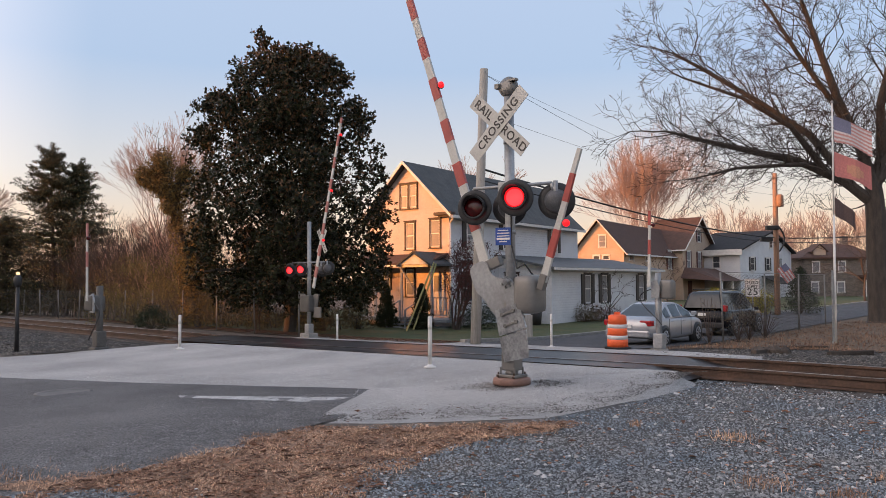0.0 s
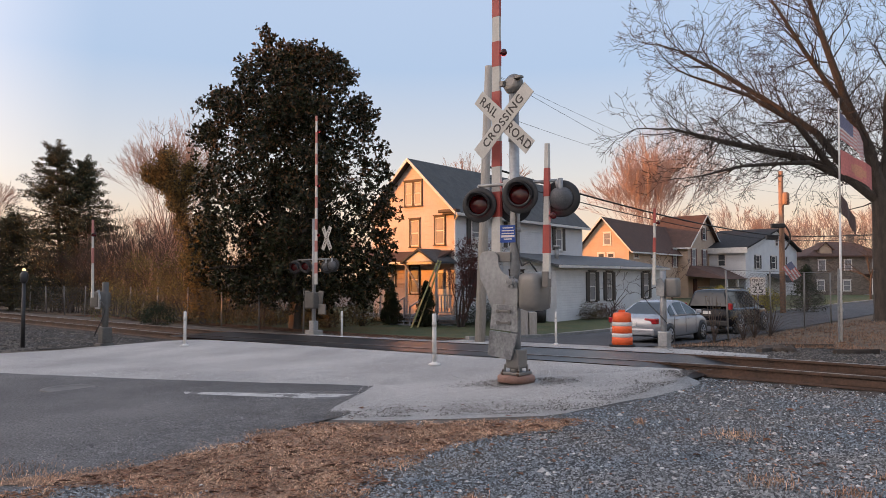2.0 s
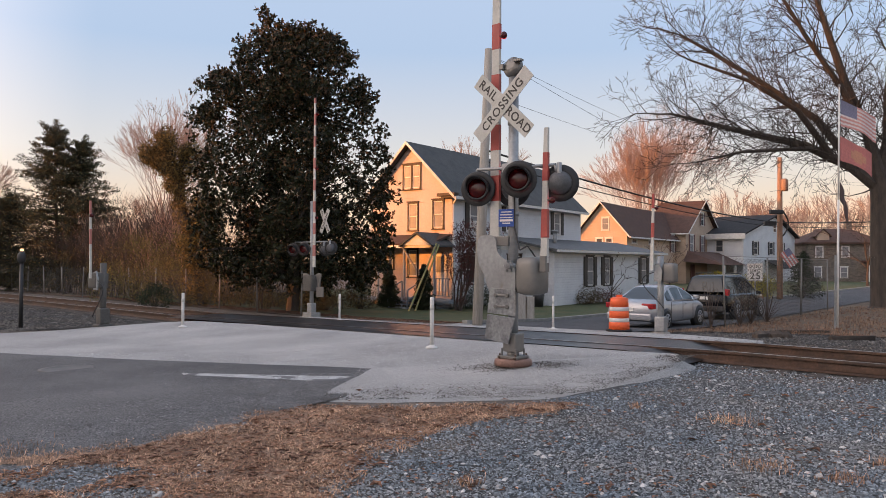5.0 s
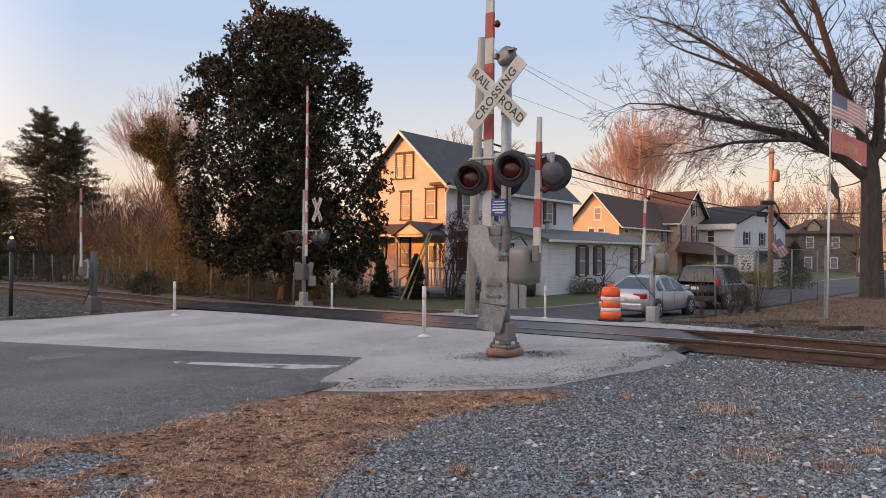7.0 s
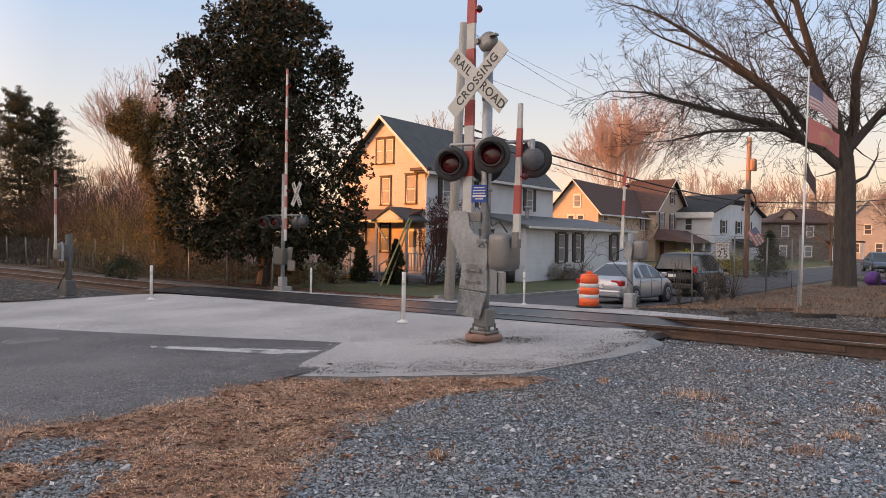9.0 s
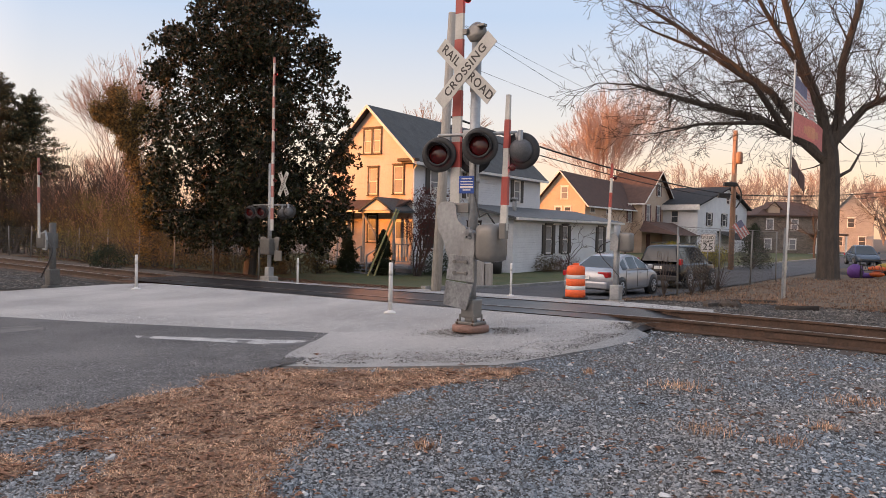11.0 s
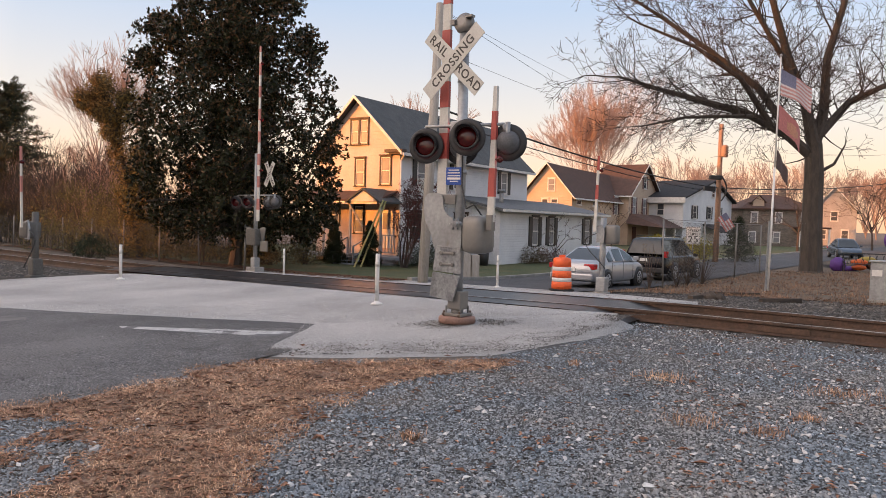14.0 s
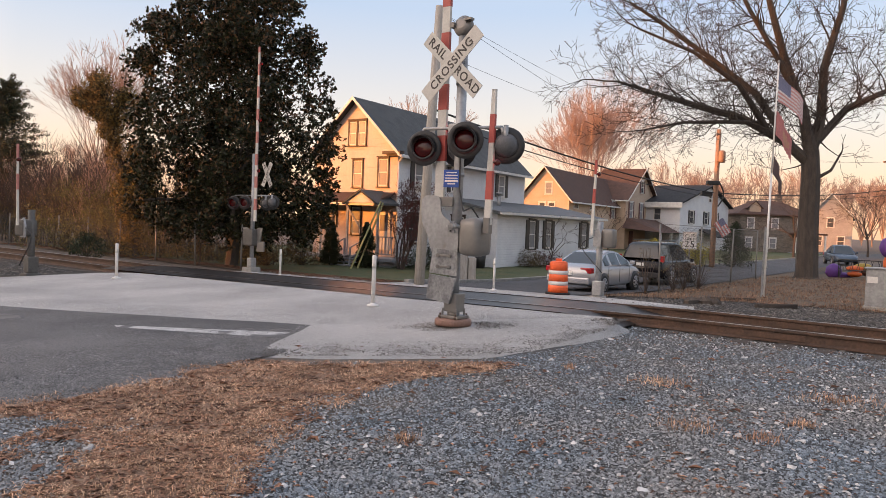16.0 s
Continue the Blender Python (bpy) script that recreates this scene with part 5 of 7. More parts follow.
def grow(rng, segs, p, d, length, r, level, spread=0.55, up=0.12, kids=3, bend=0.25, ratio=0.72, tips=None, min_r=0.006):
    """One limb as a bending chain, with side limbs."""
    n = max(2, int(length / (0.5 if level > 1 else 0.25)) if length > 1 else 2)
    n = min(n, 7)
    p, d = np.array(p, float), np.array(d, float)
    r_end = r * 0.55
    for i in range(n):
        d = d + rng.normal(0, bend * 0.5, 3) + np.array([0, 0, up * 0.5])
        d /= np.linalg.norm(d)
        q = p + d * length / n
        ra, rb = r + (r_end - r) * i / n, r + (r_end - r) * (i + 1) / n
        segs.append((p, q, max(ra, min_r), max(rb, min_r)))
        if level > 0 and i >= 1:
            for _ in range(1 if i < n - 1 else kids - 1):
                o = rng.normal(0, 1, 3)
                o -= d * (o @ d)
                o /= np.linalg.norm(o) + 1e-9
                nd = d * (1 - spread * 0.4) + o * spread * rng.uniform(0.7, 1.4)
                grow(rng, segs, q, nd / np.linalg.norm(nd), length * ratio * rng.uniform(0.65, 1.1), rb * 0.72, level - 1, spread, up, kids, bend, ratio, tips, min_r)
        p = q
    if tips is not None and level == 0:
        tips.append(p)


def leaf_cloud(rng, centers, radii, count, size, two_mats=0.0, droop=0.3, squash=1.0):
    """Leaves as small bent quads round clump centres: numpy arrays of corners and faces."""
    idx = rng.integers(0, len(centers), count)
    o = rng.normal(0, 1, (count, 3))
    o /= np.linalg.norm(o, axis=1)[:, None]
    o *= rng.uniform(0.25, 1, (count, 1)) ** 0.5 * np.asarray(radii)[idx][:, None]
    o[:, 2] *= squash
    c = np.asarray(centers)[idx] + o
    n = o + rng.normal(0, 0.4, (count, 3)) * np.asarray(radii)[idx][:, None] + np.array([0, 0, 0.2])
    n /= np.linalg.norm(n, axis=1)[:, None] + 1e-9
    t = np.cross(n, rng.normal(0, 1, (count, 3)))
    t /= np.linalg.norm(t, axis=1)[:, None] + 1e-9
    b = np.cross(n, t)
    L = size * rng.uniform(0.6, 1.3, (count, 1))
    W = L * 0.42
    v = np.stack([c - t * L * 0.5, c + b * W * 0.5 + n * L * 0.08, c + t * L * 0.5 - n * L * droop * 0.3, c - b * W * 0.5 + n * L * 0.08], 1).reshape(-1, 3)
    f = np.arange(count * 4).reshape(-1, 4).tolist()
    return v, f


def leafy(name_, rng, parent, centers, radii, count, size, mats, share=(1.0,), **k):
    v, f = leaf_cloud(rng, centers, radii, count, size, **k)
    ob = raw(name_, v, f, mats, parent)
    ob["kind"] = "stuff"
    if len(mats) > 1:
        ids = rng.choice(len(mats), len(f), p=share).astype(np.int32)
        ob.data.polygons.foreach_set("material_index", ids)
    return ob


def magnolia():
    rng = np.random.default_rng(3)
    x, y = -6.78, 31.5
    g = gz(x, y)
    t = thing("magnolia_tree", pose(x, y, g), "large dark evergreen magnolia with glossy leaves and brown undersides", "tree")
    segs = []
    grow(rng, segs, (0, 0, -0.1), (0, 0, 1), 4.2, 0.28, 2, 0.7, 0.0, 3, 0.15)
    v, f = branch_mesh(segs)
    raw("trunk", v, f, M["bark"], t)
    # half widths to either side at each height
    hs = [0.8, 1.6, 2.6, 4.4, 6.3, 8.4, 9.4, 9.95, 10.7, 11.3, 11.85, 12.3, 12.6]
    rt = [3.7, 4.1, 4.5, 4.85, 4.55, 4.2, 3.8, 3.5, 3.1, 2.7, 2.2, 1.7, 1.1]
    lf = [2.6, 3.6, 4.2, 4.4, 4.3, 4.35, 4.2, 3.85, 3.3, 2.65, 1.6, 1.0, 0.3]
    # boughs: an outer shell of uneven lobes, a looser core, and the leaning leader
    lobes = [((-0.85, 0, 11.8), 0.65), ((-1.05, 0.1, 12.3), 0.52), ((-1.25, 0, 12.75), 0.42), ((-1.42, 0, 13.15), 0.28), ((0.75, 0, 12.1), 0.5), ((0.4, -0.2, 11.7), 0.6)]
    while len(lobes) < 640:
        z = rng.uniform(1.1, 12.1)
        a, b = np.interp(z, hs, lf), np.interp(z, hs, rt)
        mid, half = (b - a) / 2, (a + b) / 2
        ang = rng.uniform(0, math.tau)
        rr = rng.uniform(0.24, 0.66)
        k = rng.uniform(0.84, 1.01) if len(lobes) < 460 else rng.uniform(0.1, 0.75)
        q = max(half * k - rr * 0.75, 0.1)
        lobes.append(((mid + q * math.cos(ang), q * math.sin(ang), z), rr))
    for _ in range(80):
        z = rng.uniform(1.8, 11.0)
        a, b = np.interp(z, hs, lf), np.interp(z, hs, rt)
        ang, q = rng.uniform(0, math.tau), (a + b) / 2 * rng.uniform(0.2, 0.62)
        lobes.append((((b - a) / 2 + q * math.cos(ang), q * math.sin(ang), z), rng.uniform(0.7, 1.1)))
    # leaves stand in rosettes at the twig tips of each bough
    per, tips = 8, 16000
    size = np.array([r for c, r in lobes])
    idx = rng.choice(len(lobes), tips, p=size ** 1.6 / (size ** 1.6).sum())
    o = rng.normal(0, 1, (tips, 3)) + np.array([0, 0, 0.25])
    o /= np.linalg.norm(o, axis=1)[:, None]
    tip = np.array([c for c, r in lobes])[idx] + o * (size[idx] * rng.uniform(0.5, 1.12, tips))[:, None]
    n = tips * per
    c, axis = np.repeat(tip, per, 0), np.repeat(o, per, 0)
    d = axis * 0.4 + rng.normal(0, 0.6, (n, 3))
    d /= np.linalg.norm(d, axis=1)[:, None]
    side = np.cross(d, axis + rng.normal(0, 0.25, (n, 3)))
    side /= np.linalg.norm(side, axis=1)[:, None] + 1e-9
    up = np.cross(side, d)
    L = rng.uniform(0.10, 0.195, (n, 1))
    W = L * 0.22
    a1, a2, e = c + d * L * 0.35 + up * L * 0.04, c + d * L * 0.75 + up * L * 0.03, c + d * L - up * L * 0.05
    v = np.stack([c, a1 - side * W, a2 - side * W * 0.9, e, a2 + side * W * 0.9, a1 + side * W], 1).reshape(-1, 3)
    ob = raw("crown", v, np.arange(n * 6).reshape(-1, 6).tolist(), [M["leaf_dark"], M["leaf_brown"]], t)
    ob["kind"] = "stuff"
    # brown leaves grow more frequent upward, painting warm sun on the upper crown
    high = np.clip((c[:, 2] - 3) / 9, 0, 1) * 0.22 + 0.10
    ob.data.polygons.foreach_set("material_index", (rng.uniform(0, 1, n) < high).astype(np.int32))


def cedar(x, y, height, wide, seed, leaders=((0.0, 0.0, 1.0),)):
    """Leaders are (x, y, share of the height)."""
    rng = np.random.default_rng(seed)
    t = thing("cedar_tree", pose(x, y, gz(x, y)), "dark ragged cedar with drooping boughs behind the fence", "tree")
    segs, cs, rs = [], [], []
    for lx, ly, k in leaders:
        segs.append((np.array((lx * 0.3, ly, 0.0)), np.array((lx, ly, height * k)), 0.18, 0.02))
        for i in range(460 // len(leaders)):
            z = rng.uniform(0.03, 0.99) * height * k
            reach = (1 - z / (height * k)) ** 0.62 * wide * rng.uniform(0.5, 1.12) * (1.15 - 0.3 * len(leaders) / 3) + 0.12
            a = rng.uniform(0, math.tau)
            foot = np.array((lx * (0.3 + 0.7 * z / (height * k)), ly, z))
            e = foot + np.array((reach * math.cos(a), reach * math.sin(a), rng.uniform(-0.2, 1.1)))
            segs.append((foot, e, 0.035, 0.01))
            for q in np.linspace(0.3, 1, 5):
                cs.append(tuple(foot * (1 - q) + e * q))
                rs.append(0.5 * (0.5 + 0.6 * (1 - z / (height * k))))
    v, f = branch_mesh(segs)
    raw("trunk", v, f, M["bark"], t)
    leafy("crown", rng, t, cs, rs, 76000 if height > 9 else 26000, 0.15, [M["cedar"], M["brush"], M["ivy"]], (0.76, 0.18, 0.06), squash=0.55)


def bare_tree(name_, x, y, height, r, seed, label, material="twig", spread=0.6, levels=4, up=0.2, kids=3, trunk=0.3, lean=(0, 0), min_r=0.008, group=""):
    rng = np.random.default_rng(seed)
    t = thing(name_, pose(x, y, gz(x, y)), label, "tree", group)
    segs = []
    th = height * trunk
    d = np.array((lean[0], lean[1], 1.0))
    grow(rng, segs, (0, 0, -0.1), d, th, r, 0, bend=0.08, min_r=min_r)
    top = segs[-1][1]
    for i in range(5):
        a = math.tau * i / 5 + rng.uniform(-0.4, 0.4)
        dd = np.array((math.cos(a) * spread, math.sin(a) * spread, 1.0))
        grow(rng, segs, top - np.array((0, 0, rng.uniform(0, th * 0.3))), dd / np.linalg.norm(dd), height * (1 - trunk) * 0.42, r * 0.5, levels - 1, spread, up, kids, 0.2, 0.7, None, min_r)
    thick = [q for q in segs if q[2] > 0.04]
    thin = [q for q in segs if q[2] <= 0.04]
    v, f = branch_mesh(thick)
    raw("trunk", v, f, M[material], t)
    v, f = branch_mesh(thin)
    raw("twig_mass", v, f, M[material], t)["kind"] = "stuff"
    return t


def fork(rng, segs, p, d, length, r, left, min_r, open_=(0.22, 0.5)):
    """A limb that bends, bears side twigs and splits again."""
    for i in range(2):
        d = d + rng.normal(0, 0.07, 3) + np.array((0, 0, 0.035))
        d /= np.linalg.norm(d)
        q = p + d * length / 2
        segs.append((p, q, max(r, min_r), max(r * 0.85, min_r)))
        p, r = q, r * 0.85
        if left and rng.uniform() < 0.6:
            o = rng.normal(0, 1, 3)
            nd = d + 0.5 * o / np.linalg.norm(o)
            e = p + nd / np.linalg.norm(nd) * length * rng.uniform(0.35, 0.8)
            segs.append((p, e, max(r * 0.4, min_r), min_r))
    if left:
        for k in range(2 if rng.uniform() < 0.6 else 3):
            o = rng.normal(0, 1, 3)
            o -= d * (o @ d)
            nd = d + o / np.linalg.norm(o) * rng.uniform(*open_)
            fork(rng, segs, p, nd / np.linalg.norm(nd), length * rng.uniform(0.68, 0.92), r * 0.68, left - 1, min_r, open_)


def fan_tree(name_, x, y, height, wide, seed, label, material="twig_red", forks=6, limbs=8, min_r=0.014, trunk=0.2):
    """A bare tree whose limbs fork again and again into a dense upright fan of twigs."""
    rng = np.random.default_rng(seed)
    t = thing(name_, pose(x, y, gz(x, y)), label, "tree")
    segs = [(np.array((0, 0, -0.2)), np.array((0, 0, height * trunk)), height * 0.02, height * 0.015)]

    first = height * (1 - trunk) * 0.235
    for i in range(limbs):
        a = math.tau * i / limbs + rng.uniform(-0.3, 0.3)
        k = wide / height * rng.uniform(0.25, 1.35)
        d = np.array((math.cos(a) * k, math.sin(a) * k, 1.0))
        fork(rng, segs, np.array((0, 0, height * trunk * rng.uniform(0.75, 1.0))), d / np.linalg.norm(d), first * rng.uniform(0.9, 1.15), height * 0.007, forks - 1, min_r, (0.17, 0.40))
    for kind_, pick in (("trunk", [q for q in segs if q[2] > 0.05]), ("twig_mass", [q for q in segs if q[2] <= 0.05])):
        v, f = branch_mesh(pick)
        ob = raw(kind_, v, f, M[material], t)
        if kind_ == "twig_mass":
            ob["kind"] = "stuff"
    return t


def oak():
    rng = np.random.default_rng(11)
    x, y = 21.4, 35.7
    t = thing("oak_tree", pose(x, y, gz(x, y)), "big bare oak with a thick trunk and wide spreading limbs", "tree")
    segs = []

    def limb(points, r0, r1, level, length, n_side):
        pts = [np.array(p, float) for p in points]
        m = len(pts) - 1
        for i in range(m):
            ra, rb = r0 + (r1 - r0) * i / m, r0 + (r1 - r0) * (i + 1) / m
            # smooth the limb by short pieces
            for j in range(3):
                a, b = pts[i] + (pts[i + 1] - pts[i]) * j / 3, pts[i] + (pts[i + 1] - pts[i]) * (j + 1) / 3
                segs.append((a, b, ra + (rb - ra) * j / 3, ra + (rb - ra) * (j + 1) / 3))
            if i >= 1 or n_side > 3:
                for _ in range(n_side):
                    k = rng.uniform(0, 1)
                    base = pts[i] + (pts[i + 1] - pts[i]) * k
                    d = pts[i + 1] - pts[i]
                    d /= np.linalg.norm(d)
                    o = rng.normal(0, 1, 3) * np.array([1, 1, 0.8]) + np.array([0, 0, 0.25])
                    nd = d * 0.8 + o * 0.75
                    grow(rng, segs, base, nd / np.linalg.norm(nd), length * rng.uniform(0.6, 1.15), min(ra * 0.34, 0.042), level, 0.62, 0.05, 4, 0.34, 0.72, None, 0.0085)
        d = pts[-1] - pts[-2]
        grow(rng, segs, pts[-1], d / np.linalg.norm(d), length, r1 * 0.8, level, 0.6, 0.02, 4, 0.3, 0.72, None, 0.0085)

    limb([(0, 0, -0.1), (0, 0, 0.5), (-0.05, 0, 2.5), (-0.05, 0, 5.2), (-0.15, 0, 6.6)], 0.60, 0.42, 0, 0.6, 0)
    segs[0] = (segs[0][0], segs[0][1], 0.8, 0.6)
    # long low limb to the west
    limb([(-0.15, 0, 5.9), (-1.4, 0.2, 7.0), (-3.6, 0.4, 8.1), (-6.2, 0.2, 8.6), (-8.6, -0.4, 9.0), (-10.6, -0.8, 9.4)], 0.30, 0.06, 3, 1.7, 9)
    limb([(-3.0, 0.3, 7.9), (-5.0, -0.8, 7.7), (-7.4, -1.2, 7.5), (-9.4, -1.6, 7.0)], 0.13, 0.04, 3, 1.3, 8)
    limb([(-1.0, 0.2, 6.7), (-2.4, 1.5, 9.6), (-4.8, 2.2, 11.6), (-7.6, 2.0, 13.2), (-9.4, 1.6, 14)], 0.22, 0.06, 3, 1.8, 8)
    limb([(-2.2, 0.3, 7.4), (-4.4, -0.6, 9.6), (-7.0, -1.2, 10.9), (-10.0, -1.6, 11.8)], 0.17, 0.05, 3, 1.7, 8)
    limb([(-0.15, 0, 6.5), (-0.6, 0.1, 8.6), (-1.6, 0.2, 11.0), (-2.6, 0.0, 13.6), (-3.4, 0, 16)], 0.32, 0.10, 3, 1.9, 8)
    limb([(-0.4, 0.1, 8.0), (-2.2, -0.6, 10.6), (-4.4, -1.4, 13.0), (-6.0, -2, 15.0)], 0.18, 0.06, 3, 1.8, 8)
    limb([(-0.1, 0, 6.4), (0.5, 0.3, 8.4), (0.6, 0.4, 11), (1.2, 0, 14), (1.2, 0, 16.5)], 0.30, 0.10, 3, 1.9, 8)
    limb([(0.1, 0, 7.0), (1.8, 0.3, 8.8), (3.8, 0.2, 9.8), (6.4, -0.6, 11.2)], 0.24, 0.07, 3, 1.8, 9)
    limb([(0.3, 0, 5.2), (1.0, 0.0, 5.6), (1.6, 0.1, 6.6)], 0.10, 0.04, 1, 0.7, 1)
    thick = [q for q in segs if q[2] > 0.04]
    thin = [q for q in segs if q[2] <= 0.04]
    v, f = branch_mesh(thick)
    raw("trunk", v, f, M["bark"], t)
    v, f = branch_mesh(thin)
    raw("twig_mass", v, f, M["twig_dark"], t)["kind"] = "stuff"


def wine_tree(x, y):
    rng = np.random.default_rng(27)
    t = thing("small_plum_tree", pose(x, y, gz(x, y)), "small tree with sparse wine-red leaves by the porch", "tree")
    segs, tips = [], []
    for i in range(7):
        grow(rng, segs, (rng.normal(0, 0.1), rng.normal(0, 0.1), 0), (rng.normal(0, 0.16), rng.normal(0, 0.16), 1), 2.4, 0.05, 2, 0.45, 0.2, 3, 0.2, 0.6, tips, 0.01)
    v, f = branch_mesh(segs)
    raw("trunk", v, f, M["twig"], t)
    cs = [tuple(segs[k][1]) for k in range(0, len(segs), 2)]
    leafy("leaves", rng, t, cs, [0.24] * len(cs), 5600, 0.10, [M["wine"]])


def ivy_tree(x, y):
    rng = np.random.default_rng(17)
    t = thing("ivy_covered_tree", pose(x, y, gz(x, y)), "dead forked tree wrapped in ivy coloured with sunset gold", "tree")
    segs, cs, rs = [], [], []
    for line in ([(1.8, 0, 0), (1.5, 0, 2.5), (0.95, 0, 4.6), (0.4, 0, 6.0), (0.05, 0, 7.3), (-0.1, 0, 8.2)], [(0.2, 0, 6.5), (-0.45, 0, 7.0), (-0.85, 0, 7.2)], [(0.6, 0, 5.5), (0.8, 0.1, 6.7), (1.05, 0.2, 7.5)], [(1.5, 0, 2.0), (2.0, 0.1, 3.6), (1.9, 0.1, 5.0)]):
        pts = [np.array(p, float) for p in line]
        for a, b in zip(pts, pts[1:]):
            segs.append((a, b, 0.16, 0.1))
            for k in range(15):
                q = rng.uniform()
                c = a * (1 - q) + b * q
                cs.append(tuple(c + rng.normal(0, 0.17, 3)))
                rs.append(rng.uniform(0.28, 0.58) * (1.35 if c[2] < 4.8 else 1.0))
        grow(rng, segs, pts[-1], (rng.normal(0, 0.3), 0, 1), 0.7, 0.025, 2, 0.6, 0.1, 3, 0.25, 0.7, None, 0.01)
    v, f = branch_mesh(segs)
    raw("trunk", v, f, M["bark"], t)
    leafy("ivy", rng, t, cs, rs, 32000, 0.12, [M["ivy"], M["cedar"]], (0.72, 0.28))


def shrub(name_, x, y, wide, tall, material, seed, label, count=1500, size=0.08, cone=False):
    rng = np.random.default_rng(seed)
    t = thing(name_, pose(x, y, gz(x, y)), label, "shrub")
    cs, rs = [], []
    for i in range(320 if cone else 40):
        a, k, z = rng.uniform(0, math.tau), rng.uniform(0, 1) ** 0.5, rng.uniform(0.05, 1)
        w = wide / 2 * ((1 - z) ** 0.7 if cone else math.sqrt(max(0.1, 1 - (z * 1.6 - 0.7) ** 2)))
        cs.append((math.cos(a) * k * w, math.sin(a) * k * w, z * tall * 0.93))
        rs.append(0.07 * wide + 0.04 if cone else 0.14 * wide + 0.05)
    segs = [(np.zeros(3), np.array(c), 0.015, 0.006) for c in cs[:20]]
    v, f = branch_mesh(segs)
    raw("stem_mass", v, f, M["twig"], t)
    leafy("leaves", rng, t, cs, rs, count, size, [M[material]])


def thicket():
    """Brush and vines along the fence, and bare trees far behind."""
    rng = np.random.default_rng(21)
    t = thing("thicket", pose(0, 0, 0), "tangled brown and green winter brush behind the fence", "brush", "", "stuff")
    cs, rs, segs = [], [], []
    for i in range(1000):
        s, w = rng.uniform(18.6, 25), rng.uniform(26.5, 56)
        x, y = at(s, w)
        top = 1.7 + 1.5 * noise.noise((w * 0.25, s * 0.2, 1)) + (s - 18.6) * 0.28
        top = max(1.2, top) + (1.8 if w > 39 else 0)
        if w < 32.5 and s > 19.2:
            top = 0.9
        z = gz(x, y)
        if i % 4 == 0:
            grow(rng, segs, (x, y, z), (rng.normal(0, 0.2), rng.normal(0, 0.2), 1), top * 0.75, 0.03, 2, 0.6, 0.2, 3, 0.3, 0.6, None, 0.009)
        cs.append((x, y, z + rng.uniform(0.1, 0.85) * top))
        rs.append(rng.uniform(0.3, 0.7))
    v, f = branch_mesh(segs)
    ob = raw("stem_mass", v, f, M["twig"], t)
    ob["kind"] = "stuff"
    pale = []
    for i in range(95):
        x, y = at(rng.uniform(20, 27), rng.uniform(34, 54))
        grow(rng, pale, (x, y, gz(x, y)), (rng.normal(0, 0.15), rng.normal(0, 0.15), 1), rng.uniform(1.6, 3.0), 0.03, 2, 0.5, 0.3, 3, 0.25, 0.75, None, 0.009)
    v, f = branch_mesh(pale)
    raw("pale_stem_mass", v, f, M["twig_red"], t)["kind"] = "stuff"
    leafy("leaves", rng, t, cs, rs, 52000, 0.10, [M["brush"], M["ivy"], M["cedar"]], (0.55, 0.22, 0.23))
    far = thing("far_woods", pose(0, 0, 0), "bare distant woods with sunset red in their twig colour", "woods", "", "stuff")
    segs = []
    def wood(x, y, h, thin):
        for k in range(5):
            a = rng.uniform(0, math.tau)
            d = np.array((0.3 * math.cos(a), 0.3 * math.sin(a), 1.0))
            fork(rng, segs, np.array((x, y, -1 + h * rng.uniform(0.05, 0.25))), d / np.linalg.norm(d), h * 0.24, h * 0.008, 4, thin)

    for i in range(80):
        w, s = rng.uniform(10, 150), rng.uniform(60, 120)
        x, y = at(s, w)
        if x / y < -0.12:
            wood(x, y, rng.uniform(5.5, 9.5) * (y / 70), 0.020)
    for i in range(52):
        x, y = rng.uniform(34, 170), rng.uniform(128, 170)
        wood(x, y, rng.uniform(10, 17), 0.03)
    v, f = branch_mesh(segs)
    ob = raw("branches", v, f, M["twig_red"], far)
    ob["kind"] = "stuff"


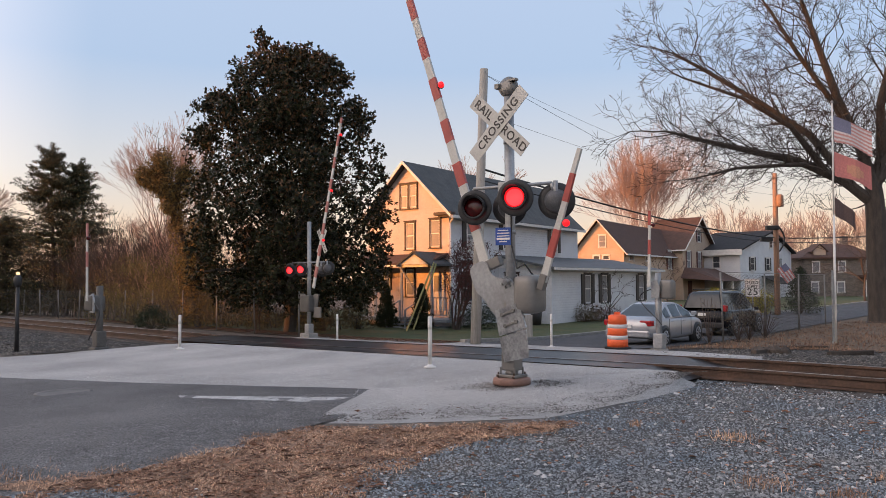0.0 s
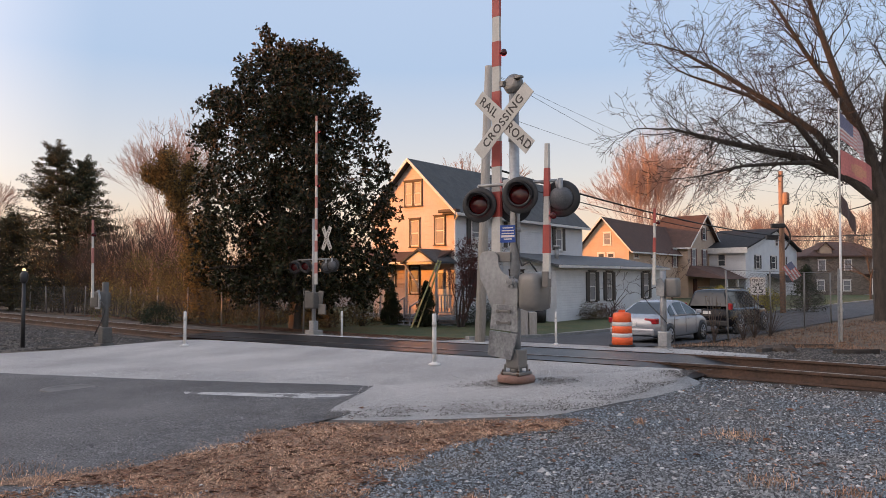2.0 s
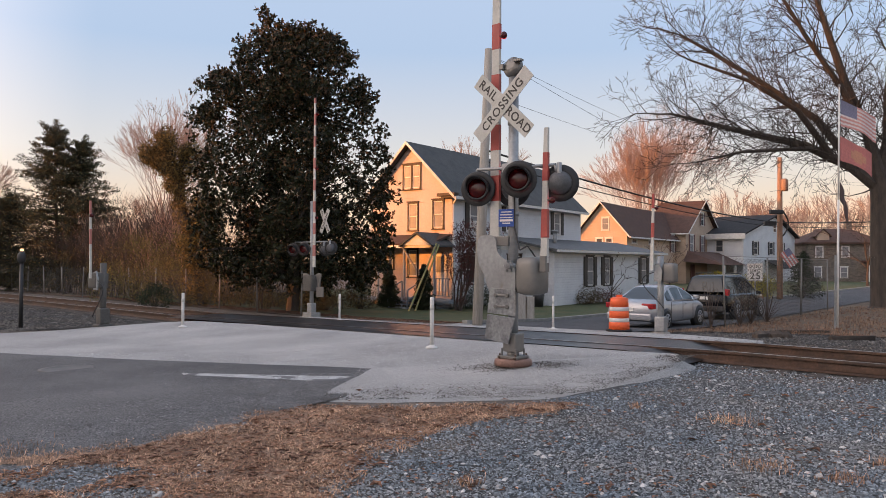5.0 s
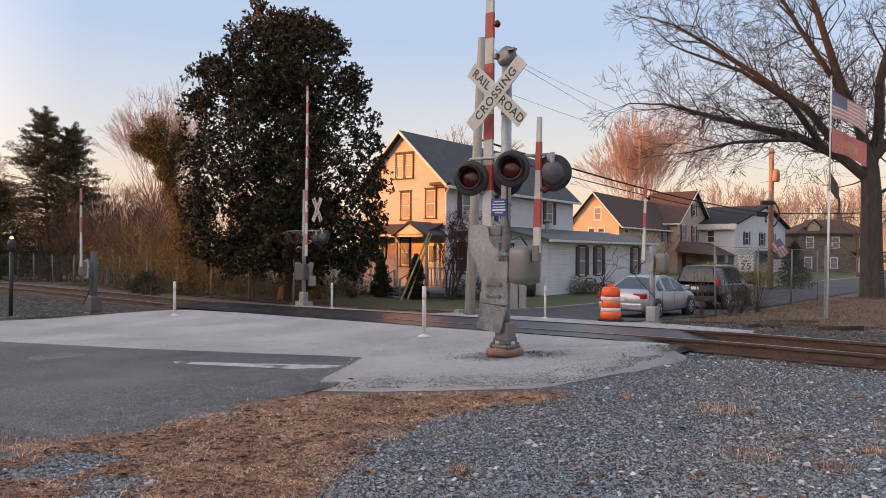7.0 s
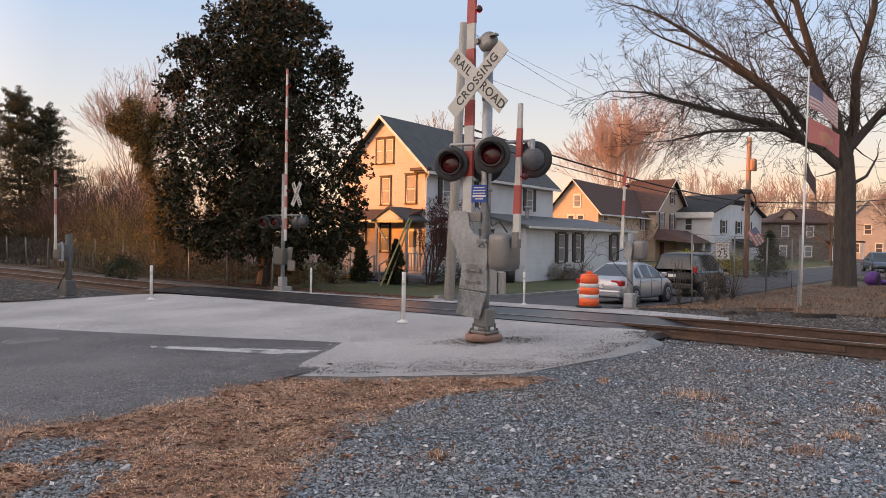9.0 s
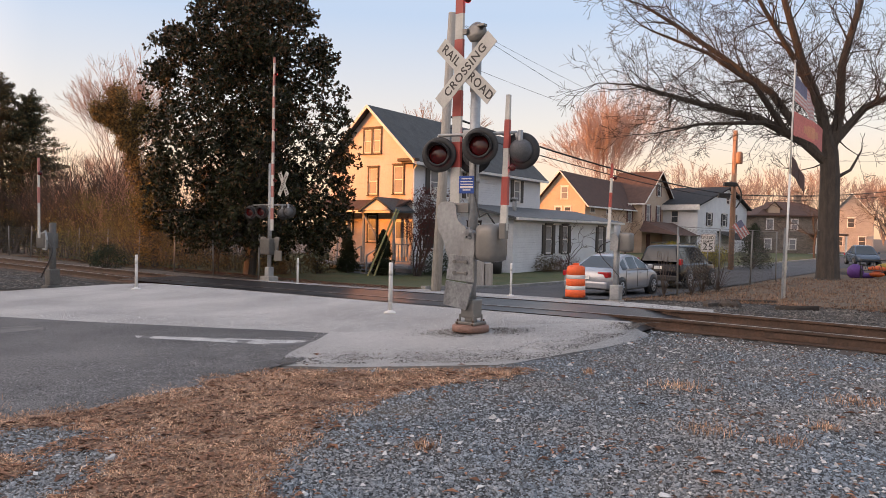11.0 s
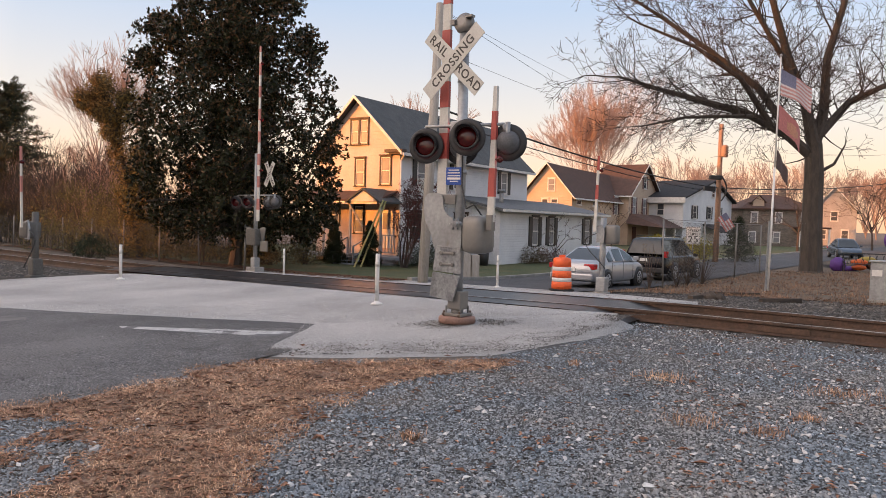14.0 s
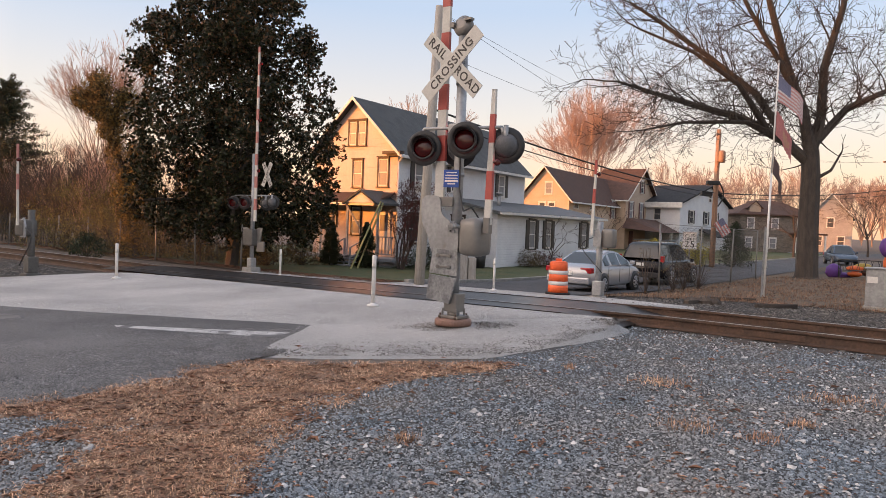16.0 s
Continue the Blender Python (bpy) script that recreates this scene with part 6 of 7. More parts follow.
# ---- vehicles ----
def car(x, y, turn, label, paint, length, wide, high, suv=False, group="parked cars"):
    """A parked car: y forward, x to its right, built from lofted sections."""
    z0 = gz(x, y) + 0.026
    t = thing("car", pose(x, y, z0, 0, 0, turn), label, "car", group)
    L, W, H = length, wide / 2, high
    # stations along the car: y, lower z, belt z, half width at the belt
    if suv:
        st = [(-0.5, 0.42, 0.95, 0.82), (-0.485, 0.34, 1.0, 0.93), (-0.4, 0.30, 1.04, 1.0), (-0.1, 0.28, 1.04, 1.0), (0.18, 0.28, 1.03, 1.0), (0.36, 0.30, 1.0, 0.97), (0.46, 0.34, 0.92, 0.9), (0.5, 0.45, 0.75, 0.75)]
        roof = [(-0.478, 1.02), (-0.44, H - 0.1), (-0.38, H), (0.02, H), (0.10, H - 0.06), (0.27, 1.03)]
    else:
        st = [(-0.5, 0.45, 0.80, 0.80), (-0.485, 0.32, 0.93, 0.9), (-0.40, 0.26, 0.98, 0.97), (-0.1, 0.22, 0.93, 1.0), (0.15, 0.22, 0.91, 1.0), (0.34, 0.25, 0.87, 0.97), (0.45, 0.28, 0.75, 0.9), (0.5, 0.4, 0.6, 0.72)]
        roof = [(-0.36, 0.92), (-0.17, H - 0.09), (-0.10, H - 0.02), (-0.02, H), (0.05, H - 0.02), (0.10, H - 0.09), (0.30, 0.88)]
    st = np.array(st)
    # body: stations resampled and eased, with a rounded shoulder
    ys = np.unique(np.r_[np.linspace(-0.5, 0.5, 33), -0.495, -0.49, 0.49, 0.496])
    ease = lambda c: np.convolve(np.pad(np.interp(ys, st[:, 0], st[:, c]), 1, mode="edge"), (0.25, 0.5, 0.25), "valid")
    bm = bmesh.new()
    rows = []
    for yy, lo, belt, k in zip(ys, ease(1), ease(2), ease(3)):
        w, tall = W * k, belt - lo
        sec = [(0.88, 0.0), (0.97, 0.10), (1.0, 0.3), (0.995, 0.55), (0.985, 0.62), (0.965, 0.8), (0.93, 0.92), (0.86, 0.985), (0.6, 1.02)]
        rows.append([bm.verts.new((-w * a, yy * L, lo + tall * b)) for a, b in sec] + [bm.verts.new((w * a, yy * L, lo + tall * b)) for a, b in sec[::-1]])
    m = len(rows[0])
    for p, q in zip(rows, rows[1:]):
        for a in range(m):
            bm.faces.new((p[a], p[(a + 1) % m], q[(a + 1) % m], q[a]))
    bm.faces.new(rows[0][::-1])
    bm.faces.new(rows[-1])
    bmesh.ops.recalc_face_normals(bm, faces=bm.faces[:])
    part("body", bm, paint, t, smooth=True)
    # cabin: one rounded shell, its faces sorted into panes and painted roof and pillars
    prof = np.array(roof)
    cy = np.linspace(prof[0, 0], prof[-1, 0], 37)
    top = np.convolve(np.pad(np.interp(cy, prof[:, 0], prof[:, 1]), 1, mode="edge"), (0.25, 0.5, 0.25), "valid")
    posts = ((-0.24, -0.21), (0.0, 0.022)) if suv else ((-0.15, -0.12), (0.03, 0.05))
    shell = {"glass": bmesh.new(), "roof": bmesh.new()}
    base = 0.9
    around = [(0.0, 0.0), (0.0, 0.08), (0.35, 0.35), (0.7, 0.66), (0.92, 0.86), (1.0, 0.95), (1.12, 0.99), (1.5, 1.0), (2.0, 1.01)]

    def section(yy, zt):
        up = max(zt - base, 0.02)
        wb = W * 0.90
        lean = 0.26 * min(up / (H - base), 1.0) * W
        pts = []
        for a, b in around:
            x = wb - lean * min(a, 1.0) if a <= 1 else (wb - lean) * (2 - a)
            pts.append((x, yy * L, base + up * b))
        return [(-x, y_, z_) for x, y_, z_ in pts] + pts[-2::-1]
    secs = [section(a, b) for a, b in zip(cy, top)]
    for i in range(len(cy) - 1):
        mid = (cy[i] + cy[i + 1]) / 2
        slope = abs(top[i + 1] - top[i]) / ((cy[i + 1] - cy[i]) * L)
        n_ = len(secs[i]) - 1
        for a in range(n_):
            band = min(a, n_ - 1 - a)
            side_pane = 1 <= band <= 3 and not any(lo <= mid <= hi for lo, hi in posts) and top[i] > base + 0.22
            end_pane = band >= 6 and slope > 0.26 and min(top[i], top[i + 1]) > base + 0.03
            to = shell["glass" if side_pane or end_pane else "roof"]
            to.faces.new([to.verts.new(v) for v in (secs[i][a], secs[i][a + 1], secs[i + 1][a + 1], secs[i + 1][a])])
    for name_, b_ in shell.items():
        bmesh.ops.remove_doubles(b_, verts=b_.verts[:], dist=0.002)
        bmesh.ops.recalc_face_normals(b_, faces=b_.faces[:])
        part(name_, b_, M["car_glass"] if name_ == "glass" else paint, t, "dark tinted car windows" if name_ == "glass" else "", smooth=True)
    # wheels
    r = 0.36 if suv else 0.315
    for sx in (-1, 1):
        for yy in (-0.29 * L, 0.30 * L):
            m = pose(sx * (W - 0.10), yy, r, 0, 90, 0)
            arch = part("wheel_arch", lathe(bmesh.new(), [(r + 0.06, -0.10), (r + 0.06, 0.108), (0.05, 0.108)], 24), M["black"], t)
            arch.matrix_local = pose(sx * (W - 0.10), yy, r + 0.01, 0, 90 * sx, 0)
            wl_ = part("wheel", lathe(bmesh.new(), [(r - 0.1, -0.10), (r - 0.02, -0.1), (r, -0.07), (r, 0.07), (r - 0.02, 0.118), (r - 0.1, 0.118)], 24), M["rubber"], t, "black tyre")
            wl_.matrix_local = pose(sx * (W - 0.10), yy, r, 0, 90 * sx, 0)
            rm = bmesh.new()
            lathe(rm, [(r - 0.10, 0.09), (r - 0.10, 0.122), (r - 0.13, 0.122), (r - 0.14, 0.1), (0.06, 0.11), (0.05, 0.125)], 20)
            for i in range(7):
                q = math.tau * i / 7
                tube(rm, (0.04 * math.cos(q), 0.04 * math.sin(q), 0.118), ((r - 0.11) * math.cos(q), (r - 0.11) * math.sin(q), 0.118), 0.022, seg=5)
            part("rim", rm, M["rim"], wl_)
    # rear: lamps, plate, bumper; mirrors and handles
    for sx in (-1, 1):
        if suv:
            tl = bx(sx * W * 0.95 - 0.1, -L * 0.49 - 0.02, 0.98, sx * W * 0.95 + 0.04, -L * 0.49 + 0.14, 1.22, bevel=0.02)
        else:
            tl = bx(min(sx * W * 0.5, sx * W * 0.93), -L * 0.495 - 0.02, 0.70, max(sx * W * 0.5, sx * W * 0.93), -L * 0.44, 0.88, bevel=0.03)
        part("tail_lamp", tl, M["tail"], t, "red tail lamp")
        mi = bx(sx * (W + 0.08) - 0.09, 0.17 * L, 0.95, sx * (W + 0.08) + 0.09, 0.17 * L + 0.1, 1.08, bevel=0.03)
        part("mirror", mi, paint, t)
        for yy in (-0.16 * L, 0.05 * L):
            part("door_handle", bx(sx * (W + 0.005) - 0.012, yy - 0.09, 0.78, sx * (W + 0.005) + 0.012, yy + 0.06, 0.81, bevel=0.006), paint, t)
        for yy in (-0.22 * L, -0.06 * L + 0.2, 0.17 * L):
            part("door_seam", bx(sx * W - 0.004, yy, 0.34, sx * W + 0.006, yy + 0.012, 0.9), M["black"], t)
    part("number_plate", bx(-0.16, -L * 0.5 - 0.02, 0.62 if not suv else 0.8, 0.16, -L * 0.5, 0.74 if not suv else 0.92), M["white"], t)
    part("bumper", bx(-W * 0.86, -L * 0.5 - 0.035, 0.34, W * 0.86, -L * 0.47, 0.56, bevel=0.05), paint if not suv else M["black"], t)
    if suv:
        for sx in (-1, 1):
            part("roof_rail", bx(sx * W * 0.62 - 0.02, -0.36 * L, H + 0.04, sx * W * 0.62 + 0.02, 0.02 * L, H + 0.08, bevel=0.01), M["black"], t)
    return t


# ---- poles, wires, signs, flags, fences ----
def utility_pole(x, y, height, r, label, arm=False, lean=0.05, wood="wood_pole"):
    t = thing("utility_pole", pose(x, y, gz(x, y)), label, "utility pole", "utility poles")
    bm = bmesh.new()
    tube(bm, (0, 0, -0.3), (lean, 0, height), r, r * 0.78, 14)
    part("pole", bm, M[wood], t)
    if arm == 2:
        part("crossarm", bx(-0.9, -0.06, height - 1.0, 0.9, 0.06, height - 0.85), M[wood], t)
    if arm:
        part("transformer", lathe(bmesh.new(), [(0.2, 0), (0.22, 0.05), (0.22, 0.7), (0.12, 0.8)], 14), M[wood], t).location = (0.25, -0.2, height - 2.2)
    return t


def cable(points, r, sag, label="thin dark overhead cable strung between timber poles"):
    t = thing("overhead_cable", pose(0, 0, 0), label, "cable", "overhead cables")
    for (p, q) in zip(points, points[1:]):
        p, q = Vector(p), Vector(q)
        bm, last = bmesh.new(), None
        side = (q - p).cross(Vector((0, 0, 1))).normalized() * r
        for i in range(15):
            k = i / 14
            c = p.lerp(q, k) + Vector((0, 0, -sag * 4 * k * (1 - k)))
            ring = [bm.verts.new(c + o) for o in (side, Vector((0, 0, r)), -side, Vector((0, 0, -r)))]
            if last:
                for j in range(4):
                    bm.faces.new((last[j], last[(j + 1) % 4], ring[(j + 1) % 4], ring[j]))
            last = ring
        part("wire", bm, M["wire"], t)


def speed_sign():
    x, y = 15.7, 37.0
    z = 1.07
    t = thing("speed_limit_sign", pose(x, y, gz(x, y), 0, 0, -24), "white speed limit sign with black lettering on a post", "road sign")
    o = z - gz(x, y)
    part("post", bx(-0.03, 0.01, -0.1, 0.03, 0.05, o + 0.35), M["steel"], t)
    p = part("plate", bx(-0.36, -0.01, o - 0.45, 0.36, 0.005, o + 0.45, bevel=0.003), M["white"], t)
    bd = bmesh.new()
    for a in ((-0.34, o - 0.43, 0.34, o - 0.415), (-0.34, o + 0.415, 0.34, o + 0.43), (-0.34, o - 0.43, -0.325, o + 0.43), (0.325, o - 0.43, 0.34, o + 0.43)):
        box(bd, a[0], -0.014, a[1], a[2], -0.01, a[3])
    part("border", bd, M["letter"], p)
    word("SPEED", 0.19, M["letter"], p, pose(0, -0.013, o + 0.28, 90))
    word("LIMIT", 0.19, M["letter"], p, pose(0, -0.013, o + 0.08, 90))
    word("25", 0.5, M["letter"], p, pose(0, -0.013, o - 0.2, 90))


FLAGS = []


def flags():
    x, y = 12.7, 23.65
    g = gz(x, y)
    t = thing("flagpole", pose(x, y, g, 0, 0.8, 0), "slim white metal flagpole in the verge", "flagpole")
    bm = bmesh.new()
    tube(bm, (0, 0, -0.2), (0, 0, 4.2), 0.04, 0.034, 10)
    tube(bm, (0, 0, 4.2), (0, 0, 7.9), 0.03, 0.022, 10)
    part("pole", bm, M["white"], t)
    part("ball", lathe(bmesh.new(), [(0.01, -0.05), (0.045, -0.02), (0.045, 0.02), (0.01, 0.05)], 10), M["steel"], t).location = (0, 0, 7.95)
    part("second_post", bx(-0.10, -0.03, -0.1, -0.05, 0.03, 2.4), M["steel"], t)
    part("cleat", bx(0.03, -0.03, 1.0, 0.07, 0.03, 1.1), M["steel"], t)
    # cloth in upright strips, each a little lower than the one before it
    specs = [("striped", 7.5, 0.86, 1.12, 0.55, "faded striped flag with a blue corner on the pole"), ("red", 6.3, 0.8, 1.1, 0.5, "faded red flag with a gold figure on the pole"), ("dark", 4.8, 0.62, 0.7, 0.75, "dark flag hanging from the pole")]
    for k, (kind_, top, tall, long, fall, label) in enumerate(specs):
        f = thing("flag", pose(x + 0.014 * top, y, g), label, "flag", "flags on the pole")
        n = 9
        step = long / n
        for i in range(n):
            bm = bmesh.new()
            rows = 13 if kind_ == "striped" else 4
            high = tall * (1 - 0.12 * math.sin(math.pi * i / n))
            front = [[bm.verts.new((u, -0.004, -high * j / rows - fall * u)) for u in (0, step + 0.004)] for j in range(rows + 1)]
            for j in range(rows):
                q = bm.faces.new((front[j][0], front[j + 1][0], front[j + 1][1], front[j][1]))
                q.material_index = (2 if j < 7 and i < 4 else j % 2) if kind_ == "striped" else 0
            ext = bmesh.ops.extrude_face_region(bm, geom=bm.faces[:])
            bmesh.ops.translate(bm, vec=(0, 0.008, 0), verts=[e for e in ext["geom"] if isinstance(e, bmesh.types.BMVert)])
            bmesh.ops.recalc_face_normals(bm, faces=bm.faces[:])
            mats = [M["flag_stripe"], M["flag_white"], M["flag_blue"]] if kind_ == "striped" else [M["flag_red"] if kind_ == "red" else M["flag_dark"]]
            p = part("cloth_panel", bm, mats, f)
            if kind_ == "red" and 3 <= i <= 6:
                gap = (0.34, 0.26, 0.26, 0.36)[i - 3]
                fg = bmesh.new()
                prism(fg, [(0, -tall * gap), (step, -tall * gap - fall * step), (step, -tall * (1 - gap) - fall * step), (0, -tall * (1 - gap))], 0.014)
                part("figure", fg, M["flag_gold"], p).location.y = -0.007
            FLAGS.append((p, k, i, top, step, fall))


def chain_fence(p, q, height, gap, label, open_side=False):
    t = thing("chain_link_fence", pose(0, 0, 0), label, "fence", "fences")
    p, q = Vector((*p, 0)), Vector((*q, 0))
    n = max(1, round((q - p).length / gap))
    step = (q - p) / n
    for i in range(n + 1):
        c = p + step * i
        z = gz(c.x, c.y)
        bm = bmesh.new()
        lean = random.uniform(-0.06, 0.06)
        tube(bm, (c.x, c.y, z - 0.2), (c.x + lean, c.y, z + height), 0.032, seg=8)
        part("fence_post", bm, M["steel_dark"], t)
    u = (q - p).normalized()
    wires = bmesh.new()
    pitch = 0.14
    count = int((q - p).length / pitch)
    for i in range(count):
        for k in (-1, 1):
            a = p + u * (i * pitch)
            b = a + u * (k * (height - 0.1))
            if (b - p).dot(u) < 0 or (b - p).dot(u) > (q - p).length:
                continue
            za, zb = gz(a.x, a.y) + 0.05, gz(b.x, b.y) + height - 0.05
            tube(wires, (a.x, a.y, za), (b.x, b.y, zb), 0.0021 if open_side else 0.0034, seg=3, caps=False)
    ob = part("chain_mesh", wires, M["mesh_wire"], t)
    ob["kind"] = "stuff"
    if open_side:
        return t
    bm = bmesh.new()
    tube(bm, (p.x, p.y, gz(p.x, p.y) + height), (q.x, q.y, gz(q.x, q.y) + height), 0.011, seg=6)
    part("top_rail", bm, M["steel_dark"], t)
    return t


def street_things():
    for (x, y, h) in ((-6.47, 17.68, 0.84), (-3.66, 24.6, 0.9), (-0.26, 12.35, 0.87), (3.1, 21.2, 0.97)):
        delineator(x, y, h, "slim white plastic delineator post at the crossing")
    traffic_drum(4.86, 20.5)
    small_gate(5.88, 19.98, "grey footpath gate with a short striped arm beside the street", 2.1, 1)
    small_gate(-9.14, 19.16, "grey footpath gate with a thin striped arm beside the track", 2.05, -1, 0.48)
    car(7.3, 25.0, -41, "silver four-door sedan parked at the kerb", M["car_silver"], 4.5, 1.76, 1.42)
    car(11.6, 30.2, -41, "black sport utility vehicle parked behind the sedan", M["car_black"], 4.7, 1.9, 1.76, True)
    car(37.0, 57.0, 160, "dark blue car parked beyond the oak", M["car_blue"], 4.6, 1.85, 1.6)
    utility_pole(0.94, 22.92, 8.8, 0.17, "weathered grey timber pole beside the far apron", lean=0.36)
    utility_pole(21.48, 46.89, 9.2, 0.19, "timber utility pole with a transformer, sunset orange in its brown", True, wood="pole_sunlit_brown")
    utility_pole(47.5, 66.0, 10.5, 0.17, "timber utility pole beyond the oak, sunset orange in its brown", 2, wood="pole_sunlit_brown")
    # traffic camera on the second pole
    cm = thing("traffic_camera", pose(21.45, 46.7, 4.7), "dark camera unit strapped to the timber pole", "camera unit")
    bm = bmesh.new()
    box(bm, -0.75, -0.3, 0.0, 0.1, 0.0, 0.28, 0.05)
    part("housing", bm, M["black"], cm)
    part("housing", bx(-1.1, -0.3, -0.75, -0.35, 0.0, -0.45, bevel=0.05), M["black"], cm)
    bm = bmesh.new()
    prev = Vector((0.1, -0.1, 0.2))
    for i in range(10):
        a = i / 9 * math.pi
        c = Vector((0.1 + 0.35 * math.sin(a), -0.15, 0.2 - 1.6 * i / 9))
        tube(bm, prev, c + Vector((0, 0, 0.001)), 0.05, seg=6)
        prev = c
    part("conduit", bm, M["black"], cm)
    # short steel box behind the main signal
    b = thing("timber_stub", pose(2.9, 27.3, gz(2.9, 27.3), 0, 0, 10), "pair of short square timber posts by the street", "post")
    part("post", bx(-0.32, -0.15, -0.2, 0.02, 0.15, 1.05, bevel=0.02), M["wood_pole"], b)
    part("post", bx(0.06, -0.15, -0.2, 0.36, 0.15, 0.95, bevel=0.02), M["wood_pole"], b)
    P1, P2, P3 = (1.2, 22.92, 8.2), (21.5, 46.89, 7.4), (47.5, 66, 9.0)
    cable([(1.15, 22.9, 5.1), (21.45, 46.9, 4.2), (47.5, 66, 6.3)], 0.035, 0.35)
    cable([(1.1, 22.9, 4.75), (21.45, 46.9, 3.9), (47.5, 66, 5.8)], 0.02, 0.3)
    cable([P1, (21.5, 46.89, 5.0)], 0.008, 0.3)
    cable([P1, P2, P3], 0.006, 0.5)
    cable([(1.2, 22.92, 6.9), (21.5, 46.89, 7.0), P3], 0.006, 0.4)
    speed_sign()
    flags()
    chain_fence(at(24.4, 8.9), at(37.5, 8.9), 2.4, 4.4, "grey chain-link fence beside the parked cars")
    chain_fence(at(17.4, 22.6), at(17.8, 58), 1.75, 3.0, "old leaning chain-link fence along the track", True)
    # black garden lamp on the near side
    t = thing("lamp_post", pose(-11.46, 19.39, gz(-11.46, 19.39)), "black post lamp with a small lit lantern", "lamp post")
    bm = bmesh.new()
    tube(bm, (0, 0, -0.1), (0, 0, 1.75), 0.055, 0.045, 10)
    part("post", bm, M["black"], t)
    part("lantern", lathe(bmesh.new(), [(0.05, 1.72), (0.1, 1.78), (0.11, 1.95), (0.05, 2.05)], 8), M["black"], t)
    part("bulb", lathe(bmesh.new(), [(0.02, 2.04), (0.045, 2.06), (0.045, 2.1), (0.02, 2.12)], 10), M["lamp_warm"], t, "small lit bulb")
    # signal cabinet, bench and holiday inflatables under the oak
    cb = thing("signal_cabinet", pose(14.25, 19.9, gz(14.05, 19.9), 0, 0, -41), "grey metal signal cabinet on a concrete pad", "cabinet")
    part("pad", bx(-0.45, -0.4, -0.1, 0.45, 0.4, 0.12, bevel=0.02), M["concrete"], cb)
    part("body", bx(-0.4, -0.33, 0.12, 0.4, 0.33, 1.2, bevel=0.015), M["steel"], cb)
    part("roof_plate", bx(-0.45, -0.38, 1.2, 0.45, 0.38, 1.24, bevel=0.01), M["steel"], cb)
    part("notice", bx(-0.36, -0.345, 0.8, -0.1, -0.332, 0.98), M["white"], cb)
    be = thing("garden_bench", pose(24.8, 36.4, gz(24.8, 36.4), 0, 0, -25), "black iron garden bench on the verge", "bench")
    bm = bmesh.new()
    for i in range(5):
        box(bm, -1.0, -0.25 + i * 0.1, 0.42, 1.0, -0.18 + i * 0.1, 0.45)
    part("seat", bm, M["black"], be)
    bm = bmesh.new()
    box(bm, -1.0, 0.24, 0.95, 1.0, 0.28, 1.0)
    for i in range(13):
        a = -0.96 + i * 0.16
        tube(bm, (a, 0.26, 0.45), (a + (0.14 if i % 2 else -0.14), 0.26, 0.97), 0.014, seg=5)
    part("backrest", bm, M["black"], be)
    for sx in (-1, 1):
        bm = bmesh.new()
        for yy in (-0.24, 0.26):
            tube(bm, (sx, yy, 0), (sx, yy, 0.68 if yy < 0 else 1.0), 0.025, seg=6)
        tube(bm, (sx, -0.24, 0.66), (sx, 0.26, 0.68), 0.025, seg=6)
        part("leg", bm, M["black"], be)

    def inflatable(x, y, pieces, label):
        t = thing("inflatable_decoration", pose(x, y, gz(x, y)), label, "yard decoration", "yard decorations")
        for (px, py, pz, sx, sy, sz, m) in pieces:
            bm = bmesh.new()
            bmesh.ops.create_icosphere(bm, subdivisions=3, radius=1.0)
            for v in bm.verts:
                k = 1 + 0.12 * noise.noise(v.co * 2.2 + Vector((px, py, pz)))
                v.co = Vector((px + v.co.x * sx * k, py + v.co.y * sy * k, pz + v.co.z * sz * k))
            part("vinyl_body", bm, M[m], t, smooth=True)
    inflatable(23.95, 37.4, [(0, 0, 0.36, 0.42, 0.36, 0.4, "purple"), (0.5, 0.1, 0.14, 0.7, 0.3, 0.16, "purple")], "slumped purple vinyl yard inflatable behind the bench")
    inflatable(25.3, 37.3, [(-0.2, 0, 0.5, 0.5, 0.25, 0.16, "vinyl_orange"), (0.3, 0.1, 0.62, 0.5, 0.25, 0.18, "vinyl_yellow"), (-0.3, -0.1, 0.2, 0.4, 0.3, 0.14, "vinyl_orange"), (0.5, 0, 0.3, 0.35, 0.25, 0.2, "vinyl_brown")], "collapsed orange and yellow vinyl inflatable")
    inflatable(27.0, 37.2, [(0, 0, 0.7, 0.35, 0.35, 0.75, "vinyl_orange"), (-0.1, 0, 1.7, 0.5, 0.4, 0.6, "purple"), (0.35, 0, 2.3, 0.55, 0.4, 0.6, "vinyl_brown"), (0.65, -0.2, 2.5, 0.35, 0.3, 0.5, "vinyl_orange")], "tall orange, purple and brown vinyl inflatable")
    # leaning timber props before the porch
    for a, b in (((-0.54, 35.9, 2.45), (-1.85, 34.6, gz(-1.85, 34.6))), ((-0.42, 35.9, 2.4), (-1.55, 35.0, gz(-1.55, 35.0)))):
        p = thing("timber_prop", pose(*b), "long yellow timber leaning against the porch canopy", "timber", "timber props")
        bm = bmesh.new()
        tube(bm, (0, 0, 0), Vector(a) - Vector(b), 0.045, seg=5)
        part("pole", bm, M["lawn_gold"], p)
    # small flag on the second pole
    fl = thing("small_flag", pose(21.3, 46.6, 2.2), "small striped flag on a short staff", "flag")
    bm = bmesh.new()
    tube(bm, (0.1, 0.2, -0.2), (0.5, -0.3, 0.35), 0.02, seg=6)
    part("staff", bm, M["white"], fl)
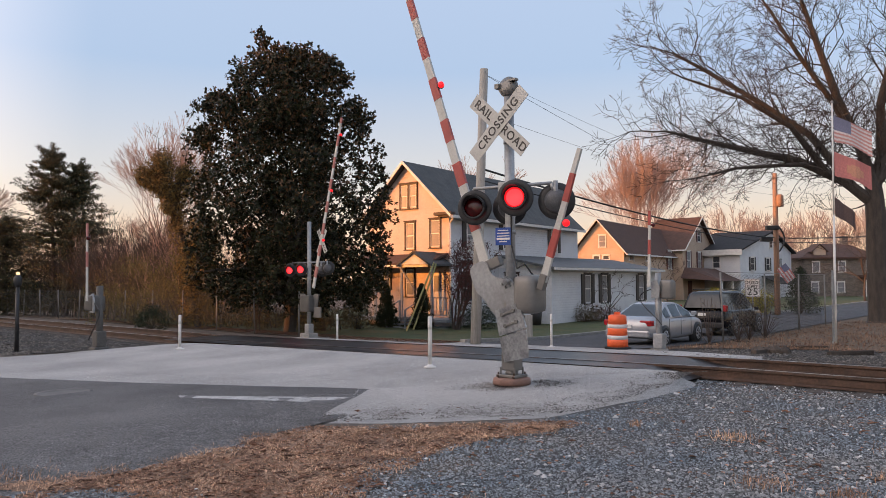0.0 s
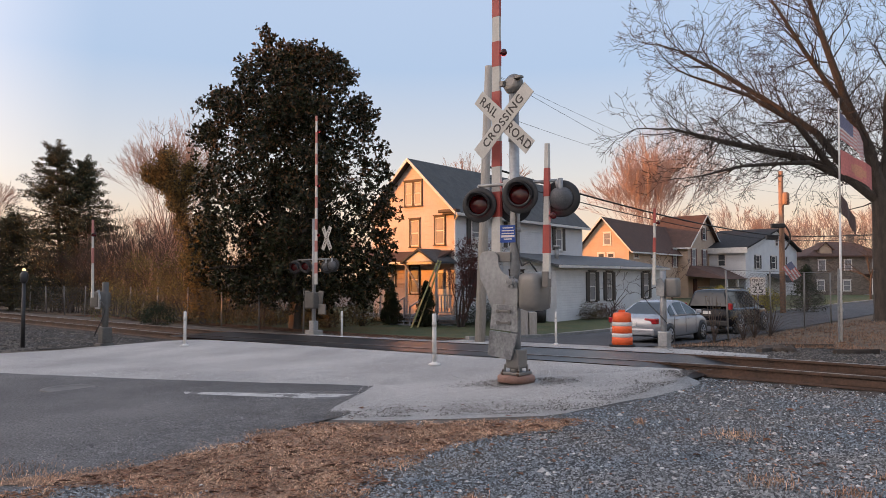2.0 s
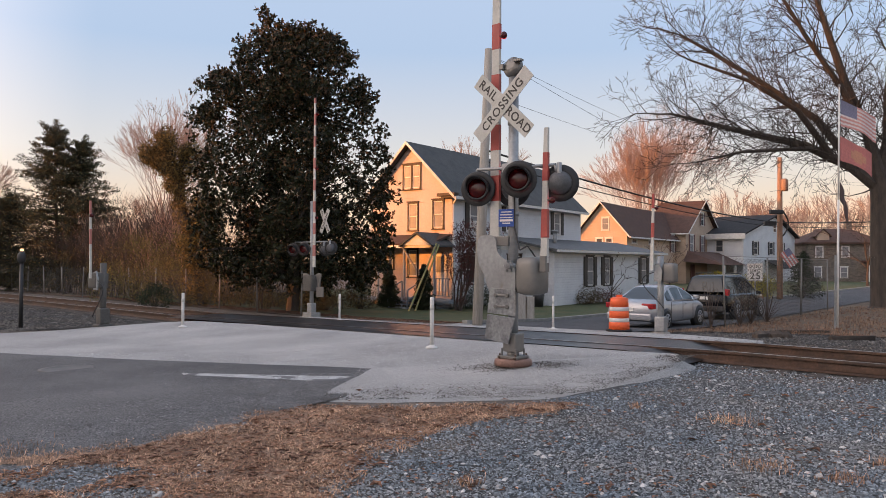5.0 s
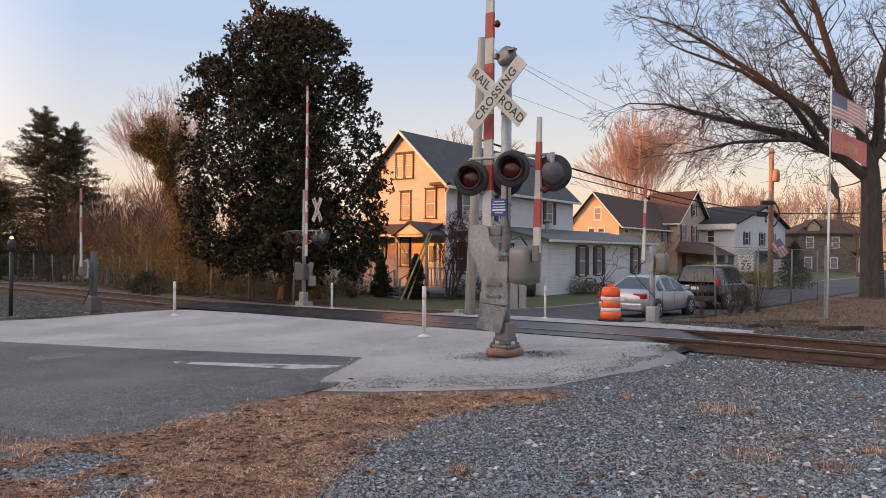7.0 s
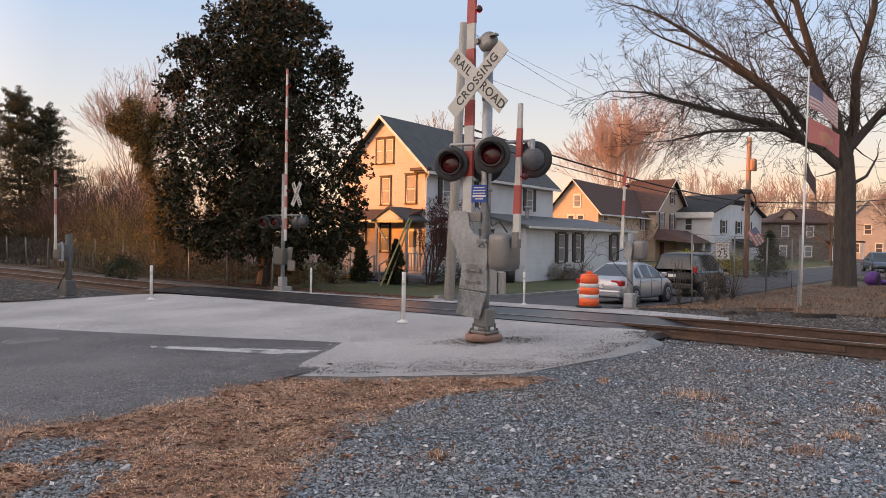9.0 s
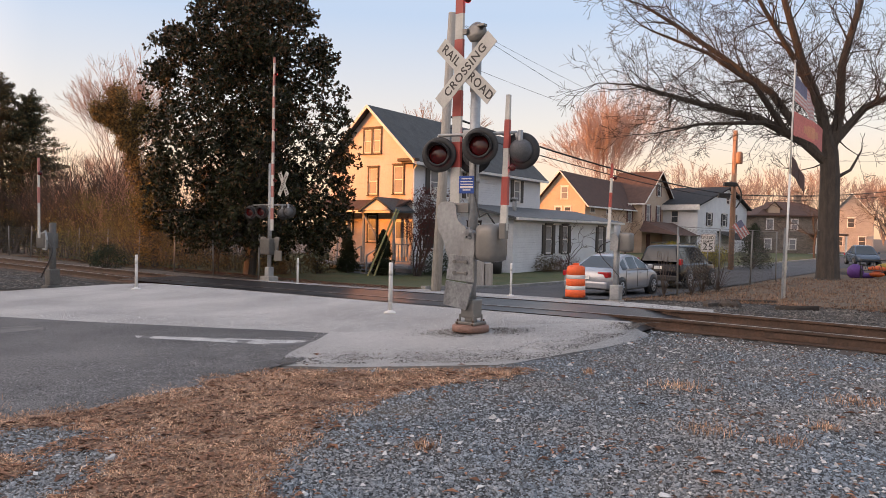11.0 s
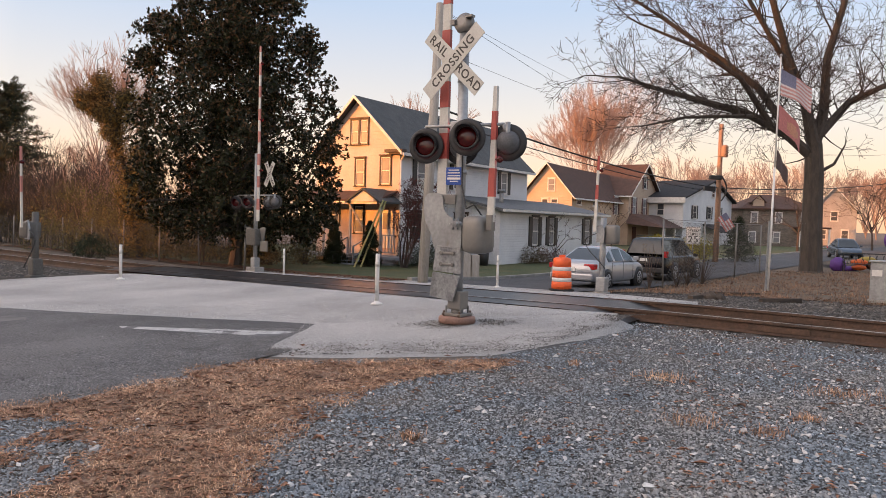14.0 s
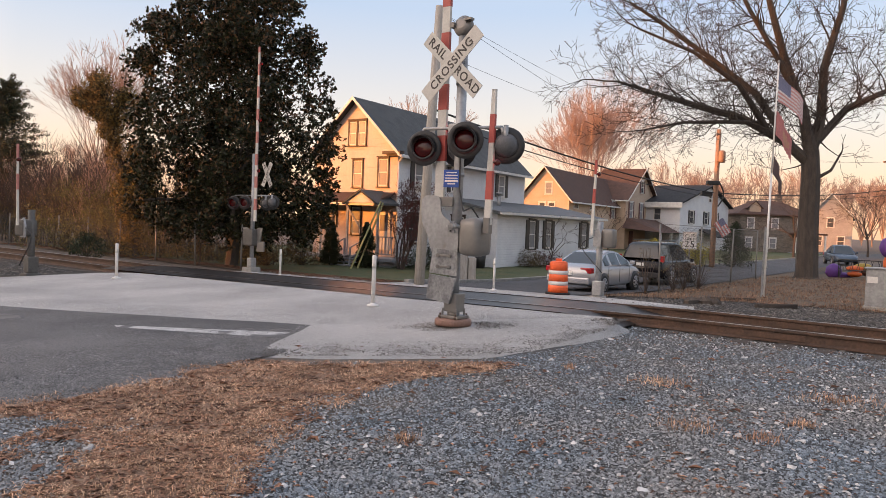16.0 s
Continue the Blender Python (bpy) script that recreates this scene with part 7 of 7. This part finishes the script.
    for i in range(7):
        st = part("stripe", bx(0, -0.01, -0.1, 1.1, 0.01, 0.0), M["flag_red"] if i % 2 == 0 else M["flag_white"], fl)
        st.matrix_local = pose(0.5, -0.3, 0.35, 0, 55, 0) @ pose(0, 0, -0.1 * i)
    cn = part("canton", bx(0, -0.016, -0.4, 0.45, 0.016, 0.0), M["flag_blue"], fl)
    cn.matrix_local = pose(0.5, -0.3, 0.35, 0, 55, 0)
    # old timbers and rubble by the track
    for (x, y, a, l) in ((10.3, 18.5, 8, 1.2), (10.7, 21.9, -8, 1.5), (8.2, 19.0, 40, 0.6), (9.2, 20.3, -30, 0.7)):
        s = thing("old_timber", pose(x, y, gz(x, y), 0, 0, a), "broken dark timber lying on the stones", "timber", "old timbers")
        bm = bx(-l / 2, -0.09, -0.02, l / 2, 0.09, 0.11, bevel=0.015)
        for v in bm.verts:
            v.co += noise.noise_vector(v.co * 6) * 0.03
        part("beam", bm, M["tie"], s)
    rng = np.random.default_rng(5)
    s = thing("rubble", pose(8.6, 19.3, gz(8.6, 19.3)), "small heap of broken dark asphalt", "rubble")
    for i in range(12):
        bm = bmesh.new()
        bmesh.ops.create_icosphere(bm, subdivisions=1, radius=0.12 * rng.uniform(0.6, 1.4))
        o = Vector((rng.normal(0, 0.3), rng.normal(0, 0.2), 0.04))
        for v in bm.verts:
            v.co = v.co * 1.0 + noise.noise_vector(v.co * 9 + o) * 0.06 + o
        part("lump", bm, M["tie"], s)


# ---- loose stones and dry grass near the eye ----
def in_grass(x, y):
    """How far inside the dry grass a place lies (above 0 is inside)."""
    wob = 0.2 * noise.noise((x * 2.3, y * 2.3, 5)) + 0.16 * noise.noise((x * 7, y * 7, 6)) + 0.06 * noise.noise((x * 19, y * 19, 7))
    right = lerp(y, (3.2, 4.0, 5.1, 6.0, 6.8, 7.2, 7.45), (-0.75, -0.78, -0.8, -0.5, 0.1, 0.9, 1.2))
    left = lerp(y, (3.2, 4.6, 5.0, 5.5, 5.9, 6.5, 7.7, 8.0), (-5.0, -5.0, -4.6, -3.6, -2.75, -2.2, -1.66, -1.4))
    k = min(max((-0.7 - x) / 1.2, 0), 1) * min(max((6.2 - y) / 0.9, 0), 1)
    patch = 1 - k + k * (0.6 * noise.noise((x * 1.7, y * 2.6, 8)) - 0.04)
    return min(right - x, x - left, (7.62 - y) * 1.2, y - 2.0, patch) + wob


TUFTS = [(2.35, 5.35, 0.30), (2.75, 5.05, 0.2), (3.3, 5.45, 0.13), (2.7, 6.9, 0.25), (4.1, 6.3, 0.4), (4.8, 6.0, 0.5), (5.4, 6.5, 0.5), (1.95, 7.5, 0.05), (4.0, 4.3, 0.15), (0.15, 4.9, 0.12), (-3.6, 5.75, 0.5), (-4.4, 5.7, 0.4)]


def verge_edge(w):
    """Where the dry grass beyond the track begins, across the track."""
    return lerp(w, (-14, 2.5, 5.6, 8.4, 9.2), (23.6, 23.3, 23.0, 21.4, 18.9))


def build_stones():
    rng = np.random.default_rng(8)
    corner = np.array([(-1, -1, -1), (1, -1, -1), (1, 1, -1), (-1, 1, -1), (-0.5, 0.1, 0.9), (0.55, -0.1, 0.8)], float)
    quad, tri = np.array([(0, 1, 5, 4), (2, 3, 4, 5)]), np.array([(1, 2, 5), (3, 0, 4)])

    def scatter(name_, n, size, place, material, label):
        pts = []
        while len(pts) < n:
            p = place(rng)
            if p is not None:
                pts.append(p)
        pts = np.array(pts)
        a = rng.uniform(0, math.tau, n)
        sz = size * rng.lognormal(0, 0.35, (n, 1, 1)) * rng.uniform(0.6, 1.2, (n, 1, 3)) * np.array([1, 1, 0.5])
        v = (corner[None] + rng.normal(0, 0.24, (n, 6, 3))) * sz
        tilt = rng.normal(0, 0.35, n)
        y2, z2 = v[..., 1] * np.cos(tilt)[:, None] - v[..., 2] * np.sin(tilt)[:, None], v[..., 1] * np.sin(tilt)[:, None] + v[..., 2] * np.cos(tilt)[:, None]
        x3, y3 = v[..., 0] * np.cos(a)[:, None] - y2 * np.sin(a)[:, None], v[..., 0] * np.sin(a)[:, None] + y2 * np.cos(a)[:, None]
        v = np.stack([x3, y3, z2], -1) + pts[:, None]
        k = (np.arange(n) * 6)[:, None, None]
        f = (quad[None] + k).reshape(-1, 4).tolist() + (tri[None] + k).reshape(-1, 3).tolist()
        return tagged(raw(name_, v.reshape(-1, 3), f, material), label, "gravel", kind="stuff")

    def yard(rng):
        # density falls with distance from the eye
        y = 2.6 + 8.6 * rng.uniform(0, 1) ** 1.7
        x = rng.uniform(-0.8, 0.78) * y
        s, w = sw(x, y)
        if s > 10.75 or in_grass(x, y) > rng.uniform(0.0, 0.25):
            return None
        if y > 7.7 and x < lerp(y, (7.7, 8.2, 8.6, 9.7, 10.7), (0.6, 1.4, 1.95, 3.0, 3.7)) + rng.normal(0, 0.06):
            return None
        if x < lerp(y, (2.6, 4.0, 5.1, 6.0, 7.8), (-4.6, -4.4, -3.4, -2.5, -1.5)):
            return None
        return x, y, gz(x, y) + 0.008

    scatter("loose_stones", 145000, 0.0067, yard, M["gravel"], "loose blue-grey crushed stone")
    scatter("pale_stones", 1500, 0.0105, lambda r: (lambda p: p and (p[0], p[1], p[2] + 0.012) if r.uniform() < (0.25 + 0.15 * max(0, (p[0] if p else 0))) else None)(yard(r)), M["pale_stone"], "scattered pale quartz stones")

    def beside(rng):
        s, w = rng.uniform(12.6, 23.6), rng.uniform(-14, 8.6)
        if s < lerp(w, (5.2, 8.6), (12.6, 18.8)) or s > verge_edge(w) + rng.normal(0, 0.35):
            return None
        x, y = at(s, w)
        return x, y, gz(x, y) + 0.012

    scatter("track_stones", 24000, 0.018, beside, M["ballast_stone"], "dark crushed stone beside the track")

    def between(rng):
        s, w = rng.uniform(10.2, 13.4), rng.uniform(-10, 4.0) if rng.uniform() < 0.6 else rng.uniform(20, 45)
        x, y = at(s, w)
        return x, y, gz(x, y) + 0.0

    scatter("ballast_stones", 12000, 0.024, between, M["ballast_stone"], "dark ballast stone between the rails")

    def west_side(rng):
        s, w = rng.uniform(5.8, 10.2), rng.uniform(20.2, 40)
        x, y = at(s, w)
        return x, y, gz(x, y) + 0.012

    scatter("ballast_stones", 9000, 0.022, west_side, M["ballast_stone"], "dark crushed stone on the near side of the track")

    def apron_edge(rng):
        if rng.uniform() < 0.3:
            x, y = 1.0 + rng.normal(0, 0.42), 10.25 + rng.normal(0, 0.16)
        else:
            x = 3.8 - 5.2 * rng.uniform() ** 1.5
            y = lerp(x, (-1.4, 1.0, 1.83, 3.0, 3.62), (8.0, 8.07, 8.57, 9.7, 10.6)) + abs(rng.normal(0, 0.45)) - 0.03
        if y > 10.62 or noise.noise((x * 2.2, y * 3.5, 4)) + rng.uniform(0, 0.5) < 0.1:
            return None
        return x, y, surf(x, y) + 0.026

    scatter("apron_grit", 7000, 0.0048, apron_edge, M["ballast_stone"], "dark grit strewn over the apron edge")

    def over_apron(rng):
        y = 8.0 + 5.0 * rng.uniform() ** 1.3
        x = rng.uniform(-7.5, 3.4)
        low = lerp(x, (-7.5, -4.8, -1.29, -1.2, 1.0, 1.83, 3.0, 3.6), (12.9, 11.85, 10.7, 8.05, 8.1, 8.65, 9.8, 10.6))
        if y < low or sw(x, y)[0] > 10.2 or noise.noise((x * 0.9, y * 1.6, 14)) + rng.uniform(-0.5, 0.5) < -0.1:
            return None
        return x, y, surf(x, y) + 0.024

    scatter("apron_chips", 9000, 0.0052, over_apron, M["pale_stone"], "loose pale stone chips on the apron")

    def on_road(rng):
        y = 5.6 + 4.6 * rng.uniform()
        edge = lerp(y, (5.2, 5.9, 6.5, 7.75, 8.3, 10.3), (-3.2, -2.6, -2.2, -1.5, -1.15, -0.9))
        x = edge - abs(rng.normal(0, 0.9)) - 0.03
        if noise.noise((x * 1.4, y * 1.4, 24)) + rng.uniform(-0.5, 0.5) < -0.15:
            return None
        return x, y, surf(x, y) + 0.009

    scatter("road_grit", 26000, 0.0048, on_road, M["road_chip"], "fine grit worn loose along the road edge")


def build_grass():
    rng = np.random.default_rng(9)
    pts = []
    while len(pts) < 84000:
        y = 2.4 + 5.6 * rng.uniform(0, 1) ** 1.4
        x = rng.uniform(-1.0, 0.2) * y if rng.uniform() < 0.9 else rng.uniform(-1, 1.3)
        d = in_grass(x, y)
        if d > -0.22 * rng.uniform() ** 2 and noise.noise((x * 2.6, y * 4.0, 2)) + 0.4 * noise.noise((x * 9, y * 9, 3)) + rng.uniform(0, 0.7) > 0.2:
            pts.append((x, y))
    for tx, ty, tr in TUFTS:
        for i in range(int(500 * tr + 60)):
            pts.append((tx + rng.normal(0, tr * 0.45), ty + rng.normal(0, tr * 0.35)))
    near = len(pts)
    while len(pts) < near + 42000:
        w = rng.uniform(-14, 9)
        s = verge_edge(w) + rng.normal(0, 0.25) + 20 * rng.uniform() ** 1.4
        x, y = at(s, w)
        if noise.noise((x * 0.5, y * 0.5, 7)) + 0.5 * noise.noise((x * 1.7, y * 1.7, 7)) + rng.uniform(0, 0.6) > 0.15:
            pts.append((x, y))
    p = np.array([(x, y, gz(x, y)) for x, y in pts])
    n = len(p)
    a = rng.uniform(0, math.tau, n)
    far = np.clip(p[:, 1] / 8, 0.8, 1.8)
    h = rng.uniform(0.008, 0.042, n) * far ** 0.7
    h[84000:near] *= 2.2
    h[near:] *= rng.uniform(1.0, 3.2, n - near)
    L = rng.uniform(0.025, 0.095, n) * far ** 0.7
    d = np.stack([np.cos(a), np.sin(a), np.zeros(n)], 1)
    s = np.stack([-np.sin(a), np.cos(a), np.zeros(n)], 1) * (0.0027 * far)[:, None]
    up = np.array([0, 0, 1.0])
    b = p
    m = p + d * (L * 0.4)[:, None] + up * (h * 0.8)[:, None]
    e = p + d * L[:, None] + up * (h * rng.uniform(0.3, 1.2, n))[:, None]
    v = np.stack([b - s, b + s, m + s * 0.8, m - s * 0.8, e], 1).reshape(-1, 3)
    k = np.arange(n) * 5
    f = np.stack([k, k + 1, k + 2, k + 3], 1).tolist() + np.stack([k + 3, k + 2, k + 4], 1).tolist()
    ob = tagged(raw("dry_grass", v, f, [M["straw"], M["weed"]]), "flattened dry straw-coloured grass", "grass", kind="stuff")
    brown = np.array([noise.noise((q[0] * 2.1, q[1] * 2.1, 3)) for q in pts]) + rng.uniform(-0.5, 0.5, n) > 0.18
    ids = np.tile(((np.arange(n) >= near) | brown).astype(np.int32), 2)
    ob.data.polygons.foreach_set("material_index", ids)
    # matted bed under the grass
    bm = bmesh.new()
    xs, ys = np.arange(-7, 1.8, 0.06), np.arange(2.2, 8.0, 0.06)
    grid = {}
    for i, x in enumerate(xs):
        for j, y in enumerate(ys):
            dd = in_grass(x, y)
            if dd > -0.12:
                grid[i, j] = bm.verts.new((x, y, gz(x, y) + min(0.010, 0.001 + dd * 0.1) + 0.008 * noise.noise((x * 5, y * 5, 1))))
    for (i, j) in list(grid):
        q = [(i, j), (i + 1, j), (i + 1, j + 1), (i, j + 1)]
        if all(c in grid for c in q):
            bm.faces.new([grid[c] for c in q])
    ob = part("grass_mat", bm, M["straw_bed"], None, smooth=True)
    tagged(ob, "matted brown thatch under the dry grass", "grass", kind="stuff")
    # fallen leaves
    cs = []
    while len(cs) < 420:
        y = 2.8 + 6 * rng.uniform() ** 1.3
        x = rng.uniform(-0.7, 0.75) * y
        if x > lerp(y, (2.6, 4.0, 5.1, 6.0, 7.8), (-4.6, -4.4, -3.4, -2.5, -1.5)) and rng.uniform() < (1 if in_grass(x, y) > 0 else 0.16):
            cs.append((x, y, gz(x, y) + 0.022))
    # crumbled leaf bits in the grass and between the stones
    bits = []
    while len(bits) < 19000:
        y = 2.6 + 8.0 * rng.uniform() ** 1.2
        x = rng.uniform(-0.85, 0.78) * y
        d = in_grass(x, y)
        if sw(x, y)[0] > 10.7 or (y > 7.75 and x < lerp(y, (7.7, 8.2, 8.6, 9.7, 10.7), (0.6, 1.4, 1.95, 3.0, 3.7))) or x < lerp(y, (2.6, 4.0, 5.1, 6.0, 7.8), (-4.6, -4.4, -3.4, -2.5, -1.5)):
            continue
        if rng.uniform() < (1 if d > -0.1 else 0.03 + 0.22 * max(0, noise.noise((x * 0.9, y * 1.1, 31)))):
            bits.append((x, y, gz(x, y) + 0.018))
    vb, fb = leaf_cloud(rng, bits, [0.012] * len(bits), len(bits), 0.042, squash=0.5)
    crumb = mat("leaf_crumb", (0.36, 0.19, 0.115), (0.17, 0.085, 0.055), 2.0, 0.85, island=0.75)
    tagged(raw("leaf_crumbs", vb, fb, crumb), "crumbled brown leaf bits among grass and stones", "leaves", kind="stuff")
    for i in range(15000):
        s_, w = (rng.uniform(17.5, 19.2), rng.uniform(15.5, 45)) if i % 2 else (rng.uniform(22, 42), rng.uniform(-12, 8.8))
        x, y = at(s_, w)
        cs.append((x, y, gz(x, y) + 0.04))
    vv, ff = leaf_cloud(rng, cs, [0.02] * len(cs), len(cs) * 1, 0.10, squash=0.3)
    leaf = mat("fallen_leaf", (0.24, 0.11, 0.06), (0.14, 0.07, 0.042), 3, 0.8, island=0.5)
    tagged(raw("fallen_leaves", vv, ff, leaf), "curled brown fallen leaves", "leaves", kind="stuff")


def add_sun_blocks():
    """Tall plain walls added out of view on the west, only to keep the low sun off the crossing."""
    for (x, y, sx, sy, h) in ((-66, -34.5, 2, 110, 18), (-66, 36.5, 2, 31.9, 6.5)):
        b = thing("sun_block_west", pose(x, y, 0), "plain unseen wall added in the west to block the low sun", "building", "", "structure")
        part("wall", bx(-sx / 2, -sy / 2, -1, sx / 2, sy / 2, h), M["stone"], b)


# ---- build ----
build_ground()
build_track()
mast_a()
mast_b()
street_things()
house_one()
house_two()
house_three()
stone_house()
far_house(74.5, 112.0, -30, 6.5, 14, 4.9, 8.6, M["siding_far_dimmed"], M["roof_grey"], "white gabled house in the distance", (("g", -3.2, 3.2, 1.0, 1.5), ("g", -1.6, 0.2, 1.0, 1.5), ("g", -4.8, 0.2, 1.0, 1.5), ("s", 4, 3.0, 1.0, 1.4), ("s", 9, 3.0, 1.0, 1.4)))
magnolia()
cedar(-26.7, 50.0, 11.2, 4.9, 4, ((-0.75, 0.0, 1.0), (1.0, 0.4, 0.92)))
cedar(-34.5, 51.0, 7.5, 4.4, 6)
cedar(-31.0, 51.0, 6.5, 4.0, 7)
oak()
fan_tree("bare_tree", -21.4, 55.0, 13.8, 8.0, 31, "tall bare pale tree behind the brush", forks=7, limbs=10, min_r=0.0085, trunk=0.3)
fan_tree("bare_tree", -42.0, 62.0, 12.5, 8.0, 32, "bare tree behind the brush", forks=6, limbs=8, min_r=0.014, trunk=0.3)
fan_tree("red_tree", 26.6, 97.0, 20.0, 6.4, 33, "tall bare tree with last-sun pink put into its colour", "twig_sunlit_pink", forks=7, limbs=17, min_r=0.019, trunk=0.12)
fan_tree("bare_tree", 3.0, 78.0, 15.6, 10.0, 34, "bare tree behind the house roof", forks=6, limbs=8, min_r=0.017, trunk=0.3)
ivy_tree(-13.4, 34.0)
wine_tree(0.55, 35.4)
thicket()
shrub("brush_clump", -12.7, 34.8, 4.2, 3.6, "olive", 71, "olive-brown brush clump below the ivy-covered tree", 9000, 0.09)
shrub("brush_clump", -16.0, 37.2, 4.4, 3.4, "olive", 72, "olive-brown brush clump behind the old fence", 8000, 0.09)
shrub("evergreen_shrub", -3.0, 37.1, 1.35, 2.35, "shrub", 41, "pointed dark evergreen by the porch steps", 22000, 0.075, True)
shrub("evergreen_shrub", -1.15, 35.6, 1.3, 2.35, "shrub", 42, "pointed dark evergreen by the porch steps", 22000, 0.075, True)
shrub("low_shrub", 1.6, 36.6, 2.6, 1.2, "shrub", 43, "low dark shrubs below the porch", 4000, 0.09)
shrub("yellow_shrub", 20.5, 49.0, 3.2, 1.5, "shrub_yellow", 44, "yellow-leaved clipped shrub by the street", 9000, 0.11)
shrub("yellow_shrub", 17.8, 48.0, 2.6, 1.7, "shrub_yellow", 45, "yellow-leaved clipped shrub by the street", 8000, 0.11)
shrub("evergreen_shrub", 23.8, 48.5, 2.8, 3.2, "shrub", 46, "dark evergreen behind the timber pole", 5000, 0.13, True)
shrub("low_shrub", -11.2, 27.6, 1.2, 1.0, "shrub", 47, "small dark evergreen in front of the fence", 2000, 0.08)
shrub("low_shrub", 8.2, 42.0, 2.2, 0.9, "brush", 48, "brown winter shrub below the wing", 2000, 0.1)
for s_, w_, k in ((25.3, 8.75, 51), (26.6, 8.8, 52), (28.0, 8.7, 53), (23.4, 9.0, 54)):
    shrub("fence_vine", *at(s_, w_), 1.0, 1.7, "brush", k, "bare tangled vine on the chain-link fence", 200, 0.06)
shrub("low_shrub", 9.6, 43.4, 2.0, 0.9, "wine", 55, "brown winter shrub below the wing", 1200, 0.1)
shrub("low_shrub", -4.3, 36.2, 2.2, 1.3, "brush", 56, "tangled brown shrub beside the porch steps", 2200, 0.09)
shrub("low_shrub", -5.6, 33.6, 2.6, 1.4, "brush", 57, "tangled brown shrub below the magnolia", 2200, 0.09)
bare_tree("bare_tree", 9.2, 40.6, 3.4, 0.05, 61, "small bare ornamental tree before the wing windows", "twig", 0.8, 4, 0.1, min_r=0.008)
bare_tree("bare_tree", 19.0, 62.0, 5.5, 0.08, 62, "bare young tree before the tan house", "twig", 0.7, 4, 0.15, min_r=0.012)
bare_tree("bare_tree", 44.0, 76.0, 9.0, 0.14, 63, "bare tree before the stone house", "twig", 0.7, 5, 0.12, min_r=0.014)
bare_tree("bare_tree", 58.0, 84.0, 10.0, 0.14, 64, "bare tree beyond the oak", "twig", 0.7, 5, 0.12, min_r=0.014)
build_stones()
build_grass()
add_sun_blocks()


def motions():
    for arm, hub, offset, turns in ARMS:
        walk(arm, [(t, hub @ Matrix.Rotation(radians(a), 4, "Y") @ offset) for t, a in turns])
    for lens, states in FLIPS:
        rows = []
        for (t0, s0), (t1, s1) in zip(states, states[1:]):
            rows.append((t0, s0 * 180))
            if s0 != s1:
                rows += [(t0 + (t1 - t0) * k, (s0 + (s1 - s0) * k) * 180) for k in (0.34, 0.67)]
        rows.append((states[-1][0], states[-1][1] * 180))
        walk(lens, [(t, pose(0, -0.03, 0, 0, 0, 180 + a)) for t, a in rows])
    # the small lamps on the arms go out as the arms come up
    for ob in ARM_LIGHTS:
        x, y, z = ob.location
        walk(ob, [(t, pose(x, y, z, 0, 0, a)) for t, a in ((0, 216), (0.70, 216), (0.73, 276), (0.76, 336), (0.79, 396), (16, 396))])
    # the flags swing and fold in the breeze, strip by strip: how far each stands out at each time
    when = (0, 1, 2, 3, 4, 6.5, 7, 7.5, 8, 9, 11.5, 12, 13, 14, 15, 16)
    out = ((1.0, 0.6, 0.55, 0.9, 0.9, 0.9, 0.85, 0.95, 0.7, 0.75, 0.4, 0.35, 0.6, 0.85, 0.85, 0.7),
           (1.0, 0.75, 0.8, 1.0, 0.8, 0.85, 0.95, 0.8, 0.8, 0.85, 0.8, 0.45, 0.4, 0.6, 0.9, 0.4),
           (0.85, 0.75, 0.5, 0.45, 0.2, 0.25, 0.3, 0.4, 0.2, 0.35, 0.6, 0.6, 0.5, 0.5, 0.25, 0.3))
    for p, k, i, top, step, fall in FLAGS:
        rows = []
        for n in range(0, 41):
            t = n * 0.4
            mean = math.degrees(math.acos(min(lerp(t, when, out[k]), 0.97)))

            def yaw_of(j):
                ripple = (16, 18, 26)[k] * min(1.0, j / 3) * math.sin(t * 4.1 - j * 1.0 + k * 1.7)
                return -27 + mean * (0.7 + 0.4 * j / 8) + ripple
            x, yy, z = 0.04, 0.0, top
            sink = fall + max(0.0, mean - 35) * 0.012
            for j in range(i):
                a = radians(yaw_of(j))
                x, yy, z = x + step * math.cos(a), yy + step * math.sin(a), z - step * sink
            rows.append((t, pose(x, yy, z, 0, 0, yaw_of(i))))
        walk(p, rows)


motions()
